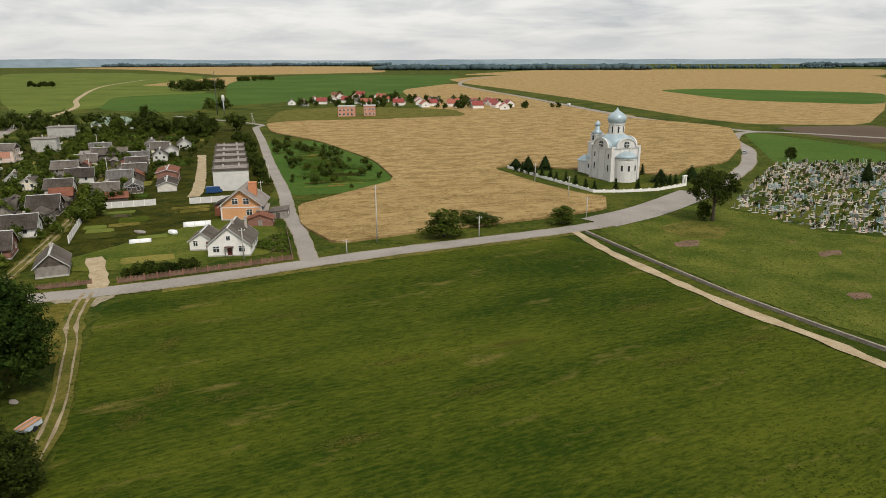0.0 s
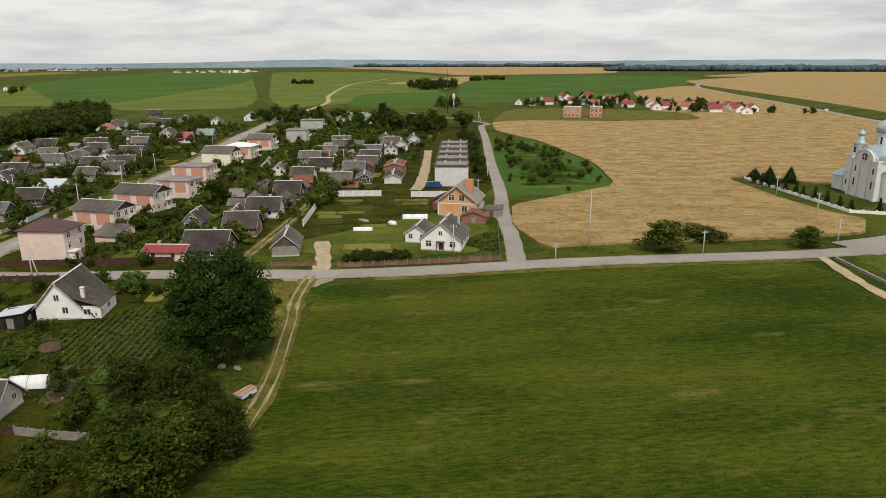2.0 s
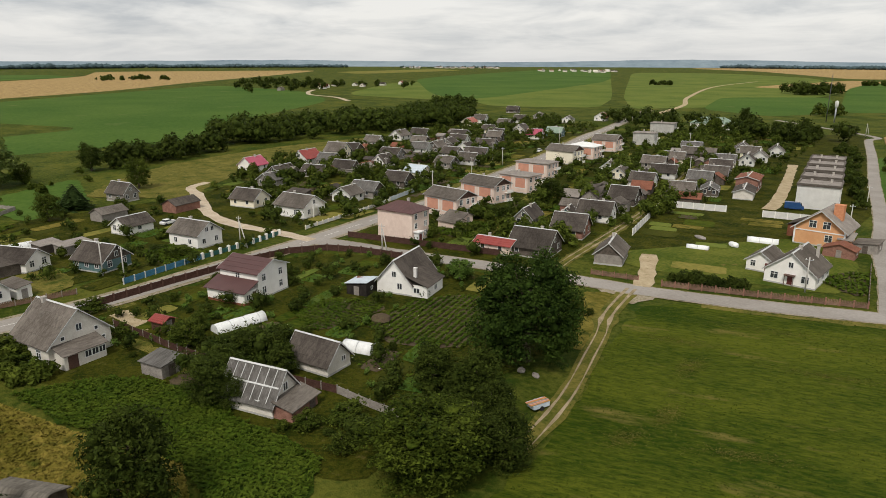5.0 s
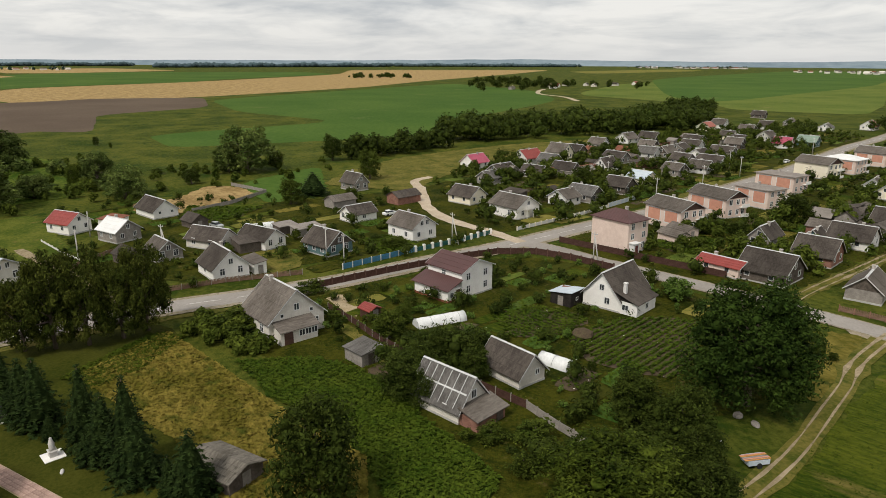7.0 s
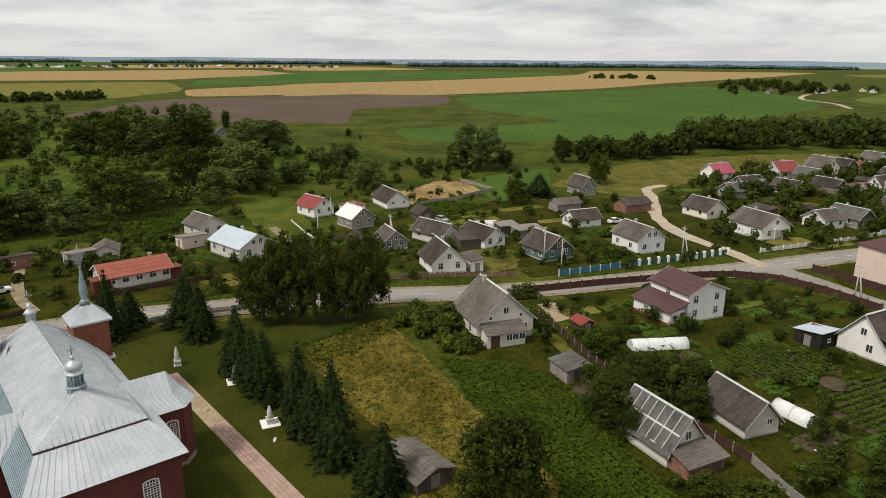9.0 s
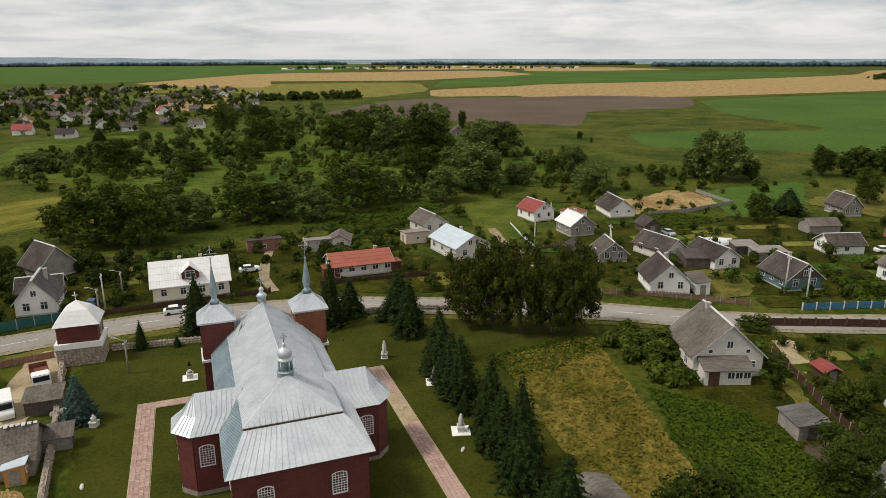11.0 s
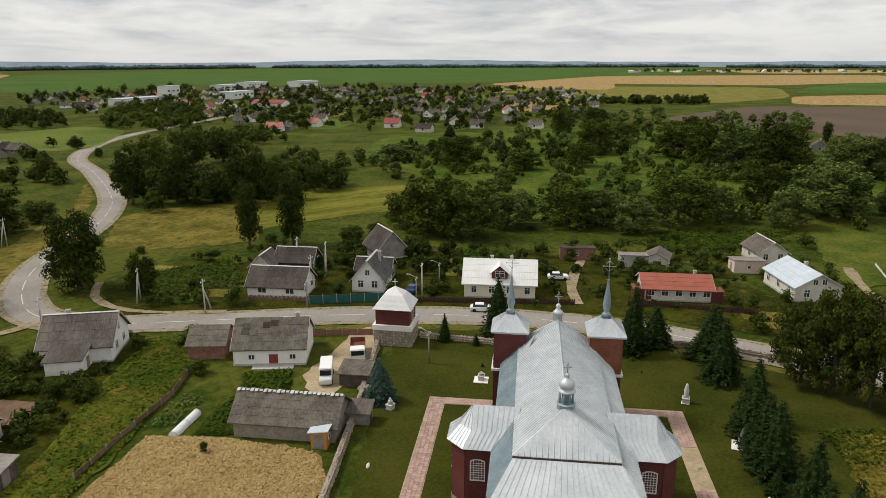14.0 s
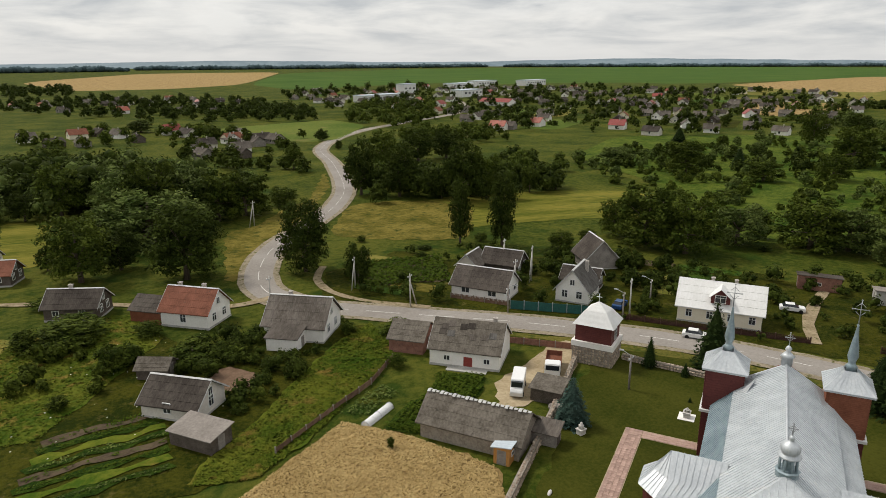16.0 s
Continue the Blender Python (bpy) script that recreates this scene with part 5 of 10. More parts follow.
plant("bush", -13.2, -121.5, 4.2, 12.1)
plant("bush", -15.5, -77.5, 3.8, 5.8)
plant("bush", -59.6, -68.4, 4.0, 5.7)
plant("bush", -64.6, -79.6, 3.0, 5.5)
plant("bush", -107.5, -89.7, 2.4, 6.9)
plant("bush", -49.9, -48.8, 2.9, 2.0)
plant("broad", -57.4, -457.6, 14.1, 28.7)


# ---- houses ----
WINDOWS = {}


def window(parent, x, y, z, deg, w=1.0, h=1.3, cross=True, frame="frame", name="window"):
    """A window set in a wall: frame with mullion and sill, and its pane; deg is the way it faces (0: -y)."""
    key = (w, h, cross, frame)
    if key not in WINDOWS:
        t = 0.09
        xs = [-w / 2 - t, -w / 2] + ([-0.035, 0.035] if cross else []) + [w / 2, w / 2 + t]
        zs = [-h / 2 - t, -h / 2] + ([h * 0.16, h * 0.16 + 0.06] if cross and h > 1.15 else []) + [h / 2, h / 2 + t]
        bm = lattice(xs, zs, lambda i, j: i % 2 == 0 or j % 2 == 0, -0.07, 0.05)
        bp = bmesh.new()
        box(bp, -w / 2, w / 2, -0.02, 0.02, -h / 2, h / 2)
        WINDOWS[key] = (to_mesh(bm, "window", frame), to_mesh(bp, "pane", "glass"))
    a, b = WINDOWS[key]
    ob = part(name, a, None, parent, at=pose(x, y, z, 0, 0, deg))
    part("pane", b, None, ob)
    return ob


DOORS = {}


def door(parent, x, y, deg, w=0.95, h=2.0, material="door", z=0.15):
    key = (w, h, material)
    if key not in DOORS:
        bm = bmesh.new()
        box(bm, -w / 2, w / 2, -0.05, 0.04, 0, h)
        box(bm, -w / 2 + 0.12, w / 2 - 0.12, -0.07, -0.04, 0.15, h * 0.45)
        box(bm, -w / 2 + 0.12, w / 2 - 0.12, -0.07, -0.04, h * 0.52, h - 0.15)
        DOORS[key] = to_mesh(bm, "door", material)
    return part("door", DOORS[key], None, parent, at=pose(x, y, z, 0, 0, deg))


def gable_body(W, L, eave, ridge, base=0.35):
    bm = bmesh.new()
    prof = [(-W / 2, 0), (W / 2, 0), (W / 2, eave), (0, ridge - 0.12), (-W / 2, eave)]
    a = [bm.verts.new((x, -L / 2, z)) for x, z in prof]
    b = [bm.verts.new((x, L / 2, z)) for x, z in prof]
    bm.faces.new(a); bm.faces.new(b[::-1])
    for i in range(5):
        j = (i + 1) % 5
        bm.faces.new((a[i], b[i], b[j], a[j]))
    return bm


def gable_roof(W, L, eave, ridge, over=0.45, thick=0.13):
    """Both slopes in one piece, each stepped in four overlapping sheet courses."""
    s = (ridge - eave) / (W / 2)
    e, ze, n = W / 2 + over, eave - s * over, 4
    side = []
    for i in range(n):
        f0, f1 = i / n, (i + 1) / n
        side.append((e * (1 - f0), ze + (ridge - ze) * f0 + thick + 0.04))
        side.append((e * (1 - f1), ze + (ridge - ze) * f1 + thick))
    outline = [(x, z) for x, z in side] + [(-x, z) for x, z in side[-2::-1]] + [(-e, ze), (0, ridge - 0.02), (e, ze)]
    bm = bmesh.new()
    y = L / 2 + over
    a = [bm.verts.new((x, -y, z)) for x, z in outline]
    b = [bm.verts.new((x, y, z)) for x, z in outline]
    k = len(outline)
    for i in range(k):
        j = (i + 1) % k
        bm.faces.new((a[i], a[j], b[j], b[i]))
    caps = [bm.faces.new(a[::-1]), bm.faces.new(b)]
    bm.normal_update()
    bmesh.ops.triangulate(bm, faces=caps)
    return bm


def hip_roof(W, L, eave, ridge, over=0.5, thick=0.14, inset=None):
    bm = bmesh.new()
    a, b = W / 2 + over, L / 2 + over
    k = max(0.0, b - (inset if inset is not None else a))
    z = eave + 0.02
    v = [bm.verts.new(p) for p in ((-a, -b, z), (a, -b, z), (a, b, z), (-a, b, z), (-a, -b, z - thick), (a, -b, z - thick), (a, b, z - thick), (-a, b, z - thick))]
    r0, r1 = bm.verts.new((0, -k, ridge)), bm.verts.new((0, k, ridge))
    for f in ((v[0], v[1], r0), (v[1], v[2], r1, r0), (v[2], v[3], r1), (v[3], v[0], r0, r1), (v[7], v[6], v[5], v[4]), (v[0], v[4], v[5], v[1]), (v[1], v[5], v[6], v[2]), (v[2], v[6], v[7], v[3]), (v[3], v[7], v[4], v[0])):
        bm.faces.new(f)
    return bm


def chimney(parent, x, y, z0, z1, material="chimney", w=0.55):
    bm = bmesh.new()
    box(bm, x - w / 2, x + w / 2, y - w / 2, y + w / 2, z0, z1)
    box(bm, x - w / 2 - 0.07, x + w / 2 + 0.07, y - w / 2 - 0.07, y + w / 2 + 0.07, z1, z1 + 0.14)
    box(bm, x - w / 4, x + w / 4, y - w / 4, y + w / 4, z1 + 0.14, z1 + 0.2)
    return part("chimney", bm, material, parent)


def plinth(parent, W, L, h=0.35, material="concrete"):
    bm = bmesh.new()
    o = 0.06
    box(bm, -W / 2 - o, W / 2 + o, -L / 2 - o, L / 2 + o, -0.1, h)
    return part("plinth", bm, material, parent)


def house(ax, ay, deg, W, L, eave, ridge, wall, roof, label, front=(-0.25, 0.25), attic=1, sides=3, right=None, left=None, win=(1.0, 1.3), chim=((0.6, 0.2),), hip=False,
          cap=True, gable=None, doors=(), cross=True, name="house", category="house", high=None, over=0.45, frame="frame", back=True, group=""):
    """A house: the foot of its front gable is at ax, ay and its ridge runs off towards deg."""
    a = radians(deg)
    t = thing(name, label, category, pose(ax + L / 2 * math.cos(a), ay + L / 2 * math.sin(a), 0, 0, 0, deg - 90), group)
    if hip:
        bm = bmesh.new()
        box(bm, -W / 2, W / 2, -L / 2, L / 2, 0, eave)
        part("wall", bm, wall, t)
        part("roof", hip_roof(W, L, eave, ridge, over), roof, t)
    else:
        part("wall", gable_body(W, L, eave, ridge), wall, t)
        part("roof", gable_roof(W, L, eave, ridge, over), roof, t)
        if cap:
            bm = bmesh.new()
            y, pr = L / 2 + over + 0.02, [(-0.24, ridge + 0.06), (0, ridge + 0.19), (0.24, ridge + 0.06), (0, ridge + 0.12)]
            q0, q1 = [bm.verts.new((x, -y, z)) for x, z in pr], [bm.verts.new((x, y, z)) for x, z in pr]
            for i in range(4):
                bm.faces.new((q0[i], q0[(i + 1) % 4], q1[(i + 1) % 4], q1[i]))
            for q in (q0, q1):
                bm.faces.new((q[0], q[1], q[3])); bm.faces.new((q[1], q[2], q[3]))
            part("ridge_cap", bm, "ridge", t)
        sl = (ridge - eave) / (W / 2)
        for y in (-L / 2 - over - 0.03, L / 2 + over + 0.03):
            bm = bmesh.new()
            o, t2 = W / 2 + over, 0.22
            prof = [(-o, eave - sl * over + 0.17), (0, ridge + 0.17), (o, eave - sl * over + 0.17), (o, eave - sl * over - 0.05), (0, ridge - 0.05), (-o, eave - sl * over - 0.05)]
            q0, q1 = [bm.verts.new((x, y - 0.02, z)) for x, z in prof], [bm.verts.new((x, y + 0.02, z)) for x, z in prof]
            for i in range(6):
                j = (i + 1) % 6
                bm.faces.new((q0[i], q0[j], q1[j], q1[i]))
            for q in (q0, q1):
                bm.faces.new((q[0], q[1], q[4], q[5])); bm.faces.new((q[1], q[2], q[3], q[4]))
            part("bargeboard", bm, "ridge", t)
        if gable:
            for y in (-L / 2 - 0.03, L / 2 + 0.03):
                bm = bmesh.new()
                poly(bm, [(-W / 2 + 0.02, y, eave), (W / 2 - 0.02, y, eave), (0, y, ridge - 0.14)])
                part("gable_boarding", bm, gable, t)
    plinth(t, W, L)
    levels = [1.75] if not high else list(high)
    for z in levels:
        for f in front:
            window(t, f * W, -L / 2, z, 0, *win, cross, frame=frame)
        if back:
            for f in (-0.25, 0.25):
                window(t, f * W, L / 2, z, 180, *win, cross, frame=frame)
        for sgn, ask in ((1, right), (-1, left)):
            k = sides if ask is None else ask
            for i in range(k):
                window(t, sgn * W / 2, -L / 2 + L * (i + 0.5) / k + 0.2, z, 90 * sgn, *win, cross, frame=frame)
    if attic and not hip:
        for i in range(attic):
            window(t, (i - (attic - 1) / 2) * 1.7, -L / 2 - (0.03 if gable else 0), eave + (ridge - eave) * 0.36, 0, 0.8, 1.0, cross, frame=frame)
        if back:
            window(t, 0, L / 2 + (0.03 if gable else 0), eave + (ridge - eave) * 0.36, 180, 0.8, 1.0, cross, frame=frame)
    for cx, cy in chim:
        x = cx
        z = ridge - abs(x) * (ridge - eave) / (W / 2)
        chimney(t, x, cy * L, z - 0.3, max(z, ridge - 0.3) + 0.75)
    for dx, dy, dd, dm in doors:
        door(t, dx, dy, dd, material=dm)
    return t


def shed(x, y, deg, W, L, low, top, wall, roof, label, name="shed", opening=True, lean=False):
    """A small outbuilding; lean gives it a single slope."""
    t = thing(name, label, "shed", pose(x, y, 0, 0, 0, deg - 90))
    if lean:
        bm = bmesh.new()
        v = box(bm, -W / 2, W / 2, -L / 2, L / 2, 0, low)
        for i in (5, 6):
            v[i].co.z = top
        part("wall", bm, wall, t)
        bm = bmesh.new()
        slab(bm, [(-W / 2 - .3, -L / 2 - .3, low + 0.08), (W / 2 + .3, -L / 2 - .3, top + 0.12), (W / 2 + .3, L / 2 + .3, top + 0.12), (-W / 2 - .3, L / 2 + .3, low + 0.08)], 0.1)
        part("roof", bm, roof, t)
    else:
        part("wall", gable_body(W, L, low, top), wall, t)
        part("roof", gable_roof(W, L, low, top, 0.35, 0.1), roof, t)
    if opening:
        door(t, 0, -L / 2, 0, 1.1, 1.8, "wood_grey" if wall != "wood_grey" else "wood_dark", 0.02)
        window(t, W / 2, 0, low * 0.6, 90, 0.6, 0.5, False)
    return t


# near houses south of the main road
c = house(-105.6, 34.5, 197, 9.7, 9.5, 3.3, 7.7, "greybrick", "slate", "grey brick house with a steep slate roof and glazed porch", front=(0.34,), attic=1, sides=2, chim=((-0.3, 0.3),), doors=())
bm = bmesh.new()
box(bm, -4.2, 2.2, -7.3, -4.75, 0, 2.3)
porch = part("porch", bm, "greybrick", c)
bm = bmesh.new()
slab(bm, [(-4.5, -7.7, 2.35), (2.5, -7.7, 2.35), (2.5, -4.74, 3.3), (-4.5, -4.74, 3.3)], 0.1)
part("porch_roof", bm, "slate", porch)
for x in (-0.6, 0.5, 1.6):
    window(porch, x, -7.3, 1.5, 0, 0.9, 0.9, True)
door(porch, -2.9, -7.3, 0, 1.5, 2.0, "trim_brown", 0.05)
for x in (-2.6, 2.6):
    window(c, x, -4.75, 3.9, 0, 0.5, 0.5, False)

house(-139.5, 28.4, 195, 7.4, 8.5, 2.5, 5.8, "white", "slate_dark", "small white rendered house with a dark slate roof", attic=1, sides=1, win=(0.9, 1.25), frame="frame")
shed(-144.0, 33.5, 195, 2.6, 6.5, 2.2, 2.6, "white", "slate", "low white lean-to annex with a brown door", "annex", lean=True)

m = house(-111.9, 69.6, 201, 8.3, 9.0, 5.2, 6.9, "white", "tin_maroon", "two-storey white house with a maroon metal roof", front=(-0.3, 0.26), attic=0, sides=1, high=(1.7, 4.1), win=(0.9, 1.2), chim=(), cap=False)
bm = bmesh.new()
box(bm, -7.6, -4.15, -4.3, 4.6, 0, 2.5)
wing = part("wing", bm, "white", m)
bm = bmesh.new()
slab(bm, [(-8.1, -4.8, 2.5), (-4.15, -4.8, 3.9), (-4.15, 5.1, 3.9), (-8.1, 5.1, 2.5)], 0.12)
part("wing_roof", bm, "tin_maroon", wing)
window(wing, -7.6, 0, 1.4, -90, 0.8, 0.9)
window(wing, -6.6, -4.3, 1.4, 0, 0.8, 0.9)
door(wing, -5.0, -4.3, 0, 0.9, 2.0, "trim_brown")
bm = bmesh.new()
box(bm, -7.72, -4.2, -4.42, 4.72, 0, 0.45)
part("wing_plinth", bm, "brown_boards", wing)

w = house(-96.6, 86.5, 114, 7.3, 10.6, 2.5, 6.7, "white", "slate_dark", "white brick attic house with a dark steep roof and side wing", front=(0.16,), attic=1, right=0, left=2, chim=(), win=(0.9, 1.1))
wing = bmesh.new()
prism_y = [(3.66, 0.0), (6.9, 0.0), (6.9, 2.35), (3.66, 2.52)]
q0, q1 = [wing.verts.new((x, -5.28, z)) for x, z in prism_y], [wing.verts.new((x, 1.8, z)) for x, z in prism_y]
for i in range(4):
    wing.faces.new((q0[i], q0[(i + 1) % 4], q1[(i + 1) % 4], q1[i]))
wing.faces.new(q0[::-1]); wing.faces.new(q1)
bmesh.ops.recalc_face_normals(wing, faces=wing.faces)
wing = part("wing", wing, "white", w)
bm = bmesh.new()
slab(bm, [(2.45, -5.75, 4.12), (7.3, -5.75, 2.42), (7.3, 2.2, 2.42), (2.45, 2.2, 4.12)], 0.12)
part("wing_roof", bm, "slate_dark", wing)
for y in (-5.32, 1.78):
    bm = bmesh.new()
    a = [bm.verts.new((x, y, z)) for x, z in ((3.62, 2.5), (6.85, 2.36), (6.85, 2.40), (2.75, 3.92), (2.62, 3.66))]
    b_ = [bm.verts.new((v.co.x, y + 0.05, v.co.z)) for v in a]
    for i in range(5):
        bm.faces.new((a[i], a[(i + 1) % 5], b_[(i + 1) % 5], b_[i]))
    bm.faces.new(a[::-1]); bm.faces.new(b_)
    bmesh.ops.recalc_face_normals(bm, faces=bm.faces)
    part("gable_boarding", bm, "black_boards", wing)
window(wing, 4.7, -5.28, 1.35, 0, 1.1, 0.9)
window(wing, 6.9, -1.6, 1.35, 90, 0.9, 0.9)
chimney(w, 3.9, -4.1, 3.2, 5.3, "chalk")
shed(-101.6, 82.6, 114, 4.3, 4.0, 2.2, 2.8, "black_boards", "tin_blue", "small black boarded outbuilding with a pale tin roof", "outbuilding", lean=True)

b = house(-71.4, 49.0, 203, 5.6, 8.1, 2.0, 5.4, "greybrick", "slate_patch", "old stone barn house with a patched tin roof", front=(), attic=1, sides=2, chim=(), win=(0.6, 0.6), cap=True, name="barn", category="barn")
bm = bmesh.new()
box(bm, -2.6, 2.7, -6.9, -4.07, 0, 1.6)
bp = part("porch", bm, "oldbrick", b)
bm = bmesh.new()
slab(bm, [(-3.0, -7.3, 1.7), (3.1, -7.3, 1.7), (3.1, -4.07, 2.5), (-3.0, -4.07, 2.5)], 0.12)
part("porch_roof", bm, "slate", bp)
door(bp, 1.6, -6.9, 0, 1.2, 1.6, "wood_dark", 0.02)
for sd in (-1, 1):
    for i in range(6):
        yy = -3.3 + 1.25 * i
        bm = bmesh.new()
        slab(bm, [(sd * 0.25, yy, 5.36), (sd * 0.25, yy + 0.1, 5.36), (sd * 2.95, yy + 0.1, 2.09), (sd * 2.95, yy, 2.09)], 0.05)
        part("roof_batten", bm, "ridge", b)
    bm = bmesh.new()
    slab(bm, [(sd * 1.55, -4.3, 3.76), (sd * 1.68, -4.3, 3.62), (sd * 1.68, 4.3, 3.62), (sd * 1.55, 4.3, 3.76)], 0.05)
    part("roof_batten", bm, "ridge", b)

house(-76.0, 60.1, 196, 5.0, 7.6, 1.9, 4.5, "greybrick", "slate_dark", "low outbuilding under a dark slate roof", front=(0.2,), attic=0, sides=0, chim=(), win=(0.7, 0.7), name="outbuilding", category="outbuilding")
shed(-92.6, 41.3, 200, 3.4, 4.2, 2.0, 2.5, "wood_grey", "slate_patch", "wooden tool shed with a grey corrugated roof", lean=True)
shed(-108.5, 47.6, 200, 2.4, 2.8, 1.8, 2.4, "trim_brown", "tin_red", "small dark kiosk hut with a red roof", "garden_hut")
shed(-70.6, 19.4, 215, 4.6, 6.6, 1.8, 2.6, "wood_dark", "old_boards", "old grey plank shed with a weathered board roof", "plank_shed")
shed(-102.5, 84.0, 30, 2.4, 2.4, 1.8, 2.5, "wood_dark", "tin_brown", "little brown wooden garden hut", "garden_hut")

# houses across the main road
house(-152.5, 75.4, 200, 7.6, 9.3, 3.5, 6.0, "white", "slate", "white two-level house with a grey slate roof", attic=2, sides=2, win=(0.9, 1.1))
f = house(-163.5, 111.0, 197, 9.0, 11.0, 3.3, 6.0, "white", "slate", "white house with a balcony gable and slate roof", attic=1, sides=2)
bm = bmesh.new()
box(bm, -1.4, 1.4, -6.4, -5.5, 2.6, 2.75); box(bm, -1.4, 1.4, -6.4, -6.3, 2.75, 3.6)
for x in (-1.3, 1.3):
    box(bm, x - 0.08, x + 0.08, -6.4, -6.24, 0, 2.6)
part("balcony", bm, "white", f)
house(-148.1, 53.0, 205, 7.4, 8.5, 2.5, 5.4, "wood_blue", "slate_dark", "teal boarded cottage with a dark slate roof", gable="wood_dark", sides=3, attic=1)
house(-178.8, 9.3, 214, 6.6, 7.5, 2.9, 5.3, "wood_grey", "tin_white", "grey log cottage with a white metal roof", sides=2, win=(0.8, 1.0))
house(-192.4, -2.0, 222, 6.6, 8.0, 2.9, 5.2, "white", "tin_red", "white cottage with a dark red metal roof", sides=2, win=(0.8, 1.1), chim=())
shed(-196.5, 5.5, 222, 4.5, 6.0, 2.3, 2.8, "white", "tin_brown", "low white annex beside the red-roofed cottage", "annex", lean=True)
house(-202.1, 18.5, 204, 7.0, 11.0, 2.2, 5.0, "white", "slate_dark", "long white barn with a dark slate roof", attic=0, sides=2, chim=(), win=(0.6, 0.6), name="barn", category="barn")
house(-162.8, 30.6, 222, 6.2, 10.0, 2.3, 4.7, "greybrick", "slate_dark", "long dark-roofed farm building", attic=0, sides=2, chim=(), name="farm_building", category="barn")
shed(-160.2, 34.6, 285, 5.0, 6.0, 2.3, 2.9, "wood_dark", "slate_dark", "flat-roofed dark boarded outbuilding", lean=True)
house(-158.8, 40.6, 212, 6.2, 9.5, 2.4, 4.6, "white", "slate_dark", "white farm building with a dark slate roof", attic=0, sides=2, chim=(), name="farm_building", category="barn")
house(-157.5, 17.5, 200, 6.0, 6.5, 2.2, 4.6, "wood_grey", "slate", "grey wooden shed house with slate roof", attic=1, sides=1, chim=())
shed(-160.0, 9.5, 205, 4.5, 6.0, 2.1, 3.6, "wood_dark", "slate_dark", "dark boarded shed with slate roof")
shed(-189.0, 25.0, 205, 4.5, 5.5, 1.9, 3.6, "wood_dark", "slate_dark", "dark boarded shed in the field")
shed(-169.0, 50.0, 290, 3.5, 7.0, 2.1, 2.5, "wood_grey", "tarpaper", "row of low grey wooden sheds", lean=True)
shed(-173.0, 45.5, 290, 3.5, 5.0, 2.1, 2.5, "wood_dark", "tarpaper", "low dark shed with felt roof", lean=True)
house(-181.0, 70.5, 290, 6.0, 8.0, 2.4, 4.4, "white", "slate_dark", "white barn with a dark roof", attic=0, sides=1, chim=(), name="barn", category="barn")
shed(-199.0, 67.0, 290, 5.0, 8.0, 2.2, 3.6, "wood_grey", "slate", "grey wooden barn with slate roof", "barn")
house(-220.0, 80.0, 200, 5.5, 8.0, 2.8, 5.8, "wood_grey", "slate", "grey cottage among the trees", sides=2)
shed(-197.0, 86.5, 290, 5.5, 9.0, 2.4, 3.9, "oldbrick", "slate_dark", "brick barn beside the lane", "barn")

# the row of two-storey pink brick houses along the main road
def duplex(x, y, deg, W, L, eave, ridge, roof, label, hip=False, panels=True, wall="pink"):
    h = house(x, y, deg, W, L, eave, ridge, wall, roof, label, front=(-0.28, 0.05, 0.30), attic=0, sides=0, left=0, right=0, high=(1.7, 4.5), win=(1.1, 1.4), hip=hip, chim=((0.5, 0.1),), gable=None if hip else "trim_brown")
    if panels:
        for s in (-1, 1):
            for i in (-1, 1):
                bm = bmesh.new()
                box(bm, s * W / 2 - 0.03, s * W / 2 + 0.05, i * L * 0.24 - L * 0.17, i * L * 0.24 + L * 0.17, 1.9, eave - 0.7)
                part("brick_panel", bm, "panel", h)
                bm = bmesh.new()
                box(bm, s * W / 2 - 0.02, s * W / 2 + 0.03, i * L * 0.24 - L * 0.19, i * L * 0.24 + L * 0.19, 1.6, eave - 0.4)
                part("panel_surround", bm, "chalk", h)
    for z in (0.2, 2.9):
        bm = bmesh.new()
        prof = [(-L / 2 - 1.1, z), (-L / 2, z), (-L / 2, z + 0.12), (-L / 2 - 1.0, z + 0.12), (-L / 2 - 1.0, z + 1.0), (-L / 2 - 1.1, z + 1.0)]
        q0, q1 = [bm.verts.new((W * 0.12, yy, zz)) for yy, zz in prof], [bm.verts.new((W * 0.48, yy, zz)) for yy, zz in prof]
        for i in range(6):
            bm.faces.new((q0[i], q0[(i + 1) % 6], q1[(i + 1) % 6], q1[i]))
        for q in (q0, q1):
            bm.faces.new((q[0], q[1], q[2], q[3])); bm.faces.new((q[0], q[3], q[4], q[5]))
        part("balcony", bm, "white", h)
    return h


duplex(-134.2, 142.5, 184, 8.6, 12.5, 5.6, 7.6, "slate", "two-storey pink brick duplex with a slate roof")
duplex(-141.3, 165.0, 184, 8.6, 13.5, 5.6, 7.6, "slate", "two-storey pink brick duplex with a slate roof")
duplex(-145.5, 185.5, 186, 8.6, 11.5, 5.8, 6.3, "tarpaper", "unfinished pink brick duplex with a flat roof", hip=True)
duplex(-160.0, 213.0, 190, 9.0, 13.5, 5.8, 6.3, "tarpaper", "pink brick duplex with a flat felt roof", hip=True)
duplex(-175.4, 249.5, 188, 9.5, 13.0, 5.6, 7.8, "slate", "cream two-storey house with a slate roof", panels=False, wall="cream")
duplex(-179.3, 269.5, 192, 10.0, 13.0, 5.6, 7.2, "tin_white", "pink duplex with a white hipped metal roof", hip=True)
duplex(-187.8, 299.0, 195, 10.0, 12.0, 5.6, 7.8, "slate", "pink brick duplex with a slate roof")
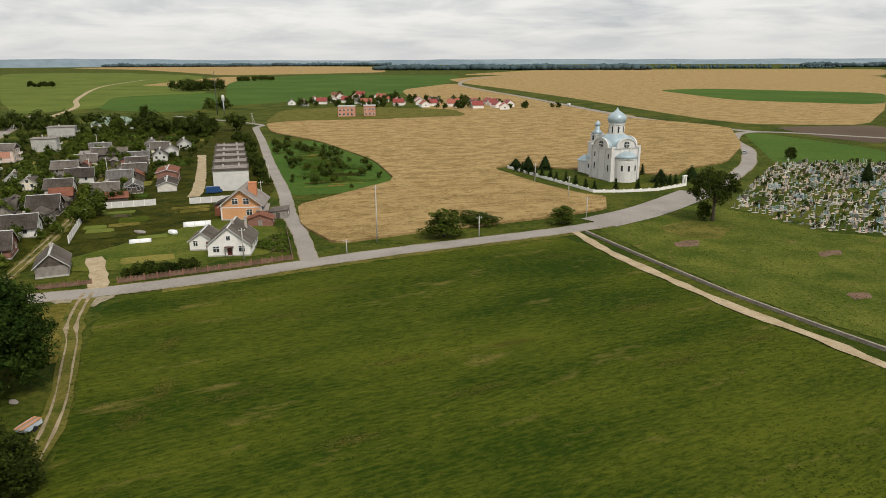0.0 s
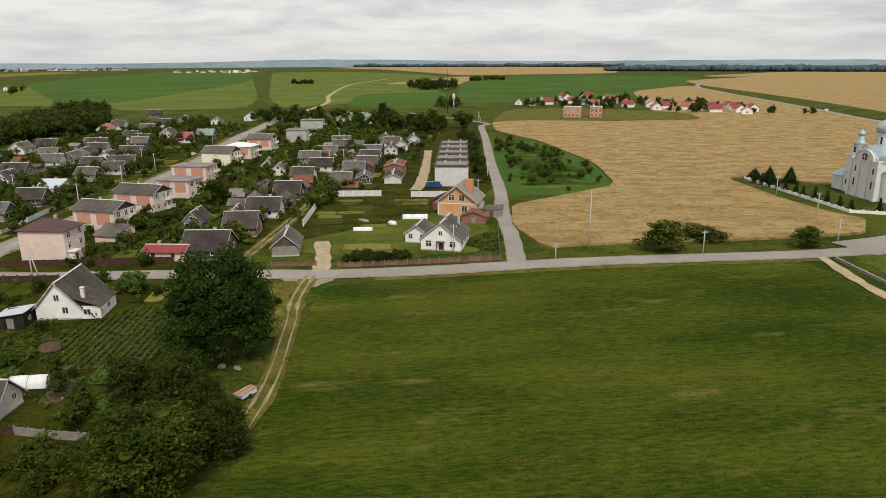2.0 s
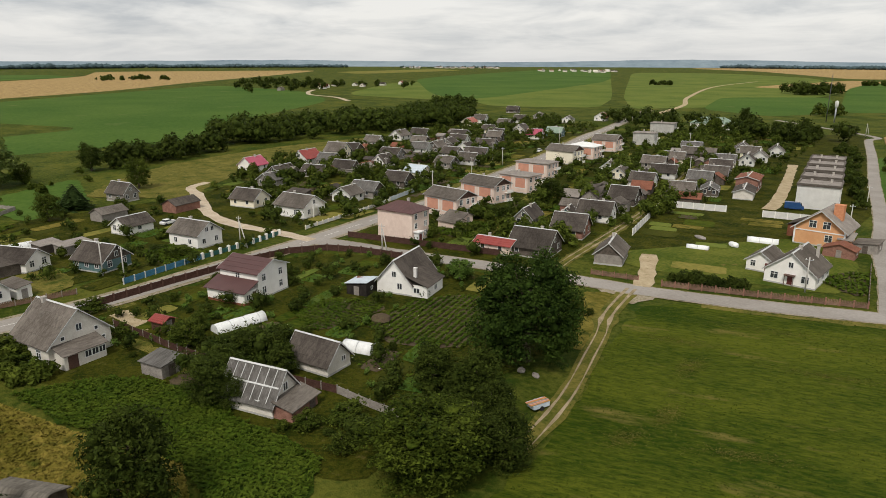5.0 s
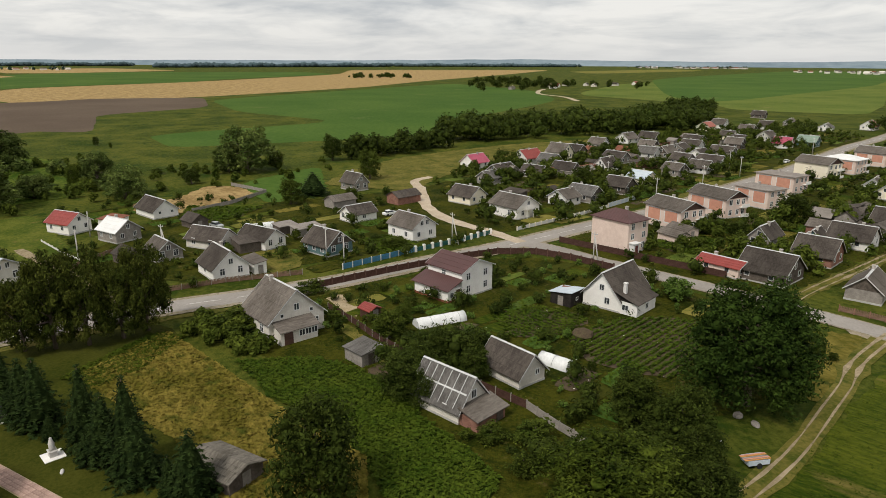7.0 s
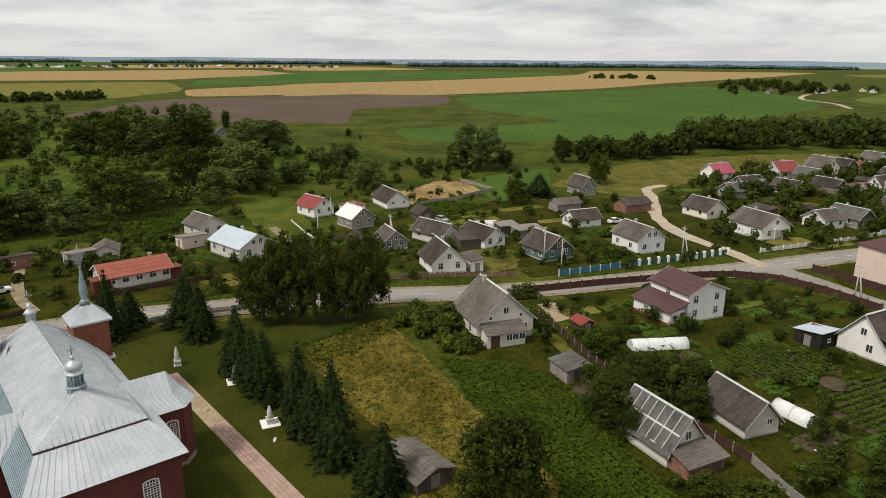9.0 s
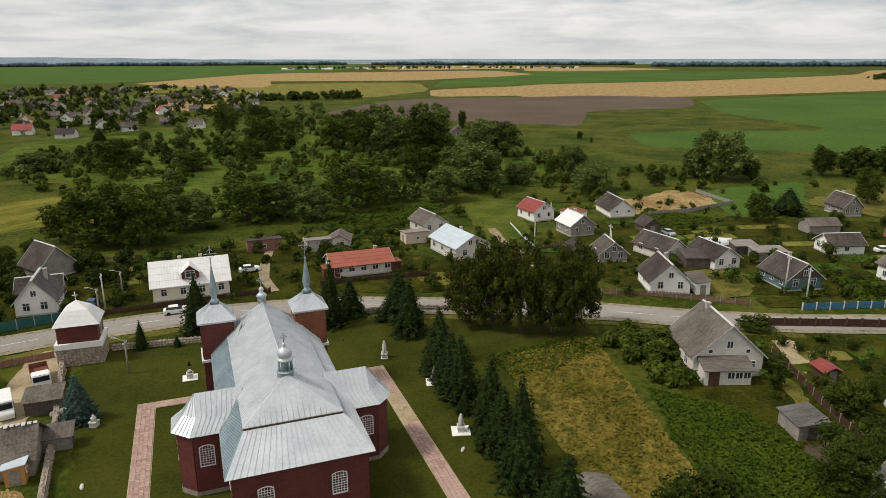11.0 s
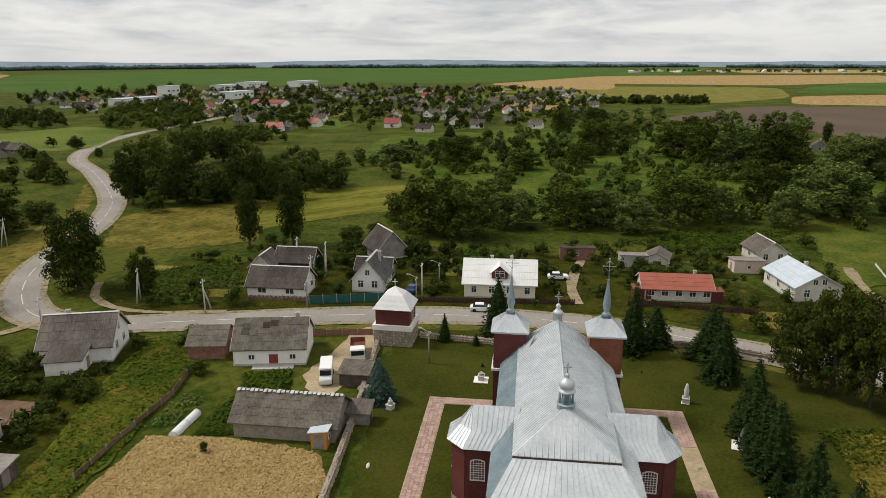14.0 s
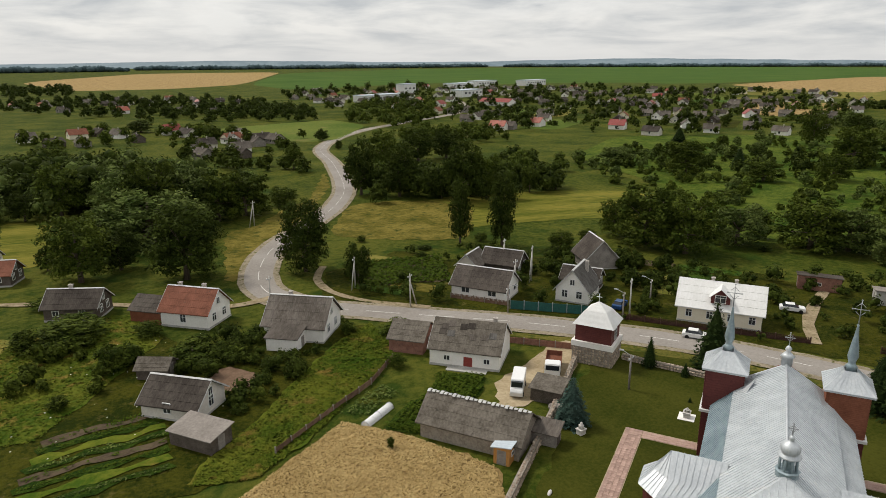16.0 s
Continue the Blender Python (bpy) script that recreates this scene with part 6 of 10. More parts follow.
for x, y in ((-131.5, 137.0), (-128.0, 131.0)):
    shed(x, y, 184, 4.0, 6.5, 2.0, 3.0, "pink", "slate", "low pink outbuilding with a slate roof", "outbuilding")
p = house(-123.6, 116.3, 194, 7.2, 10.5, 7.4, 9.4, "pink", "tin_maroon", "three-storey pink brick house with a maroon hipped roof", front=(-0.28, 0.28), attic=0, sides=0, right=0, left=0, high=(1.6, 4.0, 6.3), win=(1.0, 1.3), hip=True, chim=((0.8, -0.1),))
bm = bmesh.new()
box(bm, -2.9, -1.0, -6.6, -5.25, 0, 2.6); box(bm, -3.2, -0.7, -6.9, -5.25, 2.6, 2.8)
ep = part("entrance_porch", bm, "frame", p)
door(ep, -1.95, -6.6, 0, 1.0, 2.1, "door", 0.1)

# the big corner houses by the side street
o = house(-48.4, 147.4, 96, 9.4, 10.5, 2.9, 6.7, "white", "slate", "white attic house with a grey slate roof", front=(-0.3, 0.3), attic=1, sides=3, chim=((0.2, -0.05), (2.6, 0.3)), doors=((0.1, -5.25, 0, "door"),), win=(1.3, 1.3))
bm = bmesh.new()
box(bm, -0.9, 1.1, -6.3, -5.2, 2.25, 2.37); box(bm, -0.75, -0.65, -6.2, -6.1, 0, 2.25); box(bm, 0.85, 0.95, -6.2, -6.1, 0, 2.25)
part("door_canopy", bm, "trim_brown", o)
a_ = house(-56.3, 152.3, 96, 5.4, 7.5, 2.5, 4.4, "white", "slate", "white annex with a dark red door and slate roof", front=(-0.25,), attic=0, sides=1, chim=(), doors=((1.5, -3.75, 0, "door"),), win=(0.9, 1.2), name="annex", category="annex")
o = house(-55.7, 183.2, 96, 10.9, 11.5, 4.4, 8.6, "orange", "tarpaper", "orange two-storey house with white trim and grey roof", front=(), attic=0, sides=2, high=(1.7,), chim=(), win=(1.2, 1.4), cap=False, over=0.8)
for x, z in ((-1.6, 5.3), (1.4, 5.3), (2.1, 2.2)):
    window(o, x, -5.75, z, 0, 1.5, 1.6)
bm = bmesh.new()
box(bm, -5.55, 5.55, -5.86, -5.7, 3.5, 3.75)
part("string_course", bm, "frame", o, "white string course")
for x in (-5.4, 5.4):
    bm = bmesh.new(); box(bm, x - 0.18, x + 0.18, -5.88, -5.7, 0.3, 4.4); part("corner_trim", bm, "frame", o)
bm = bmesh.new(); box(bm, 4.3, 7.0, -6.1, -2.5, 0, 2.6)
bay = part("entrance_bay", bm, "orange", o)
bm = bmesh.new(); slab(bm, [(4.0, -6.6, 2.7), (7.4, -6.6, 2.7), (7.4, -2.2, 3.9), (4.0, -2.2, 3.9)], 0.12); part("bay_roof", bm, "tarpaper", bay)
window(bay, 5.6, -6.1, 1.5, 0, 1.3, 1.3)
chimney(o, 2.6, -0.6, 5.5, 9.6, "chimney_red", 2.1)
bm = bmesh.new(); box(bm, -8.6, -5.45, 0.5, 6.5, 0, 3.0)
sw = part("side_wing", bm, "brown_boards", o)
bm = bmesh.new(); slab(bm, [(-9.0, 0.1, 3.0), (-5.45, 0.1, 4.6), (-5.45, 6.9, 4.6), (-9.0, 6.9, 3.0)], 0.12); part("wing_roof", bm, "slate_dark", sw)
shed(-46.3, 187.5, 96, 5.0, 6.0, 2.0, 2.6, "wood_grey", "slate", "low grey plank shed beside the orange house", "shed", lean=True)
shed(-49.0, 178.0, 96, 6.5, 4.0, 2.0, 3.2, "oldbrick", "tin_brown", "low brick outbuilding with a brown roof", "outbuilding")
house(-80.4, 132.6, 115, 6.0, 9.0, 2.4, 4.9, "wood_grey", "slate", "grey plank cottage with a slate roof", gable="wood_dark", front=(), attic=0, sides=1, chim=((0, 0.2),), win=(0.7, 0.7))

# row houses with flat stepped roofs
for i in range(5):
    d = i * 16.8
    x, y = -71.6 - 0.292 * d, 226.8 + 0.956 * d
    h = 7.2 - 0.1 * i
    t = thing("row_house", "pale rendered row house with a flat felt roof", "house", pose(x, y, 0, 0, 0, 15), "row houses")
    bm = bmesh.new()
    box(bm, -5.7, 5.7, 0, 11.0, 0, h)
    part("wall", bm, "pale_concrete", t)
    bm = bmesh.new()
    box(bm, -5.5, 5.5, 0.3, 10.7, h, h + 0.12)
    part("roof", bm, "tarpaper", t)
    # Dark slate on the parapets paints shading along the roof rim.
    for q in ((-5.95, 5.95, -0.3, 0.2), (-5.95, 5.95, 10.8, 11.3), (-5.95, -5.5, 0.2, 10.8), (5.5, 5.95, 0.2, 10.8)):
        bm = bmesh.new(); box(bm, *q, h - 0.25, h + 0.45); part("parapet", bm, "slate", t)
    bm = bmesh.new()
    box(bm, -4.4, 4.4, 11.0, 16.8, 0, 3.4)
    part("link_block", bm, "greybrick", t)
    # Link roofs are dark: the shade in the gaps is put into their colour.
    bm = bmesh.new()
    box(bm, -4.7, 4.7, 11.31, 16.7, 3.4, 3.55)
    part("link_roof", bm, "slate_dark", t)
    for cx in (-2.4, 2.8):
        chimney(t, cx, 6.5 + cx * 0.3, h, h + 1.0, "chimney", 0.6)
    for s in (-1, 1):
        for yy in (2.5, 8.5):
            for z in (1.7, 4.9):
                window(t, s * 5.7, yy, z, 90 * s, 1.4, 1.5)

# houses by the church road
y0 = house(-113.0, -64.5, 127, 8.0, 13.3, 3.1, 6.6, "cream", "tin_white", "cream house with a white metal roof and dormer", front=(-0.25, 0.25), attic=1, sides=4, chim=((-0.3, -0.12), (-0.3, 0.16)), win=(0.9, 1.2), cap=False)
bm = bmesh.new()
pr = [(-1.5, 3.9), (1.5, 3.9), (1.5, 5.0), (0, 6.3), (-1.5, 5.0)]
va = [bm.verts.new((3.7, y, z)) for y, z in pr]
vb = [bm.verts.new((0.5, y, z)) for y, z in pr]
bm.faces.new(va); bm.faces.new(vb[::-1])
for i in range(5):
    bm.faces.new((va[i], va[(i + 1) % 5], vb[(i + 1) % 5], vb[i]))
dm = part("dormer", bm, "door", y0)
bm = bmesh.new()
for s in (-1, 1):
    slab(bm, [(4.0, 0, 6.5), (0.2, 0, 6.5), (0.2, s * 1.85, 4.85), (4.0, s * 1.85, 4.85)], 0.09)
part("dormer_roof", bm, "tin_white", dm)
window(dm, 3.7, 0, 4.7, 90, 1.6, 1.2)

y1 = house(-134.3, -38.7, 126, 7.4, 12.4, 2.5, 4.3, "greybrick", "tin_orange", "long low house with an orange-red metal roof", front=(-0.2, 0.2), attic=0, sides=5, chim=((-0.5, 0.3),), win=(1.1, 1.2), cap=False)
door(y1, 3.7, -5.2, 90, 1.0, 2.0, "door")
for yy in (-7.0, 7.0):
    bm = bmesh.new(); box(bm, 1.2, 4.0, yy - 1.0, yy + 1.0, 0, 2.3)
    ves = part("vestibule", bm, "door", y1, "dark red boarded vestibule")
    bm = bmesh.new(); box(bm, 1.0, 4.2, yy - 1.2, yy + 1.2, 2.3, 2.42); part("vestibule_roof", bm, "tin_brown", ves)
bm = bmesh.new(); box(bm, 3.71, 3.76, -4.2, -3.2, 1.95, 2.3); part("sign", bm, "fence_green", y1, "small green sign board")
bm = bmesh.new(); box(bm, 3.762, 3.772, -4.0, -3.4, 2.07, 2.17); part("sign_bar", bm, "frame", y1)
house(-152.4, -12.4, 224, 8.8, 12.0, 3.0, 5.4, "greybrick", "tin_blue", "brick house with a pale blue metal roof", sides=3, attic=2, chim=((0.3, 0.0),), cap=False)
house(-84.6, -94.0, 126, 7.4, 10.8, 2.6, 5.4, "white", "slate_dark", "long white house with a dark slate roof", front=(), attic=0, sides=2, win=(1.5, 1.0), chim=())
house(-99.2, -77.6, 215, 6.2, 7.5, 2.7, 6.4, "white", "slate_patch", "white gabled cottage with a peeling slate roof", front=(-0.22, 0.22), attic=1, sides=2, chim=((1.2, 0.2),))
house(-104.5, -86.5, 126, 5.5, 7.0, 2.4, 4.4, "wood_dark", "slate_dark", "dark wooden house behind the cottage", sides=1, attic=0, chim=())
house(-118.0, -91.0, 250, 7.5, 8.0, 2.4, 6.4, "wood_grey", "slate_dark", "steep dark-roofed barn among trees", front=(), sides=0, attic=0, chim=(), name="barn", category="barn")
house(-97.0, -104.0, 126, 6.0, 8.0, 2.4, 4.8, "wood_dark", "slate_dark", "dark boarded barn behind the gardens", front=(), sides=0, attic=0, chim=(), name="barn", category="barn")
house(-90.5, -101.5, 216, 4.6, 6.0, 2.3, 4.6, "greybrick", "slate", "small gabled outbuilding with slate roof", front=(0,), sides=0, attic=0, chim=(), name="outbuilding", category="outbuilding")
shed(-147.0, -61.0, 126, 4.0, 7.5, 2.4, 2.9, "oldbrick", "slate_dark", "low brick garage with a dark roof", "garage", lean=True)
shed(-150.8, -49.0, 126, 4.5, 6.0, 2.2, 2.8, "concrete", "tarpaper", "low concrete shed with felt roof", lean=True)
shed(-154.0, -45.0, 200, 5.0, 6.0, 2.2, 3.6, "greybrick", "slate", "small gabled outbuilding with slate roof", "outbuilding")
house(-171.8, -26.8, 224, 6.5, 8.0, 2.7, 5.0, "greybrick", "slate", "grey brick barn beside the blue-roofed house", sides=1, attic=0, chim=(), name="barn", category="barn")
shed(-163.5, -29.5, 126, 4.5, 6.0, 2.3, 2.8, "pink", "tarpaper", "low pale shed with a flat roof", lean=True)
house(-39.8, -99.0, -42, 7.0, 9.0, 3.0, 6.2, "white", "tin_brown", "white cottage with a rusty red metal roof", front=(-0.22, 0.22), attic=1, sides=2, chim=((0.5, -0.2), (0.3, 0.3)), left=1)
shed(-30.5, -107.0, -42, 6.0, 6.0, 2.4, 4.2, "brown_boards", "slate", "red-boarded annex with a slate roof", "annex")
house(-55.3, -85.0, -38, 8.6, 10.0, 2.8, 6.4, "white", "slate", "white cottage with a broad slate roof", front=(-0.2, 0.2), attic=1, sides=1, chim=((0.4, 0.2),))
shed(-47.5, -83.8, -38, 5.0, 5.0, 2.2, 3.2, "white", "slate", "low white porch annex with a slate roof", "annex", lean=True)
house(-33.0, -67.5, -42, 6.4, 8.0, 2.2, 4.6, "greybrick", "slate_dark", "derelict grey cottage with a dark roof", front=(0.0,), attic=1, sides=1, chim=())
shed(-30.6, -60.6, -52, 3.6, 6.2, 1.9, 2.4, "wood_dark", "tarpaper", "old dark plank hut with a holed roof", "plank_hut", lean=True)
house(-22.5, -113.0, -25, 6.5, 9.0, 2.6, 5.0, "wood_dark", "slate_dark", "old dark wooden cottage with slate roof", front=(-0.2, 0.2), sides=2, chim=((0.2, 0.1),))
shed(-28.0, -82.5, -30, 3.4, 4.4, 1.7, 2.8, "wood_dark", "slate_ruin", "tumbledown dark wooden garden shed")
house(-7.5, -142.0, -20, 6.0, 8.0, 2.6, 4.8, "wood_dark", "tin_brown", "brown-roofed wooden cottage beyond the meadow", sides=2)
house(-3.0, -154.0, -20, 6.0, 8.0, 2.8, 5.2, "white", "slate", "white cottage with slate roof by the meadow", sides=2)

ru = house(-73.9, -67.7, 316, 8.4, 10.5, 2.7, 5.9, "white", "slate_ruin", "old white house with a crumbling slate roof", front=(), attic=0, sides=0, chim=((0.6, -0.35),), cap=False, back=False, over=0.3)
ru.matrix_basis = pose(-70.9, -66.3, 0, 0, 0, 316 - 90)
door(ru, 4.2, 0.3, 90, 1.3, 1.4, "tin_red", 0.3)
window(ru, 4.2, -2.4, 1.5, 90, 0.8, 0.7)
door(ru, -4.2, -0.6, -90, 1.3, 1.5, "tin_red", 0.3)
for yy in (-3.4, 2.6):
    window(ru, -4.2, yy, 1.4, -90, 0.8, 0.7)
bm = bmesh.new(); box(bm, -5.6, -4.26, -3.6, 2.4, 0, 0.14); part("paved_step", bm, "concrete", ru)
rr_ = random.Random(9)
for i in range(16):
    f, yy, sd = rr_.uniform(0.1, 0.9), rr_.uniform(-4.8, 4.2), rr_.choice((-1, 1))
    x0, x1 = sd * 4.3 * f, sd * min(4.45, 4.3 * f + 0.8)
    z = lambda x: 5.9 - abs(x) * 3.2 / 4.2 + 0.20
    bm = bmesh.new(); slab(bm, [(x0, yy, z(x0)), (x0, yy + 1.1, z(x0)), (x1, yy + 1.1, z(x1)), (x1, yy, z(x1))], 0.03)
    part("loose_sheet", bm, rr_.choice(("slate", "slate_patch", "slate_dark")), ru)
for yy in (-2.5, -0.8, 0.9, 2.5):
    window(ru, yy, 5.25, 1.6, 180, 1.1, 1.1)
shed(-65.0, -74.5, 316, 6.5, 5.5, 2.3, 4.2, "oldbrick", "slate_ruin", "collapsed shed with a broken roof")
lb = thing("long_barn", "long low barn with a sagging dark slate roof", "barn", pose(-60.3, -46.3, 0, 0, 0, 306 - 90 + 180 - 180))
part("wall", gable_body(6.2, 12.5, 2.3, 4.6), "stone", lb)
bm = bmesh.new(); box(bm, 3.08, 3.14, -6.2, -3.9, 0.05, 2.2); part("limewashed_bay", bm, "chalk", lb)
# No hole here: a dark flat panel paints the shade inside an open bay.
bm = bmesh.new(); box(bm, 3.08, 3.15, 1.2, 2.6, 0.05, 2.1); part("open_bay", bm, "trim_brown", lb)
part("roof", gable_roof(6.2, 12.5, 2.3, 4.6, 0.5, 0.12), "slate_ruin", lb)
for i in range(24):
    yy = -6.6 + i * 0.56
    for s in (-1, 1):
        bm = bmesh.new()
        slab(bm, [(0, yy, 4.86), (0, yy + 0.4, 4.86), (s * (0.22 + 0.1 * (i % 3)), yy + 0.4, 4.72), (s * (0.22 + 0.1 * (i % 3)), yy, 4.72)], 0.03)
        part("ridge_tile", bm, "ridge", lb)
door(lb, 3.1, -1.0, 90, 1.1, 1.9, "trim_brown", 0.02)
door(lb, 3.1, -3.2, 90, 1.6, 1.9, "concrete", 0.02)
shed(-60.2, -40.4, 216, 1.9, 2.0, 2.1, 2.4, "wood_new", "tin_blue", "orange wooden privy with a tin roof", "privy", lean=True)
shed(-66.3, -42.0, 306, 2.0, 4.5, 1.6, 2.3, "wood_grey", "slate", "low lean-to beside the barn", "lean_to", lean=True)
shed(-73.5, -50.0, 306, 3.5, 4.0, 1.9, 2.3, "wood_dark", "slate_ruin", "low dark shed beside the wall", lean=True)


# ---- the wooden church ----
CH = pose(-75, -17.5, 0, 0, 0, 216 - 90)
church = thing("wooden_church", "maroon wooden church with a seamed zinc roof and twin towers", "church", CH)


def ribbed_plane(bm, a, b, c, d, ribs):
    """The same as one connected sheet, its seams running from eave a-b to top d-c."""
    a, b, c, d = Vector(a), Vector(b), Vector(c), Vector(d)
    nrm = (b - a).cross(d - a).normalized()
    if nrm.z < 0:
        nrm = -nrm
    us = [0.0]
    hs = [0.06]
    for k in range(1, ribs):
        u, e = k / ribs, 0.02 / (b - a).length
        us += [u - e, u - e, u + e, u + e]
        hs += [0.06, 0.11, 0.11, 0.06]
    us.append(1.0); hs.append(0.06)
    low = [(bm.verts.new(a.lerp(b, u)), bm.verts.new(d.lerp(c, u))) for u in (0.0, 1.0)]
    top = [(bm.verts.new(a.lerp(b, u) + nrm * h), bm.verts.new(d.lerp(c, u) + nrm * h)) for u, h in zip(us, hs)]
    for p, q in zip(top, top[1:]):
        bm.faces.new((p[0], q[0], q[1], p[1]))
    bm.faces.new((low[0][0], low[0][1], low[1][1], low[1][0]))
    bm.faces.new((low[0][0], top[0][0], top[0][1], low[0][1])); bm.faces.new((low[1][0], low[1][1], top[-1][1], top[-1][0]))
    for k in (0, 1):
        bm.faces.new([low[0][k], *[t[k] for t in top], low[1][k]])


def log_wall(parent, a, b, z0, z1, material, name="wall", plank=0.42, th=0.16):
    """A wall from a to b in plan, built of horizontal boards that lap a little."""
    a, b = Vector(a), Vector(b)
    d = (b - a).normalized()
    n = Vector((d.y, -d.x))
    k = int((z1 - z0) / plank)
    prof = [(-th / 2, z1), (-th / 2, z0)]
    for i in range(k):
        o = 0.02 if i % 2 else 0.0
        prof += [(th / 2 + 0.06 + o, z0 + (z1 - z0) * i / k), (th / 2 + o, z0 + (z1 - z0) * (i + 1) / k)]
    bm = bmesh.new()
    q0, q1 = [bm.verts.new((*(a + n * o), z)) for o, z in prof], [bm.verts.new((*(b + n * o), z)) for o, z in prof]
    m_ = len(prof)
    for i in range(m_):
        bm.faces.new((q0[i], q0[(i + 1) % m_], q1[(i + 1) % m_], q1[i]))
    caps = [bm.faces.new(q0), bm.faces.new(q1[::-1])]
    bm.normal_update()
    bmesh.ops.triangulate(bm, faces=caps)
    return part(name, bm, material, parent)


def arched_window(parent, x, y, z, deg, w=1.3, h=2.2):
    """A white lattice window with a low arched head."""
    bm = bmesh.new()
    t = 0.10
    n = 8
    arch = [(w / 2 * math.cos(math.pi * i / n), h * 0.5 - 0.3 + 0.3 * math.sin(math.pi * i / n)) for i in range(n + 1)]
    for (x0, z0), (x1, z1) in zip(arch, arch[1:]):
        v = [bm.verts.new(p) for p in ((x0, -0.1, z0), (x1, -0.1, z1), (x1 * 1.16, -0.1, z1 + t), (x0 * 1.16, -0.1, z0 + t))]
        u = [bm.verts.new((p.co.x, 0.05, p.co.z)) for p in v]
        bm.faces.new(v); bm.faces.new(u[::-1])
        for i in range(4):
            bm.faces.new((v[i], u[i], u[(i + 1) % 4], v[(i + 1) % 4]))
    box(bm, -w / 2 - t, -w / 2, -0.1, 0.05, -h / 2, h / 2 - 0.3)
    box(bm, w / 2, w / 2 + t, -0.1, 0.05, -h / 2, h / 2 - 0.3)
    box(bm, -w / 2 - t, w / 2 + t, -0.14, 0.05, -h / 2 - t, -h / 2)
    ob = part("window", bm, "frame", parent, "white lattice window", pose(x, y, z, 0, 0, deg))
    xs, zs = [-w / 2], [-h / 2]
    for i in range(1, 5):
        xs += [-w / 2 + w * i / 5 - 0.025, -w / 2 + w * i / 5 + 0.025]
    for i in range(1, 8):
        zs += [-h / 2 + (h - 0.1) * i / 8 - 0.025, -h / 2 + (h - 0.1) * i / 8 + 0.025]
    part("glazing_grid", lattice(xs + [w / 2], zs + [h / 2 - 0.1], lambda i, j: i % 2 == 1 or j % 2 == 1, -0.08, 0.0), "frame", ob)
    bm = bmesh.new()
    box(bm, -w / 2, w / 2, -0.03, 0.02, -h / 2, h / 2 - 0.15)
    part("pane", bm, "glass", ob)
    return ob


def roof_cross(parent, x, y, z, h, material="steel", ornate=True):
    bm = bmesh.new()
    rod(bm, (x, y, z), (x, y, z + h), 0.05, 0.04)
    rod(bm, (x - h * 0.27, y, z + h * 0.62), (x + h * 0.27, y, z + h * 0.62), 0.045)
    for p in ((x - h * 0.27, z + h * 0.62), (x + h * 0.27, z + h * 0.62), (x, z + h)):
        lathe(bm, p[0], y, [(0.0, p[1] - 0.1), (0.1, p[1]), (0.0, p[1] + 0.1)], 6)
    if ornate:
        for s in (-1, 1):
            rod(bm, (x, y, z + h * 0.36), (x + s * h * 0.16, y, z + h * 0.52), 0.03)
            rod(bm, (x, y, z + h * 0.88), (x + s * h * 0.16, y, z + h * 0.72), 0.03)
    return part("cross", bm, material, parent, "thin ornate metal cross")


# walls: nave, chancel end, transepts with canted ends
NW, TX, TY0, TY1 = 6.2, 10.8, -8.1, -2.7
outline = [(-NW, -16.6), (NW, -16.6), (NW, TY0), (TX - 1.4, TY0), (TX, TY0 + 1.4), (TX, TY1 - 1.4), (TX - 1.4, TY1), (NW, TY1), (NW, 13.5), (-NW, 13.5), (-NW, TY1), (-TX + 1.4, TY1), (-TX, TY1 - 1.4), (-TX, TY0 + 1.4), (-TX + 1.4, TY0), (-NW, TY0)]
for a, b in zip(outline, outline[1:] + outline[:1]):
    log_wall(church, a, b, 0.6, 6.95, "maroon")
bm = bmesh.new()
prism(bm, [(x * 1.015, y * 1.01) for x, y in outline], -0.1, 0.65)
part("plinth", bm, "stone", church, "low fieldstone plinth")
for s in (-1, 1):
    arched_window(church, s * (NW + 0.08), -12.5, 4.6, 90 * s)
    arched_window(church, s * 8.2, TY0 - 0.08, 4.6, 0)
    arched_window(church, s * (TX + 0.08), -5.4, 4.6, 90 * s)
    arched_window(church, s * (NW + 0.08), 1.5, 4.6, 90 * s)
    arched_window(church, s * (NW + 0.08), 6.5, 4.6, 90 * s)
arched_window(church, 3.4, -16.68, 4.2, 0)
arched_window(church, -3.4, -16.68, 4.2, 0)

# roofs
E0, B0, RZ = 7.0, 9.2, 12.5
bx, ex = 4.75, 6.85
bm = bmesh.new()
ribbed_plane(bm, (-ex, -17.2, E0), (ex, -17.2, E0), (bx, -13.0, B0), (-bx, -13.0, B0), 22)
chancel = part("chancel_roof", bm, "zinc", church, "bright seamed zinc hip over the chancel")
bm = bmesh.new()
slab(bm, [(-bx, -13.0, B0 + 0.31), (bx, -13.0, B0 + 0.31), (0, -9.3, RZ + 0.06)], 0.06)
hipp = part("hip", bm, "zinc", chancel)
for k in range(1, 18):
    x = -bx + 2 * bx * k / 18
    f = 1 - abs(x) / bx
    bm = bmesh.new()
    rod(bm, (x, -13.0, B0 + 0.31), (x, -13.0 + 3.7 * f, B0 + 0.31 + (RZ - B0 - 0.25) * f), 0.03, 0.03, 4)
    part("standing_seam", bm, "zinc", chancel)
bm = bmesh.new()
box(bm, -bx, bx, -13.0, -12.9, B0 - 0.05, B0 + 0.22)
part("break_board", bm, "trim_brown", chancel)
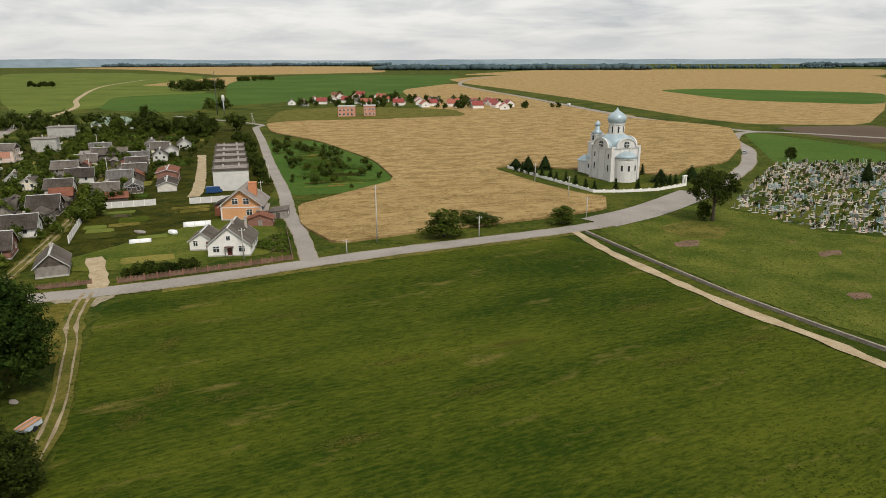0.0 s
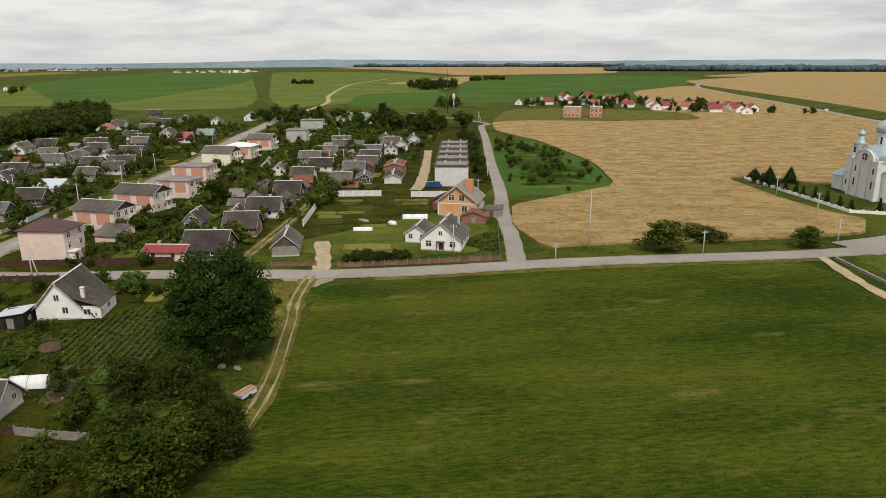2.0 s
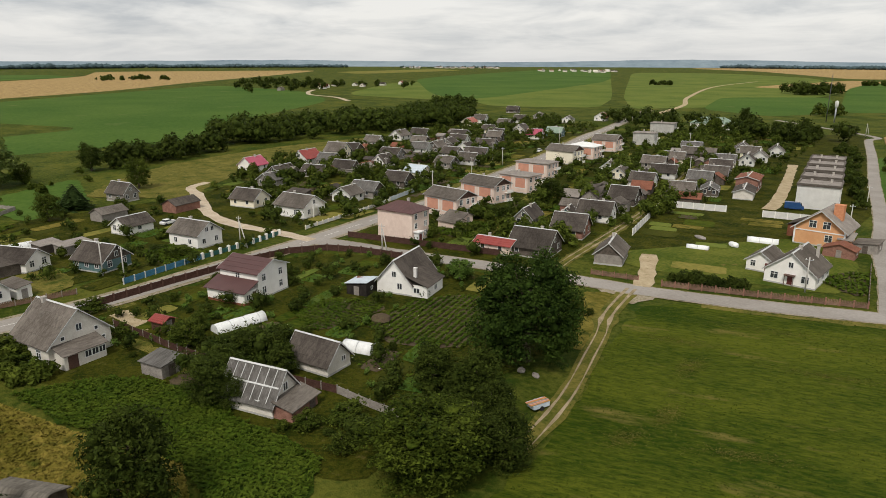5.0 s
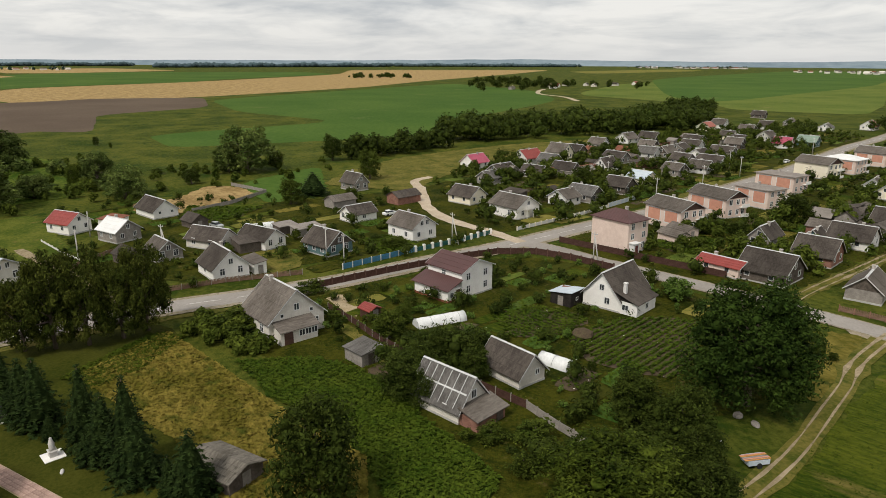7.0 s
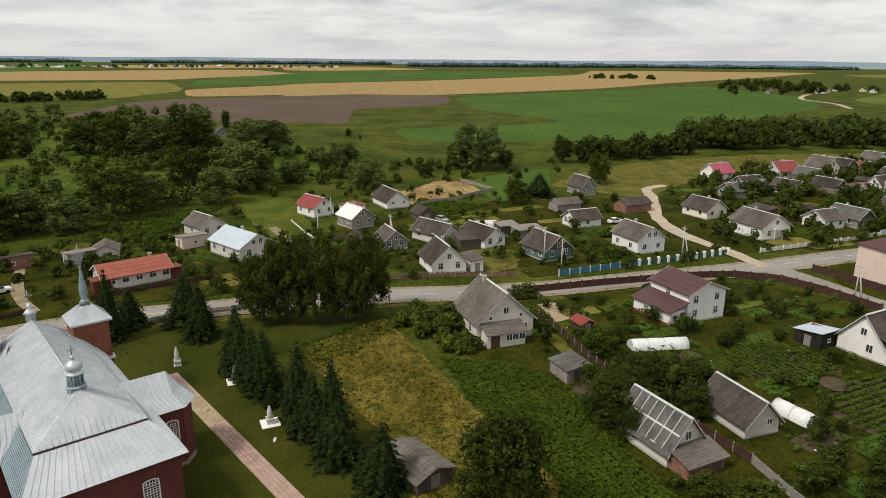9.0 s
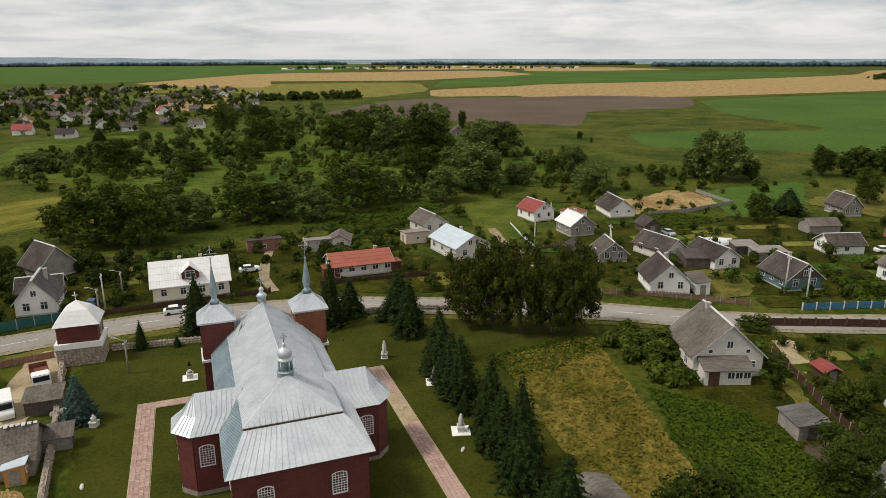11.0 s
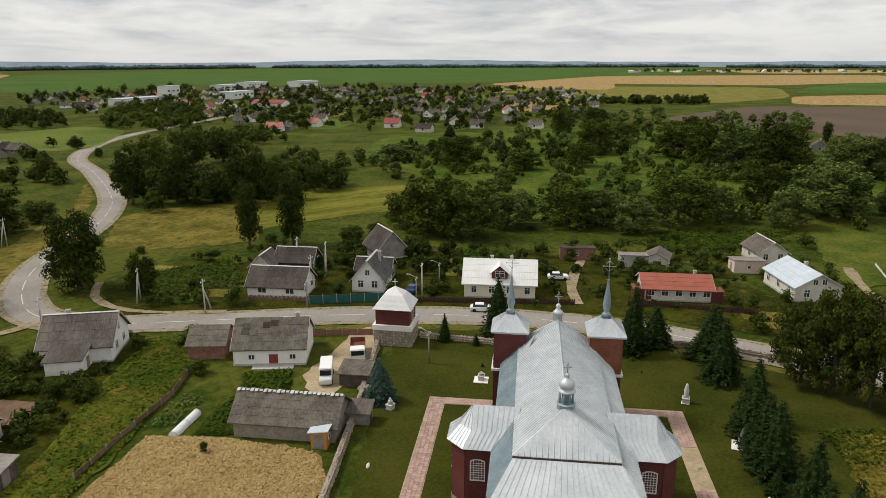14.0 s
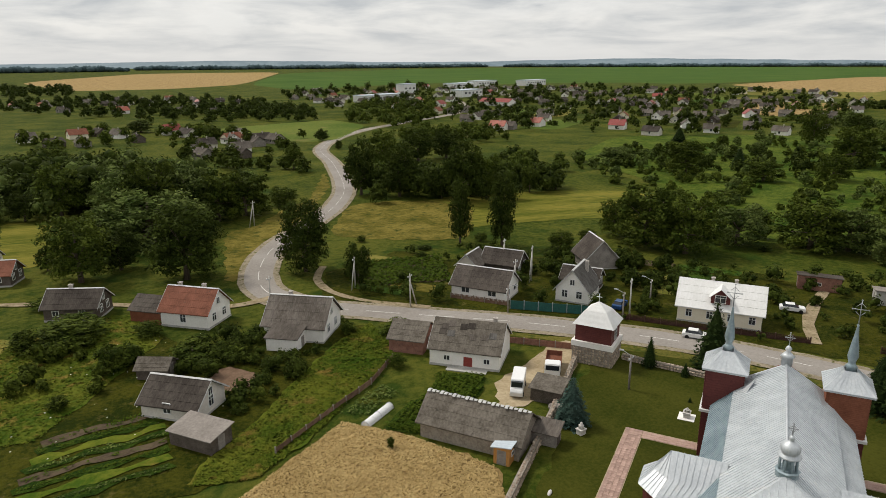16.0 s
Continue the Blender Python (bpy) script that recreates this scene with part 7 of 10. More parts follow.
for s in (-1, 1):
    bm = bmesh.new()
    ribbed_plane(bm, (s * ex, 13.9, E0), (s * ex, -17.2, E0), (s * bx, -13.0, B0), (s * bx, 13.9, B0), 60)
    # The s < 0 slope takes the darker blue-grey zinc.
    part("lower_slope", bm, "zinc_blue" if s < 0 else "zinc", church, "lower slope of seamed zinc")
    bm = bmesh.new()
    ribbed_plane(bm, (s * bx, 13.9, B0 + 0.02), (s * bx, -13.0, B0 + 0.25), (0, -9.3, RZ), (0, 13.0, RZ), 56)
    part("nave_roof", bm, "zinc", church, "grey seamed zinc roof, tarnished bluish")
bm = bmesh.new()
rod(bm, (0, -9.3, RZ + 0.08), (0, 13.0, RZ + 0.08), 0.09, 0.09, 6)
part("ridge_roll", bm, "zinc", church)
for s in (-1, 1):
    ri, ro, rz = (s * 4.2, -5.4, 10.1), (s * 8.9, -5.4, 10.1), 10.1
    e = 0.55
    P_ = lambda x, y, z=E0 + 0.02: (s * x, y, z)
    ring = [P_(5.6, TY0 - e), P_(TX - 1.4 + 0.25, TY0 - e), P_(TX + e, TY0 + 1.4 - 0.25), P_(TX + e, TY1 - 1.4 + 0.25), P_(TX - 1.4 + 0.25, TY1 + e), P_(5.6, TY1 + e)]
    mid = [P_(4.6, TY0 + 0.9, 8.3), P_(TX - 1.9, TY0 + 0.9, 8.3), P_(TX - 0.7, TY0 + 2.0, 8.3), P_(TX - 0.7, TY1 - 2.0, 8.3), P_(TX - 1.9, TY1 - 0.9, 8.3), P_(4.6, TY1 - 0.9, 8.3)]
    planes = [(ring[i], ring[i + 1], mid[i + 1], mid[i], 9 if i in (0, 4) else 5) for i in range(5)]
    planes += [(mid[0], mid[1], ro, ri, 9), (mid[1], mid[2], ro, ro, 3), (mid[2], mid[3], ro, ro, 4), (mid[3], mid[4], ro, ro, 3), (mid[4], mid[5], ri, ro, 9)]
    bm = bmesh.new()
    for q in planes:
        ribbed_plane(bm, *q)
    bmesh.ops.remove_doubles(bm, verts=bm.verts, dist=0.0005)
    part("transept_roof", bm, "zinc", church, "pale zinc roof over the transept")
# front gable between the towers
bm = bmesh.new()
prof = [(-NW, 6.9), (NW, 6.9), (bx, B0), (0, RZ - 0.1), (-bx, B0)]
va, vb = [bm.verts.new((x, 13.5, z)) for x, z in prof], [bm.verts.new((x, 13.7, z)) for x, z in prof]
bm.faces.new(va[::-1]); bm.faces.new(vb)
for i in range(5):
    bm.faces.new((va[i], va[(i + 1) % 5], vb[(i + 1) % 5], vb[i]))
part("front_gable", bm, "maroon", church)
# towers
for s in (-1, 1):
    tx, ty, hw = s * 5.8, 12.9, 1.85
    corners = [(tx - hw, ty - hw), (tx + hw, ty - hw), (tx + hw, ty + hw), (tx - hw, ty + hw)]
    bm = bmesh.new()
    box(bm, tx - hw + 0.1, tx + hw - 0.1, ty - hw + 0.1, ty + hw - 0.1, 0.5, 11.4)
    tower = part("tower", bm, "maroon", church, "square boarded tower")
    for a, b in zip(corners, corners[1:] + corners[:1]):
        log_wall(tower, a, b, 6.5, 11.45, "brown_boards" if s > 0 else "maroon", "tower_wall", 0.3)
        log_wall(tower, a, b, 0.6, 6.2, "maroon", "tower_wall", 0.42)
    bm = bmesh.new()
    box(bm, tx - hw - 0.35, tx + hw + 0.35, ty - hw - 0.35, ty + hw + 0.35, 6.2, 6.5)
    part("string_course", bm, "frame", tower)
    bm = bmesh.new()
    box(bm, tx - 2.28, tx + 2.28, ty - 2.28, ty + 2.28, 11.22, 11.39)
    part("eave_board", bm, "zinc", tower)
    bm = bmesh.new()
    rings = [(2.3, 11.4), (1.55, 12.1), (0.55, 13.1)]
    for (r0, z0), (r1, z1) in zip(rings, rings[1:]):
        for dx, dy in ((0, -1), (1, 0), (0, 1), (-1, 0)):
            n = Vector((dx, dy)); k_ = Vector((-dy, dx))
            c0, c1 = Vector((tx, ty)) + n * r0, Vector((tx, ty)) + n * r1
            ribbed_plane(bm, (*(c0 - k_ * r0), z0), (*(c0 + k_ * r0), z0), (*(c1 + k_ * r1), z1), (*(c1 - k_ * r1), z1), 8)
    bmesh.ops.remove_doubles(bm, verts=bm.verts, dist=0.0005)
    part("tower_roof", bm, "zinc", tower, "bell-shaped pale zinc cap")
    bm = bmesh.new()
    lathe(bm, tx, ty, [(0.55, 13.0), (0.42, 13.25), (0.62, 13.45), (0.40, 13.7), (0.32, 13.9), (0.52, 14.6), (0.40, 15.6), (0.22, 16.8), (0.10, 17.8), (0.14, 17.95), (0.0, 18.1)], 10)
    part("spire", bm, "zinc_blue", tower, "slender blue-grey metal spire")
    roof_cross(tower, tx, ty, 18.0, 2.6)
    bm = bmesh.new()
    lean = [(tx - s * 1.8, ty - 2.2, 9.8), (tx - s * 1.8, ty - 5.0, 9.4), (tx - s * 3.0, ty - 2.4, 11.3)]
    slab(bm, lean if s > 0 else lean[::-1], 0.1)
    part("cricket_roof", bm, "zinc", tower, "small pale tin slope beside the tower")
# front finial and ridge lantern
bm = bmesh.new()
lathe(bm, 0, 13.2, [(0.55, 12.3), (0.55, 13.2), (0.75, 13.3), (0.5, 13.6), (0.2, 13.9), (0.34, 14.15), (0.22, 14.4), (0.0, 14.6)], 8)
fin = part("front_turret", bm, "zinc", church, "small zinc turret on the front ridge")
roof_cross(fin, 0, 13.2, 14.5, 1.5)
bm = bmesh.new()
lathe(bm, 0, -8.6, [(0.85, 12.0), (0.85, 12.6), (0.95, 12.7), (0.85, 12.8)], 8, smooth=False)
lan = part("lantern", bm, "zinc_blue", church, "octagonal metal ridge lantern with a dome")
for i in range(8):
    a = 2 * math.pi * (i + 0.5) / 8
    bm = bmesh.new()
    rod(bm, (0.66 * math.cos(a), -8.6 + 0.66 * math.sin(a), 12.7), (0.66 * math.cos(a), -8.6 + 0.66 * math.sin(a), 13.9), 0.10, 0.10, 5)
    part("column", bm, "zinc_blue", lan)
bm = bmesh.new()
lathe(bm, 0, -8.6, [(0.42, 12.7), (0.42, 13.9)], 8)
part("core", bm, "zinc_blue", lan)
bm = bmesh.new()
lathe(bm, 0, -8.6, [(0.86, 13.9), (0.86, 14.02), (0.62, 14.1), (0.62, 14.32), (0.74, 14.42), (0.74, 14.75), (0.56, 15.0), (0.26, 15.18), (0.14, 15.3), (0.24, 15.45), (0.16, 15.6), (0.05, 15.72)], 12)
part("dome", bm, "zinc", lan)
roof_cross(lan, 0, -8.6, 15.6, 1.1)

# paved walk round the church: each paver is its own piece
walkway = thing("paved_walk", "walk of pinkish clay pavers round the church", "pavement", CH, kind="structure")
bm = bmesh.new()
for x0, x1, y0, y1 in ((-16.3, -14.1, -26, 14.6), (14.1, 16.3, -26, 14.6), (-14.1, -7.7, 12.8, 14.6), (7.7, 14.1, 12.8, 14.6)):
    box(bm, x0, x1, y0, y1, 0.02, 0.10)
part("bed", bm, "sand", walkway)
bm = bmesh.new(); box(bm, -0.235, 0.235, -0.235, 0.235, 0, 0.05)
PAVER = to_mesh(bm, "paver", "paver")
rng, made = random.Random(2), 0
for s in (-1, 1):
    for i in range(81):
        for j in range(4):
            if made < 300 and i > 26 and (s < 0 or i <= 63):
                made += 1
                part("paver", PAVER, None, walkway, at=pose(s * (14.45 + 0.5 * j), -26 + 0.5 * (i + 0.5), 0.10 + rng.uniform(0, 0.012), rng.uniform(-.5, .5), rng.uniform(-.5, .5), rng.uniform(-1, 1)))
bm = bmesh.new()
for s in (-1, 1):
    for i in range(81):
        for j in range(4):
            x, y = s * (14.45 + 0.5 * j), -26 + 0.5 * (i + 0.5)
            if i <= 26 or (s > 0 and i > 63) or (s < 0 and i > 100):
                box(bm, x - .235, x + .235, y - .235, y + .235, 0.1, 0.15 + rng.uniform(0, .012))
    for i in range(13):
        for j in range(3):
            x, y = s * (7.9 + 0.5 * i), 13.1 + 0.5 * j
            box(bm, x - .235, x + .235, y - .235, y + .235, 0.1, 0.15 + rng.uniform(0, .012))
tagged(part("paver_run", bm, "paver", walkway), kind="stuff")

# ---- gate bell tower: stone base, boarded upper storey, pyramid roof ----
gt = thing("gate_tower", "small gate bell tower, stone below and maroon boards above", "bell tower", pose(-87.2, -56.6, 0, 0, 0, 123.5))
bm = bmesh.new(); box(bm, -3.0, 3.0, -2.6, 2.6, -0.1, 2.7)
base = part("stone_base", bm, "stone", gt)
rng = random.Random(9)
STONES = []
for k in range(5):
    bm = bmesh.new()
    bmesh.ops.create_icosphere(bm, subdivisions=1, radius=1.0)
    for v in bm.verts:
        v.co *= rng.uniform(0.8, 1.1)
    STONES.append(to_mesh(bm, "stone", "stone_piece"))
for face in range(4):
    half = 3.0 if face % 2 == 0 else 2.6
    dist = 2.6 if face % 2 == 0 else 3.0
    for i in range(int(half * 2 / 0.5)):
        for j in range(6):
            u, z = -half + 0.25 + 0.5 * i + rng.uniform(-.08, .08), 0.15 + 0.43 * j + rng.uniform(-.05, .05)
            if face == 2 and abs(u + 0.3) < 0.8 and z < 1.9:
                continue
            part("stone", rng.choice(STONES), None, base, at=rot(90 * face) @ pose(u, -dist, z, 0, rng.uniform(0, 180), 0) @ Matrix.Diagonal((rng.uniform(.2, .27), 0.09, rng.uniform(.16, .23), 1)))
bm = bmesh.new(); box(bm, -3.15, 3.15, -2.75, 2.75, 2.7, 3.5)
part("band", bm, "white", gt, "white rendered band")
bm = bmesh.new(); box(bm, -2.7, 2.7, -2.3, 2.3, 3.5, 6.2)
part("upper_wall", bm, "maroon", gt)
bm = bmesh.new()
v = [bm.verts.new(p) for p in ((-3.1, -2.75, 6.1), (3.1, -2.75, 6.1), (3.1, 2.75, 6.1), (-3.1, 2.75, 6.1))]
u = [bm.verts.new(p) for p in ((-1.6, -1.4, 8.0), (1.6, -1.4, 8.0), (1.6, 1.4, 8.0), (-1.6, 1.4, 8.0))]
ap = bm.verts.new((0, 0, 9.2))
bm.faces.new(v[::-1])
for i in range(4):
    j = (i + 1) % 4
    bm.faces.new((v[i], v[j], u[j], u[i])); bm.faces.new((u[i], u[j], ap))
part("roof", bm, "tin_white", gt, "white pyramid metal roof")
window(gt, 0.0, 2.3, 4.6, 180, 1.3, 1.5, frame="ridge")
window(gt, 2.7, 0.0, 4.6, 90, 1.2, 1.5, frame="ridge")
door(gt, 0.2, 2.68, 180, 1.3, 1.9, "trim_brown", 0.02)
bm = bmesh.new()
rod(bm, (0, 0, 9.1), (0, 0, 10.4), 0.06); rod(bm, (-0.4, 0, 9.9), (0.4, 0, 9.9), 0.06)
part("cross", bm, "frame", gt, "plain white cross")

# ---- the white domed church across the fields ----
oc = thing("domed_church", "white church with pale blue domes inside a low wall", "church", pose(63.2, 248.5, 0, 0, 0, 24) @ Matrix.Diagonal((0.95, 0.95, 0.93, 1)))


def drum(bm, x, y, r, z0, z1, n=16):
    lathe(bm, x, y, [(r, z0), (r, z1)], n, smooth=False)


bm = bmesh.new()
box(bm, -6.2, 6.2, -6.2, 6.2, 0, 13.0)
for s in (-1, 1):
    for t_ in (-1, 1):
        bp = bmesh.new(); box(bp, s * 6.3 - 0.45, s * 6.3 + 0.45, t_ * 6.3 - 0.45, t_ * 6.3 + 0.45, 0, 13.4); part("corner_pier", bp, "chalk", oc)
        bp = bmesh.new(); box(bp, s * 2.1 - 0.25, s * 2.1 + 0.25, t_ * 6.35 - 0.16, t_ * 6.35 + 0.16, 0, 12.68); part("pilaster", bp, "chalk", oc)
        bp = bmesh.new(); box(bp, t_ * 6.35 - 0.16, t_ * 6.35 + 0.16, s * 2.1 - 0.25, s * 2.1 + 0.25, 0, 12.68); part("pilaster", bp, "chalk", oc)
part("nave_wall", bm, "chalk", oc)
bm = bmesh.new(); box(bm, -6.6, 6.6, -6.6, 6.6, 12.7, 13.1); part("cornice", bm, "chalk", oc)
for k in range(4):
    bm = bmesh.new()
    n, rr = 12, 4.2
    arc = [(rr * math.cos(math.pi * i / n), 13.0 + rr * 0.78 * math.sin(math.pi * i / n)) for i in range(n + 1)]
    va, vb = [bm.verts.new((x, -6.6, z)) for x, z in arc], [bm.verts.new((x, 0, z)) for x, z in arc]
    bm.faces.new(va); bm.faces.new(vb[::-1])
    for i in range(n):
        bm.faces.new((va[i], va[i + 1], vb[i + 1], vb[i])).material_index = 1
    bm.faces.new((va[0], vb[0], vb[n], va[n]))
    g_ = part("arched_gable", to_mesh(bm, "arched_gable", ["chalk", "dome"]), None, oc, "round-arched white gable under blue metal", rot(90 * k))
    bm = bmesh.new()
    for i in range(n):
        (x0, z0), (x1, z1) = arc[i], arc[i + 1]
        slab(bm, [(x0 * 1.06, -6.95, z0 + .25), (x1 * 1.06, -6.95, z1 + .25), (x1 * 1.06, -6.4, z1 + .25), (x0 * 1.06, -6.4, z0 + .25)], 0.4)
    part("gable_moulding", bm, "chalk", g_)
    bm = bmesh.new()
    lathe(bm, 0, 0, [(1.25, -0.05), (1.25, 0.06)], 14)
    rw = part("round_window", bm, "glass", g_, "", pose(0, -6.68, 14.0, 90, 0, 0))
    bm = bmesh.new()
    box(bm, -0.1, 0.1, -1.2, 1.2, 0.05, 0.16); box(bm, -1.2, 1.2, -0.1, 0.1, 0.05, 0.16)
    part("tracery", bm, "frame", rw)
bm = bmesh.new()
lathe(bm, 0, 0, [(6.4, 13.2), (6.2, 14.6), (5.4, 16.0), (4.2, 17.0), (3.2, 17.6)], 24)
part("low_dome", bm, "dome", oc, "broad pale blue lower dome")
bm = bmesh.new(); drum(bm, 0, 0, 2.9, 17.0, 21.6)
lathe(bm, 0, 0, [(3.15, 21.3), (3.15, 21.7)], 20, smooth=False)
dr = part("drum", bm, "chalk", oc)
for i in range(8):
    a = 45 * i + 22.5
    window(dr, 2.9 * math.sin(radians(a)), -2.9 * math.cos(radians(a)), 19.4, a, 0.7, 2.4, False)
bm = bmesh.new()
lathe(bm, 0, 0, [(2.9, 21.6), (3.4, 22.3), (3.6, 23.2), (3.4, 24.2), (2.6, 25.2), (1.4, 26.0), (0.5, 26.7), (0.2, 27.4), (0.0, 27.7)], 24)
part("onion_dome", bm, "dome", oc, "pale blue onion dome")
roof_cross(oc, 0, 0, 27.5, 3.0, "gold")
bm = bmesh.new()
lathe(bm, 0, -6.2, [(4.6, 0), (4.6, 8.6), (4.8, 8.7), (4.8, 9.1)], 20, smooth=False)
ap_ = part("apse", bm, "chalk", oc)
bm = bmesh.new(); lathe(bm, 0, -6.2, [(4.9, 9.1), (3.6, 10.3), (1.6, 11.2), (0.1, 11.5)], 20)
part("apse_roof", bm, "dome", ap_)
for a in (-50, -18, 18, 50):
    window(ap_, 4.6 * math.sin(radians(a)), -6.2 - 4.6 * math.cos(radians(a)), 5.4, a, 0.8, 2.2, False)
for s in (-1, 1):
    for yy in (-4.2, 4.2):
        window(oc, s * 6.2, yy, 5.0, 90 * s, 0.8, 2.6, False)
        window(oc, s * 6.2, yy, 9.6, 90 * s, 0.8, 2.0, False)
bm = bmesh.new(); box(bm, -13.0, -6.2, -3.6, 3.6, 0, 6.6)
nx = part("narthex", bm, "chalk", oc, "", rot(-90))
bm = bmesh.new()
n = 10
arc = [(3.9 * math.cos(math.pi * i / n), 6.6 + 2.4 * math.sin(math.pi * i / n)) for i in range(n + 1)]
va, vb = [bm.verts.new((-13.3, x, z)) for x, z in arc], [bm.verts.new((-6.2, x, z)) for x, z in arc]
bm.faces.new(va); bm.faces.new(vb[::-1]); bm.faces.new((va[0], vb[0], vb[n], va[n]))
for i in range(n):
    bm.faces.new((va[i], va[i + 1], vb[i + 1], vb[i]))
part("narthex_roof", bm, "dome", nx)
for yy in (-3.6, 3.6):
    for xx in (-11.5, -8.5):
        window(nx, xx, yy, 3.6, 0 if yy < 0 else 180, 0.8, 1.8, False)
bm = bmesh.new(); box(bm, -14.2, -9.4, -2.4, 2.4, 0, 13.0); box(bm, -14.5, -9.1, -2.7, 2.7, 12.8, 13.1); box(bm, -13.6, -10.0, -1.8, 1.8, 13.1, 16.4); box(bm, -13.9, -9.7, -2.1, 2.1, 16.2, 16.5)
bt = part("belfry", bm, "chalk", oc, "white belfry tower", rot(-90))
for a in range(4):
    q = rot(90 * a)
    p_ = q @ Vector((0, -1.8, 0))
    window(bt, -11.8 + p_.x, p_.y, 14.8, 90 * a, 1.1, 2.0, False)
bm = bmesh.new()
lathe(bm, -11.8, 0, [(2.4, 16.5), (1.4, 17.6), (0.9, 18.4), (0.9, 19.6)], 8)
lathe(bm, -11.8, 0, [(0.9, 19.5), (1.2, 20.0), (1.1, 20.7), (0.4, 21.4), (0.0, 21.9)], 12)
part("belfry_dome", bm, "dome", bt)
roof_cross(bt, -11.8, 0, 21.7, 1.8, "gold")
bm = bmesh.new(); box(bm, -19.5, -14.2, -3.0, 3.0, 0, 5.2)
pc = part("porch", bm, "chalk", oc, "", rot(-90))
bm = bmesh.new()
for s in (-1, 1):
    slab(bm, [(-19.9, 0, 7.0), (-14.2, 0, 7.0), (-14.2, s * 3.5, 5.1), (-19.9, s * 3.5, 5.1)], 0.15)
part("porch_roof", bm, "dome", pc)
bm = bmesh.new(); poly(bm, [(-19.5, -3, 5.2), (-19.5, 3, 5.2), (-19.5, 0, 6.85)])
part("porch_gable", bm, "chalk", pc)


# ---- village houses ----
WALLS = ["white", "greybrick", "wood_grey", "wood_dark", "cream", "pale_concrete", "wood_grey"]
WALL_WORD = {"white": "white rendered", "greybrick": "grey brick", "wood_grey": "grey boarded", "wood_dark": "dark weathered wooden", "cream": "cream rendered", "pale_concrete": "pale concrete", "pink": "pink brick", "wood_blue": "teal painted wooden", "oldbrick": "old brick"}
ROOF_WORD = {"slate": "weathered slate roof", "slate_dark": "dark slate roof", "tin_red": "red metal roof", "tin_pink": "crimson metal roof", "tin_orange": "orange-red metal roof", "tin_green": "grey-green roof", "tin_white": "white metal roof", "tin_blue": "pale blue metal roof", "tin_brown": "rusty brown roof", "slate_patch": "patchy pale slate roof"}
vr = random.Random(17)


def cottage(x, y, deg, W=7.0, L=9.0, eave=2.6, ridge=5.2, wall=None, roof=None):
    wall = wall or vr.choice(WALLS)
    roof = roof or vr.choice(["slate", "slate", "slate_dark", "slate_dark", "slate", "slate_patch"])
    a = radians(deg)
    return house(x - L / 2 * math.cos(a), y - L / 2 * math.sin(a), deg + vr.uniform(-4, 4), W, L, eave, ridge, wall, roof, "%s village cottage with a %s" % (WALL_WORD[wall], ROOF_WORD[roof]),
                 sides=2, attic=1 if vr.random() < 0.6 else 0, back=False, cross=False, win=(0.9, 1.1), gable="wood_dark" if wall.startswith("wood") and vr.random() < 0.5 else None, chim=((0.4, vr.uniform(-.25, .3)),))


# west of the main road
cottage(-190, 105, 200, 7.5, 9)
cottage(-250, 137, 110, 7.5, 9, 2.8, 5.8, "white", "tin_pink")
cottage(-254, 164, 110, 8, 10, 2.8, 6.0, "white", "tin_red")
cottage(-260, 184, 200, 8, 9, 3.4, 7.0, "cream", "slate")
cottage(-243, 168, 200, 6.5, 8)
cottage(-217, 127, 110, 6.5, 8, 2.4, 4.6, "wood_grey", "slate_patch")
cottage(-231, 139, 110, 6, 10, 2.2, 4.4, "wood_dark", "slate_dark")
cottage(-281, 220, 200, 6.5, 8, 3.0, 5.8, "white", "slate")
cottage(-176, 131, 110, 7, 7, 2.6, 4.8, "white", "slate")
cottage(-178, 140, 200, 6.5, 9, 2.6, 5.0, "wood_grey", "slate_patch")
cottage(-185, 159, 200, 7.5, 8, 2.7, 5.4, "wood_dark", "slate_dark")
cottage(-194, 175, 200, 6.5, 8, 2.7, 5.0, "cream", "tin_blue")
cottage(-223, 149, 200, 6, 9, 2.2, 4.4, "wood_dark", "slate_dark")
for x, y in ((-224, 182), (-241, 200), (-222, 162), (-265, 196), (-297, 250), (-297, 265), (-224, 221), (-244, 230), (-255, 248), (-238, 258), (-311, 351), (-277, 329), (-335, 416), (-301, 407), (-390, 448), (-205, 200), (-206, 214), (-268, 240), (-258, 286), (-270, 300), (-288, 312), (-322, 380), (-246, 222), (-234, 240), (-262, 262), (-280, 280)):
    cottage(x, y, vr.choice((110, 200, 200)), vr.uniform(6, 7.5), vr.uniform(7, 10), vr.uniform(2.4, 2.8), vr.uniform(4.6, 5.6))
cottage(-214, 227, 200, 7, 10, 2.8, 5.4, "white", "slate_dark")
cottage(-332, 339, 110, 8, 10, 2.8, 5.4, "cream", "tin_orange")
cottage(-340, 358, 200, 7, 9, 3.0, 6.0, "white", "slate")
cottage(-250, 310, 200, 7, 8, 2.8, 5.6, "white", "tin_pink")
cottage(-250, 328, 200, 7.5, 9, 2.8, 5.6, "wood_blue", "tin_green")
cottage(-296, 440, 110, 8, 10, 2.8, 5.8, "white", "tin_red")
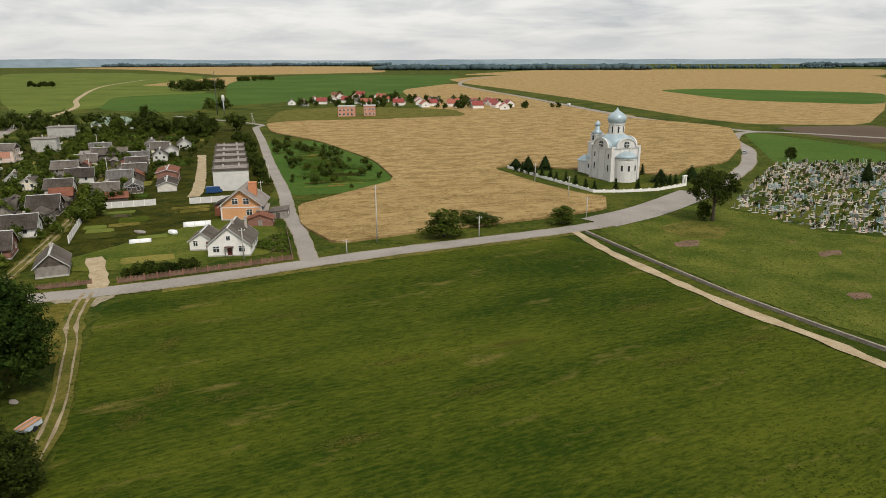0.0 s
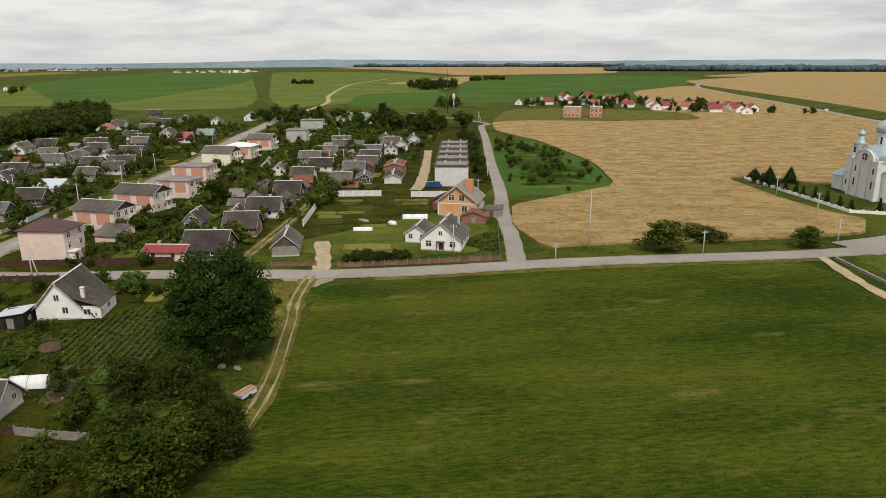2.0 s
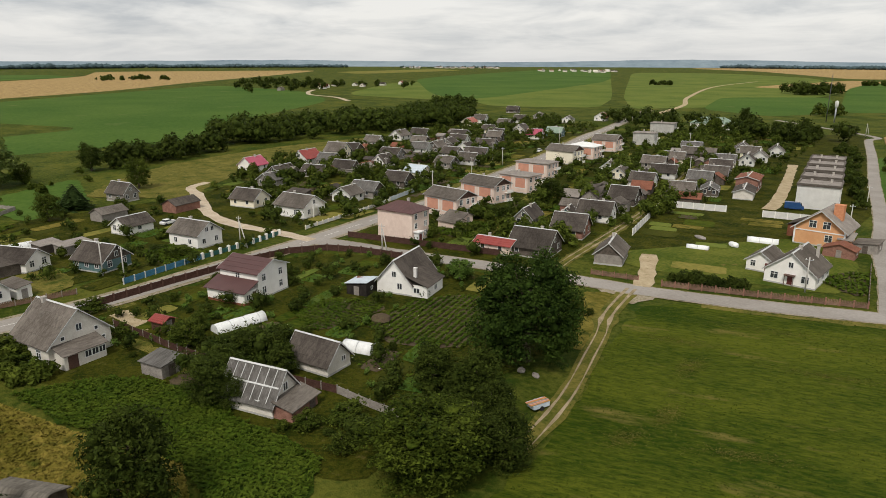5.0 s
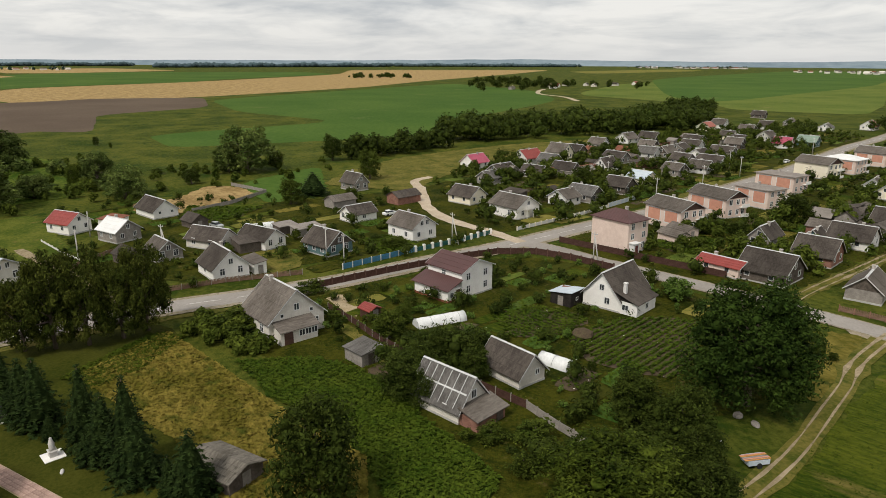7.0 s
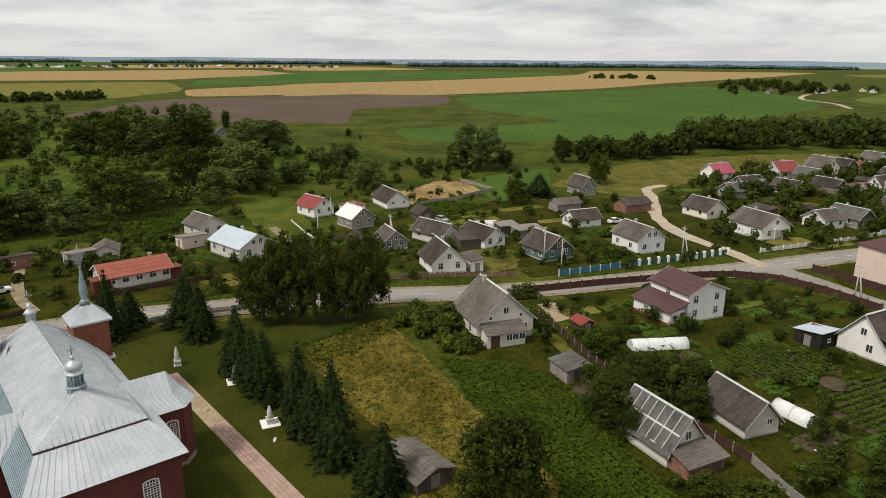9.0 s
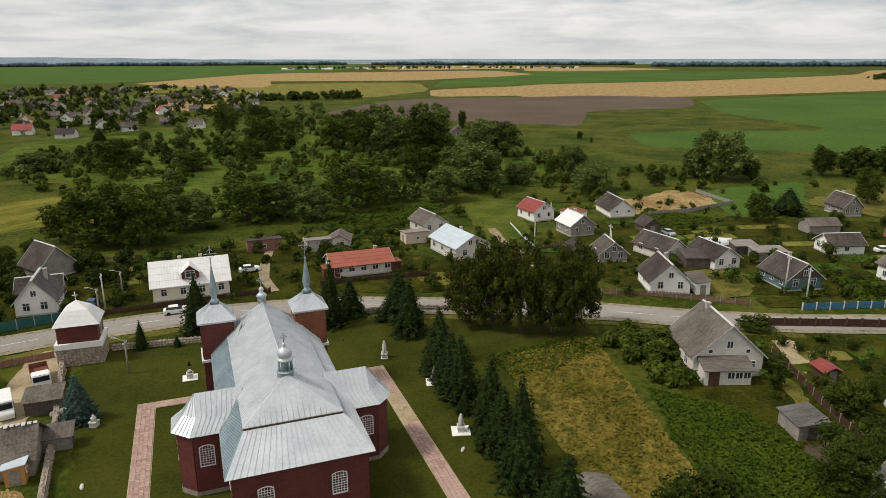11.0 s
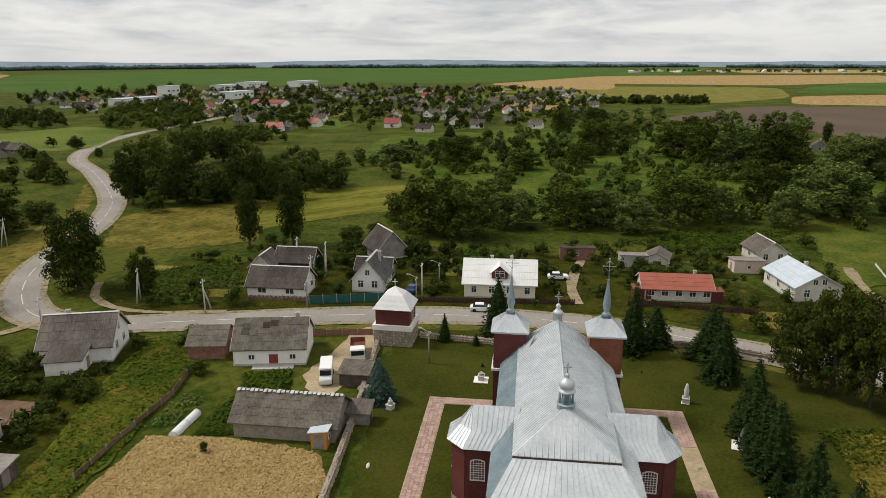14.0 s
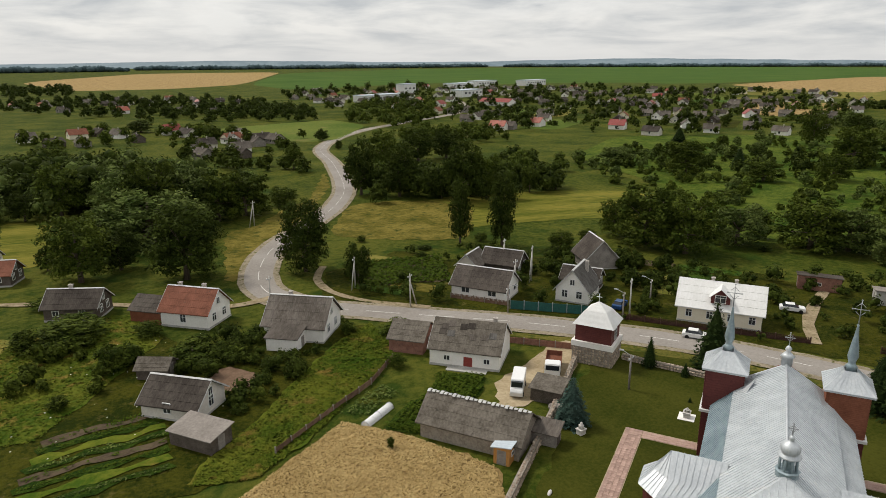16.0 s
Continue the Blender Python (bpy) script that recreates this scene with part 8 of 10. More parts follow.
# between the main road and the dirt street
cottage(-97.5, 128.5, 200, 9.5, 9.5, 2.4, 5.8, "wood_dark", "slate_dark")
cottage(-104, 122.5, 200, 5.0, 9.0, 2.4, 3.4, "pink", "tin_red")
cottage(-102, 148, 200, 8, 8, 2.5, 5.8, "oldbrick", "slate_dark")
cottage(-108, 167.5, 200, 8, 9, 2.5, 5.4, "white", "slate_dark")
cottage(-115, 192, 200, 8, 8, 2.5, 5.6, "wood_dark", "slate_dark")
cottage(-127, 222, 200, 8, 8, 2.5, 5.2, "white", "slate_dark")
cottage(-132, 245, 200, 7, 9)
cottage(-147, 263, 200, 7, 9)
cottage(-149, 282, 200, 7, 9)
cottage(-112, 160, 110, 4.5, 5.5, 2.2, 4.2, "wood_blue", "slate_dark")
cottage(-117, 149, 110, 5, 8)
cottage(-153, 240, 110, 5.5, 6, 2.5, 4.8, "white", "slate")
cottage(-143, 232, 110, 5.5, 8, 2.5, 4.6, "cream", "slate")
cottage(-152, 304, 200, 7, 9)
cottage(-162, 322, 200, 7, 9)
duplex(-189, 335, 199, 9, 11, 6.5, 7.0, "tarpaper", "grey two-storey block with a flat roof", hip=True, panels=False, wall="concrete")
duplex(-211, 394, 199, 9, 14, 6.5, 7.0, "tarpaper", "grey two-storey block with a flat roof", hip=True, panels=False, wall="concrete")
# east of the dirt street
cottage(-108, 214, 199, 8, 8, 2.4, 5.4, "wood_dark", "slate")
cottage(-104, 226, 110, 5.5, 9, 2.2, 3.8, "wood_dark", "slate_patch")
cottage(-115, 240, 199, 7.5, 8)
cottage(-117, 256, 199, 7, 8)
cottage(-124, 274, 199, 7, 8)
cottage(-130, 290, 199, 7, 8)
cottage(-145, 340, 110, 7, 8)
cottage(-126, 315, 110, 6.5, 8)
cottage(-129, 340, 110, 6.5, 9)
cottage(-100, 246, 290, 7.0, 12, 4.2, 5.2, "oldbrick", "tin_brown")
cottage(-95, 231, 290, 6, 12, 2.4, 3.6, "greybrick", "slate_dark")
cottage(-125, 300, 110, 6, 8)
cottage(-135, 325, 199, 6, 8)
school = house(-200, 448, 200, 12, 26, 3.8, 7.5, "white", "tin_green", "long white school with a grey-green roof", sides=7, attic=0, hip=True)
for i in range(46):
    ring = [(-104, 140), (-128, 180), (-140, 230), (-170, 330), (-150, 345), (-110, 235), (-96, 160)] if i % 2 else [(-180, 120), (-210, 190), (-260, 290), (-310, 330), (-270, 190), (-215, 115)]
    x, y = scatter(ring, 1, vr)[0]
    k = vr.choice(["wood_dark", "wood_grey", "oldbrick", "wood_grey"])
    shed(x, y, vr.choice((110, 200)), vr.uniform(3, 5), vr.uniform(4, 8), 2.0, vr.uniform(2.6, 3.9), k, vr.choice(["slate", "slate_dark", "tarpaper", "tin_brown"]), "small %s village outbuilding" % WALL_WORD[k], "outbuilding", opening=False, lean=vr.random() < 0.5)


# ---- far villages ----
bm = bmesh.new()
box(bm, -0.68, 0.68, -0.05, 0.05, -0.72, 0.72, 0); box(bm, -0.55, 0.55, -0.07, -0.04, -0.6, 0.6, 1)
FAR_WINDOW = to_mesh(bm, "window", ["frame", "glass"])


def far_house(wall, roof, W, L, eave, ridge):
    t = thing("village_house", "far %s house with a %s" % (WALL_WORD[wall], ROOF_WORD[roof]), "house", pose(0, 0, 0), "far village houses")
    part("wall", gable_body(W, L, eave, ridge), wall, t)
    part("roof", gable_roof(W, L, eave, ridge), roof, t)
    chimney(t, 0.4, 1.0, ridge - 0.4, ridge + 0.7)
    for x, y, a in ((W / 2, 0, 90), (0, -L / 2, 0)):
        part("window", FAR_WINDOW, None, t, at=pose(x, y, 1.7, 0, 0, a))
    return t


FAR = [far_house(*q) for q in (("white", "slate", 7, 9, 2.7, 5.4), ("greybrick", "slate_dark", 7.5, 10, 2.7, 5.4), ("wood_grey", "slate", 7, 9, 2.6, 5.2), ("white", "tin_red", 8, 10, 3, 6.2), ("cream", "tin_brown", 7.5, 10, 2.8, 5.6), ("wood_dark", "slate_dark", 6.5, 9, 2.4, 4.8), ("white", "tin_orange", 8, 10, 3, 6.0))]
spare = list(FAR)


def settle(ring, count, weights, deg, seed, gap=13):
    r, placed = random.Random(seed), []
    for x, y in scatter(ring, count * 6, r):
        if len(placed) >= count:
            break
        if all((x - a) ** 2 + (y - b) ** 2 > gap * gap for a, b in placed):
            placed.append((x, y))
            p = r.choices(FAR, weights)[0]
            m = pose(x, y, 0, 0, 0, deg + r.choice((0, 90)) + r.uniform(-12, 12))
            if p in spare:
                spare.remove(p)
                p.matrix_basis = m
            else:
                copy_thing(p, m)


GREY, RED = (4, 4, 4, 1, 1, 3, 0.6), (3, 1, 0, 8, 2, 0, 5)
VILLAGE = [(-378, -987), (-640, -980), (-905, -560), (-640, -320), (-380, -235), (-310, -292), (-258, -340), (-266, -428), (-230, -550), (-230, -720), (-260, -900)]
settle(VILLAGE, 126, GREY, 30, 31, 16)
settle([(-560, -560), (-357, -357), (-359, -294), (-380, -240), (-493, -295), (-620, -440)], 22, (4, 4, 4, 1, 1, 4, 1), 40, 38, 15)
settle([(10, -440), (-40, -452), (-110, -420), (-118, -352), (-70, -380), (0, -400)], 12, (4, 4, 4, 0.4, 0.5, 5, 0), 20, 32)
settle([(-90, -300), (-120, -350), (-110, -372), (-70, -365), (-70, -310)], 9, (4, 4, 4, 0.5, 0.5, 6, 0), 20, 33)
settle([(-60, -600), (-150, -560), (-200, -760), (-60, -900), (60, -800)], 26, GREY, 25, 34, 18)
settle([(-172, 680), (-130, 626), (-132, 800), (-80, 815), (-45, 730), (40, 680), (95, 600), (80, 580), (20, 620), (-20, 618), (-60, 660)], 36, RED, 10, 35, 15)
settle([(-860, 480), (-850, 580), (-990, 850), (-1000, 600)], 9, GREY, 30, 36, 20)
settle([(-378, -60), (-400, -40), (-410, -60), (-390, -80)], 2, (0, 0, 1, 0, 1, 0, 0), 30, 37, 12)
settle(VILLAGE, 62, GREY, 35, 39, 14)
belt("village_trees", "dense gardens of the far village", [(-300, -330), (-420, -250), (-640, -340), (-700, -480), (-420, -640), (-260, -560)], 260, 3, 8, (40, 1.7), "leaf_dark", 67, 4)
belt("village_trees", "mass of garden trees among the far houses", VILLAGE, 480, 3, 7.5, (37, 1.7), "leaf_mid", 41, 4)
belt("village_trees", "tall dark trees among the far houses", VILLAGE, 170, 7, 14, (60, 1.9), "leaf_dark", 66, 5)
belt("village_trees", "garden trees among the far houses", [(10, -440), (-40, -452), (-110, -430), (-118, -352), (-70, -370), (0, -390)], 30, 4, 9, (102, 1.6), "leaf_mid", 42, 4)
belt("village_trees", "garden trees among the far houses", [(-40, -560), (-170, -520), (-210, -760), (-60, -900), (80, -800)], 170, 5, 11, (102, 1.8), "leaf_dark", 43, 4)
belt("village_trees", "garden trees among the far houses", [(-135, 620), (-125, 800), (-50, 780), (40, 700), (110, 590), (-20, 606)], 90, 4, 9, (85, 1.6), "leaf_dark", 44, 4)
belt("village_trees", "garden shrubs and fruit trees between the houses", [(-104, 118), (-130, 140), (-152, 215), (-190, 330), (-215, 440), (-150, 440), (-140, 330), (-98, 200), (-92, 140)], 150, 2.5, 6.5, (187, 0.9), "leaf_mid", 45, 4)
belt("village_trees", "garden shrubs and fruit trees between the houses", [(-160, 110), (-190, 190), (-250, 330), (-320, 420), (-330, 330), (-280, 200), (-225, 110)], 220, 2.5, 6.5, (170, 0.9), "leaf_mid", 46, 4)
belt("village_trees", "shrubs along the row houses", [(-66, 238), (-59, 232), (-82, 300), (-112, 395), (-122, 395), (-88, 300)], 34, 2.5, 5.5, (187, 0.8), "leaf_dark", 47, 4)
belt("village_trees", "dense trees at the end of the village", [(-290, 430), (-230, 400), (-130, 380), (-125, 440), (-180, 460), (-290, 490)], 46, 7, 13, (153, 1.4), "leaf_dark", 48, 5)
belt("allotment_shrubs", "rows of shrubs in the allotment", [(-92, 362), (-68, 360), (-32, 292), (-19, 246), (-32, 226), (-50, 222), (-60, 250)], 24, 1.0, 3.0, (187, 0.6), "leaf_mid", 49, 4)
SCRUB = [(-150, -100), (-190, -66), (-215, -35), (-225, 0), (-260, 10), (-330, -10), (-430, -120), (-380, -220), (-250, -240), (-205, -215), (-185, -150), (-165, -135)]
belt("scrub", "tangle of green willow scrub in the valley", SCRUB, 380, 1.5, 4.5, (110, 0.95), "leaf_mid", 51, 4)
belt("scrub", "pale willow scrub in the valley", SCRUB, 130, 2.5, 6.5, (170, 0.95), "leaf_willow", 52, 4)
belt("scrub", "green scrub along the brook", [(-225, 0), (-240, 60), (-280, 100), (-300, 60), (-290, -10)], 40, 1.5, 4, (170, 0.8), "leaf_mid", 53, 4)
belt("scrub", "overgrown shrubs round the cottages", [(5, -95), (-20, -108), (-30, -92), (-20, -80), (0, -85)], 30, 1.5, 4, (221, 0.6), "leaf_mid", 55, 4)
belt("scrub", "thick wood behind the bend", [(-102, -180), (-122, -165), (-150, -165), (-160, -185), (-140, -205), (-115, -205)], 20, 7, 12, (420, 0.9), "leaf_dark", 57, 5)
belt("scrub", "garden shrubs near the crossroads", [(-128, 118), (-112, 124), (-100, 132), (-108, 160), (-128, 160), (-134, 138)], 40, 1.5, 4.5, (221, 0.6), "leaf_mid", 59, 4)
belt("scrub", "shrubs round the sheds near the road", [(-142, 22), (-146, 84), (-165, 84), (-175, 50), (-165, 10)], 40, 1.0, 3.2, (204, 0.5), "leaf_mid", 60, 4)
belt("scrub", "shrubs behind the houses on the church road", [(-88, -98), (-108, -80), (-126, -70), (-142, -40), (-156, -30), (-160, -50), (-130, -95), (-105, -112)], 50, 1.2, 4.0, (221, 0.6), "leaf_dark", 61, 4)
belt("hedge", "clipped dark hedge beside the lawn", [(-105.5, -67.5), (-125, -82), (-125.8, -80.8), (-106.3, -66.3)], 40, 1.5, 2.2, (187, 0.4), "leaf_dark", 62, 3)
belt("hedge", "bushy hedge inside the garden fence", [(-65, 130), (-51, 136.5), (-52, 140), (-66, 133.5)], 26, 2.0, 3.2, (255, 0.5), "leaf_dark", 63, 4)
belt("hedge", "leafy edge of the weed plot", [(-115, 17), (-100, 24), (-98, 29), (-112, 28), (-118, 22)], 30, 1.5, 3.5, (238, 0.6), "leaf_mid", 64, 4)

# white works halls beyond the far village
for x, y, L, W, h in ((-318, -690, 62, 16, 7), (-450, -725, 44, 18, 8), (-560, -940, 56, 20, 8), (-410, -815, 24, 14, 13), (-640, -1000, 60, 20, 9), (-730, -985, 70, 20, 9)):
    t = thing("works_hall", "long white works hall with a flat roof", "hall", pose(x, y, 0, 0, 0, 25))
    bm = bmesh.new(); box(bm, -L / 2, L / 2, -W / 2, W / 2, 0, h); part("wall", bm, "tin_white", t)
    bm = bmesh.new(); box(bm, -L / 2 - .5, L / 2 + .5, -W / 2 - .5, W / 2 + .5, h, h + 0.6); part("roof", bm, "tin_blue", t)
    for i in range(int(L / 8)):
        for s in (-1, 1):
            window(t, -L / 2 + 4 + 8 * i, s * W / 2, h * 0.6, 0 if s < 0 else 180, 4.0, 2.0)
t = thing("red_hall", "long hall with a red metal roof", "hall", pose(-390, -560, 0, 0, 0, 25))
part("wall", gable_body(14, 34, 4, 7), "white", t)
part("roof", gable_roof(14, 34, 4, 7), "tin_red", t)
# pale pink ruin beside the far hamlet
for x, y, L in ((-74, 534, 13), (-57, 540, 9)):
    t = thing("unfinished_block", "unfinished pink brick two-storey block", "house", pose(x, y, 0, 0, 0, 5))
    bm = bmesh.new(); box(bm, -L / 2, L / 2, -6, 6, 0, 7.5); part("wall", bm, "panel", t)
    bm = bmesh.new(); box(bm, -L / 2 - .3, L / 2 + .3, -6.3, 6.3, 7.5, 7.9); part("roof", bm, "concrete", t)
    for i in range(int(L / 3)):
        for z in (1.8, 5.2):
            window(t, -L / 2 + 1.5 + 3 * i, -6, z, 0, 1.4, 1.6)
wt = thing("water_tower", "pale grey steel water tower", "water tower", pose(-175.7, 554.6, 0) @ Matrix.Diagonal((0.8, 0.8, 0.72, 1)))
bm = bmesh.new(); lathe(bm, 0, 0, [(0.6, 0), (0.6, 15)], 14); part("shaft", bm, "steel", wt)
bm = bmesh.new(); lathe(bm, 0, 0, [(0.6, 14.5), (1.5, 15.6), (1.5, 20.5), (0.8, 21.3), (0.1, 21.6)], 16); part("tank", bm, "pale_concrete", wt)
mast = thing("radio_mast", "tall dark slender radio mast", "mast", pose(-181.3, 554.9, 0))
bm = bmesh.new(); rod(bm, (0, 0, 0), (0, 0, 34), 0.35, 0.2); part("pole", bm, "wire", mast)


# ---- fences and walls ----
def fence(label, line, material, h=1.2, bay=2.5, post="trim_brown", post_h=0.15, post_w=0.07, base=0.08, thick=0.03, name="fence", gapped=False, panel="panel"):
    """A run of posts with a panel in each bay."""
    pts = [Vector(p) for p in line]
    t = thing(name, label, "fence", pose(pts[0].x, pts[0].y, 0))
    bmp = bmesh.new(); box(bmp, -post_w, post_w, -post_w, post_w, -0.2, h + post_h)
    me = to_mesh(bmp, "post", post)
    cache = {}
    for a, b in zip(pts, pts[1:]):
        d = b - a
        k = max(1, round(d.length / bay))
        step = d.length / k
        ang = math.degrees(math.atan2(d.y, d.x))
        key = round(step, 3)
        if key not in cache:
            bm = bmesh.new()
            if gapped:
                n = int(step / 0.24)
                top = [(0, base), (step, base)]
                for i in range(n - 1, -1, -1):
                    x0, x1 = step * i / n, step * (i + 1) / n
                    top += [(x1 - 0.03, h * 0.62), (x1 - 0.05, h), (x0 + 0.05, h), (x0 + 0.03, h * 0.62)]
                q0, q1 = [bm.verts.new((x, -thick, z)) for x, z in top], [bm.verts.new((x, thick, z)) for x, z in top]
                k2 = len(top)
                for i in range(k2):
                    bm.faces.new((q0[i], q0[(i + 1) % k2], q1[(i + 1) % k2], q1[i]))
                caps = [bm.faces.new(q0), bm.faces.new(q1[::-1])]
                bm.normal_update()
                bmesh.ops.triangulate(bm, faces=caps)
            else:
                box(bm, post_w * 0.8, step - post_w * 0.8, -thick, thick, base, h)
            cache[key] = to_mesh(bm, panel, material)
        for i in range(k):
            p = a + d * (i / k) - pts[0]
            part("post", me, None, t, at=pose(p.x, p.y, 0, 0, 0, ang))
            part(panel, cache[key], None, t, at=pose(p.x, p.y, 0, 0, 0, ang))
    p = pts[-1] - pts[0]
    part("post", me, None, t, at=pose(p.x, p.y, 0))
    return t


fence("dark brown sheet fence on posts along the road", [(-126.5, 41), (-130.5, 58), (-134, 76), (-134.5, 86), (-131, 94), (-124, 98.6), (-114, 102.5)], "fence_dark", 1.5, 2.6, "trim_brown", 0.2, 0.14)
fence("dark sheet fence on a white base", [(-138, 104.8), (-118.6, 113), (-101, 120.5)], "fence_dark", 1.5, 2.6, "fence_dark")
fence("blue picket fence with posts", [(-136.8, 50.5), (-143.5, 69.5)], "fence_blue", 1.3, 2.6, "pale_concrete", 0.1, 0.1)
fence("green fence with white posts", [(-143.5, 69.5), (-148, 84), (-151.5, 93)], "fence_green", 1.1, 2.6, "white", 0.35, 0.28)
fence("dark low plank picket fence", [(-136, 16), (-137.5, 27), (-136.8, 42)], "fence_wood", 1.1, 2.5, "wood_grey", gapped=True)
fence("yellowish low garden fence", [(-152, 101), (-161, 128), (-166, 140)], "pale_concrete", 1.0, 2.4, "cream", 0.2, 0.12, gapped=True)
fence("pale blue panel fence along the verge", [(-166, 140), (-173, 156)], "tin_blue", 1.4, 2.4, "pale_concrete")
fence("brown picket fence on posts", [(-79, 124.6), (-70, 128)], "fence_wood", 1.1, 2.4, "oldbrick", gapped=True)
fence("reddish picket fence with brick-coloured posts", [(-65, 128.4), (-49.5, 136), (-33.5, 144.5)], "fence_wood", 1.2, 2.4, "oldbrick", 0.2, 0.12, gapped=True)
fence("wire-brown fence up the side street", [(-33.5, 144.5), (-41, 172)], "fence_wood", 1.1, 2.6, "wood_grey", gapped=True)
fence("white concrete panel fence with posts", [(-91, 159), (-105, 197), (-88, 203.5)], "pale_concrete", 2.0, 3.0, "white", 0.05, 0.12)
fence("white concrete panel fence with posts", [(-78, 205), (-66, 209)], "pale_concrete", 2.0, 3.0, "white", 0.05, 0.12)
fence("dark green sheet metal fence", [(-87.5, -80.5), (-99, -70.5)], "fence_green", 1.7, 2.6, "steel")
fence("dark brown picket fence along the pavement", [(-101, -68), (-107.5, -60), (-120.5, -44.5)], "fence_dark", 1.1, 2.4, "trim_brown", gapped=True)
fence("dark picket fence before the orange-roofed house", [(-126.5, -37), (-131.5, -30.5), (-138, -18)], "fence_dark", 1.1, 2.4, "trim_brown", gapped=True)
fence("reddish plank fence beside the ruin", [(-77, -69.5), (-86, -61)], "oldbrick", 1.1, 2.4, "wood_grey")
fence("weathered grey plank picket fence", [(-81, -91), (-88, -82)], "fence_wood", 1.0, 2.4, "wood_grey", gapped=True)
fence("dark red-brown board garden fence", [(-115.2, 41.9), (-107.3, 43.9), (-100.1, 45.2), (-93.9, 46.8), (-87.9, 48.9), (-77.7, 53.2), (-70.5, 56.1)], "fence_dark", 1.2, 2.4, "wood_grey")
fence("grey board garden fence", [(-70.5, 56.1), (-64.5, 57), (-60, 58)], "wood_grey", 1.2, 2.4, "wood_grey")
fence("thin fence along the weedy slope", [(-37.7, -53.9), (-49.1, -61.7), (-54.0, -64.9), (-60, -71)], "fence_wood", 0.9, 2.6, "wood_grey", gapped=True)
fence("white low rail fence by the lane", [(-163, 0.5), (-174, -5), (-186, -10)], "pale_concrete", 0.6, 2.4, "white")
fence("brown fence by the farm lane", [(-150, -5), (-162, 0), (-172, 8)], "fence_wood", 1.0, 2.4, "wood_grey", gapped=True)
fence("plank fence round the small grain field", [(-206.5, 25.5), (-214, 37), (-228.5, 50), (-246, 41)], "wood_grey", 1.2, 2.6, "wood_grey")


def stone_wall(label, line, h, w, material="stone", stones=True, seed=1):
    """A low wall with field stones set in its faces."""
    pts = [Vector(p) for p in line]
    t = thing("stone_wall", label, "wall", pose(pts[0].x, pts[0].y, 0), kind="structure")
    r = random.Random(seed)
    for a, b in zip(pts, pts[1:]):
        d = b - a
        ang = math.degrees(math.atan2(d.y, d.x))
        o = a - pts[0]
        bm = bmesh.new()
        box(bm, 0, d.length, -w / 2, w / 2, -0.1, h)
        part("core", bm, material, t, at=pose(o.x, o.y, 0, 0, 0, ang))
        if stones:
            bm = bmesh.new()
            for i in range(int(d.length / 0.45)):
                for z in (0.2, 0.55, h + 0.02):
                    x = 0.45 * (i + r.random() * .6)
                    for y in ((-w / 2, w / 2) if z < h else (r.uniform(-w / 3, w / 3),)):
                        q = bmesh.ops.create_icosphere(bm, subdivisions=1, radius=1, matrix=Matrix.LocRotScale((x, y, z), None, (r.uniform(.15, .3), r.uniform(.1, .22), r.uniform(.1, .2))))
            tagged(part("stones", bm, "stone_piece", t, at=pose(o.x, o.y, 0, 0, 0, ang)), kind="stuff")


stone_wall("low rough fieldstone wall of the churchyard", [(-50, -28.5), (-57, -34.2), (-70.5, -45.5), (-84, -57.5)], 1.0, 0.6)
stone_wall("low stone wall between lawn and road", [(-90.5, -54.5), (-97, -43), (-105, -34), (-112, -27), (-118, -19), (-121, -8)], 0.9, 0.5, seed=2)
stone_wall("low grey concrete wall beside the track", [(36.5, 167.5), (45.5, 142.5), (54.5, 119.3), (62.1, 104.1), (67, 95), (75, 80)], 0.6, 0.45, "stone", False)
fence("low white church wall with posts", [(26.5, 273), (38, 247), (50, 221), (60, 221), (72, 223.5), (84.5, 232.5)], "white", 0.9, 3.2, "white", 0.25, 0.2, 0.0, 0.12, name="church_fence")
bm = bmesh.new()
for s in (-0.8, 0.8):
    box(bm, s - 0.25, s + 0.25, -0.25, 0.25, 0, 3.0)
box(bm, -1.2, 1.2, -0.3, 0.3, 3.0, 3.4)
gp = thing("gate_arch", "small white gate arch in the church wall", "gate", pose(84.5, 234, 0, 0, 0, 40))
part("arch", bm, "white", gp)


# ---- poles ----
def utility_pole(x, y, h=8.0, brace=None, deg=0, lamp=False, material="pole"):
    t = thing("utility_pole", "grey concrete utility pole" + (" with a leaning brace" if brace else " with a crossarm"), "pole", pose(x, y, 0, 0, 0, deg), "utility poles")
    bm = bmesh.new(); rod(bm, (0, 0, -0.3), (0, 0, h), 0.16, 0.11, 7); part("pole", bm, material, t)
    bm = bmesh.new(); box(bm, -0.7, 0.7, -0.05, 0.05, h - 0.6, h - 0.5)
    part("crossarm", bm, "steel", t)
    for s in (-0.6, 0.0, 0.6):
        bm = bmesh.new(); lathe(bm, s, 0, [(0.05, h - 0.5), (0.08, h - 0.4), (0.04, h - 0.28)], 6); part("insulator", bm, "frame", t)
    if brace:
        bm = bmesh.new(); rod(bm, (0.15, 0, h - 1.2), (brace, 0, -0.1), 0.12, 0.14, 7); part("brace", bm, material, t)
    if lamp:
        bm = bmesh.new(); rod(bm, (0, 0, h - 0.2), (0, -1.2, h + 0.3), 0.04); box(bm, -0.15, 0.15, -1.8, -1.15, h + 0.22, h + 0.36); part("lamp_head", bm, "steel", t)
    return t


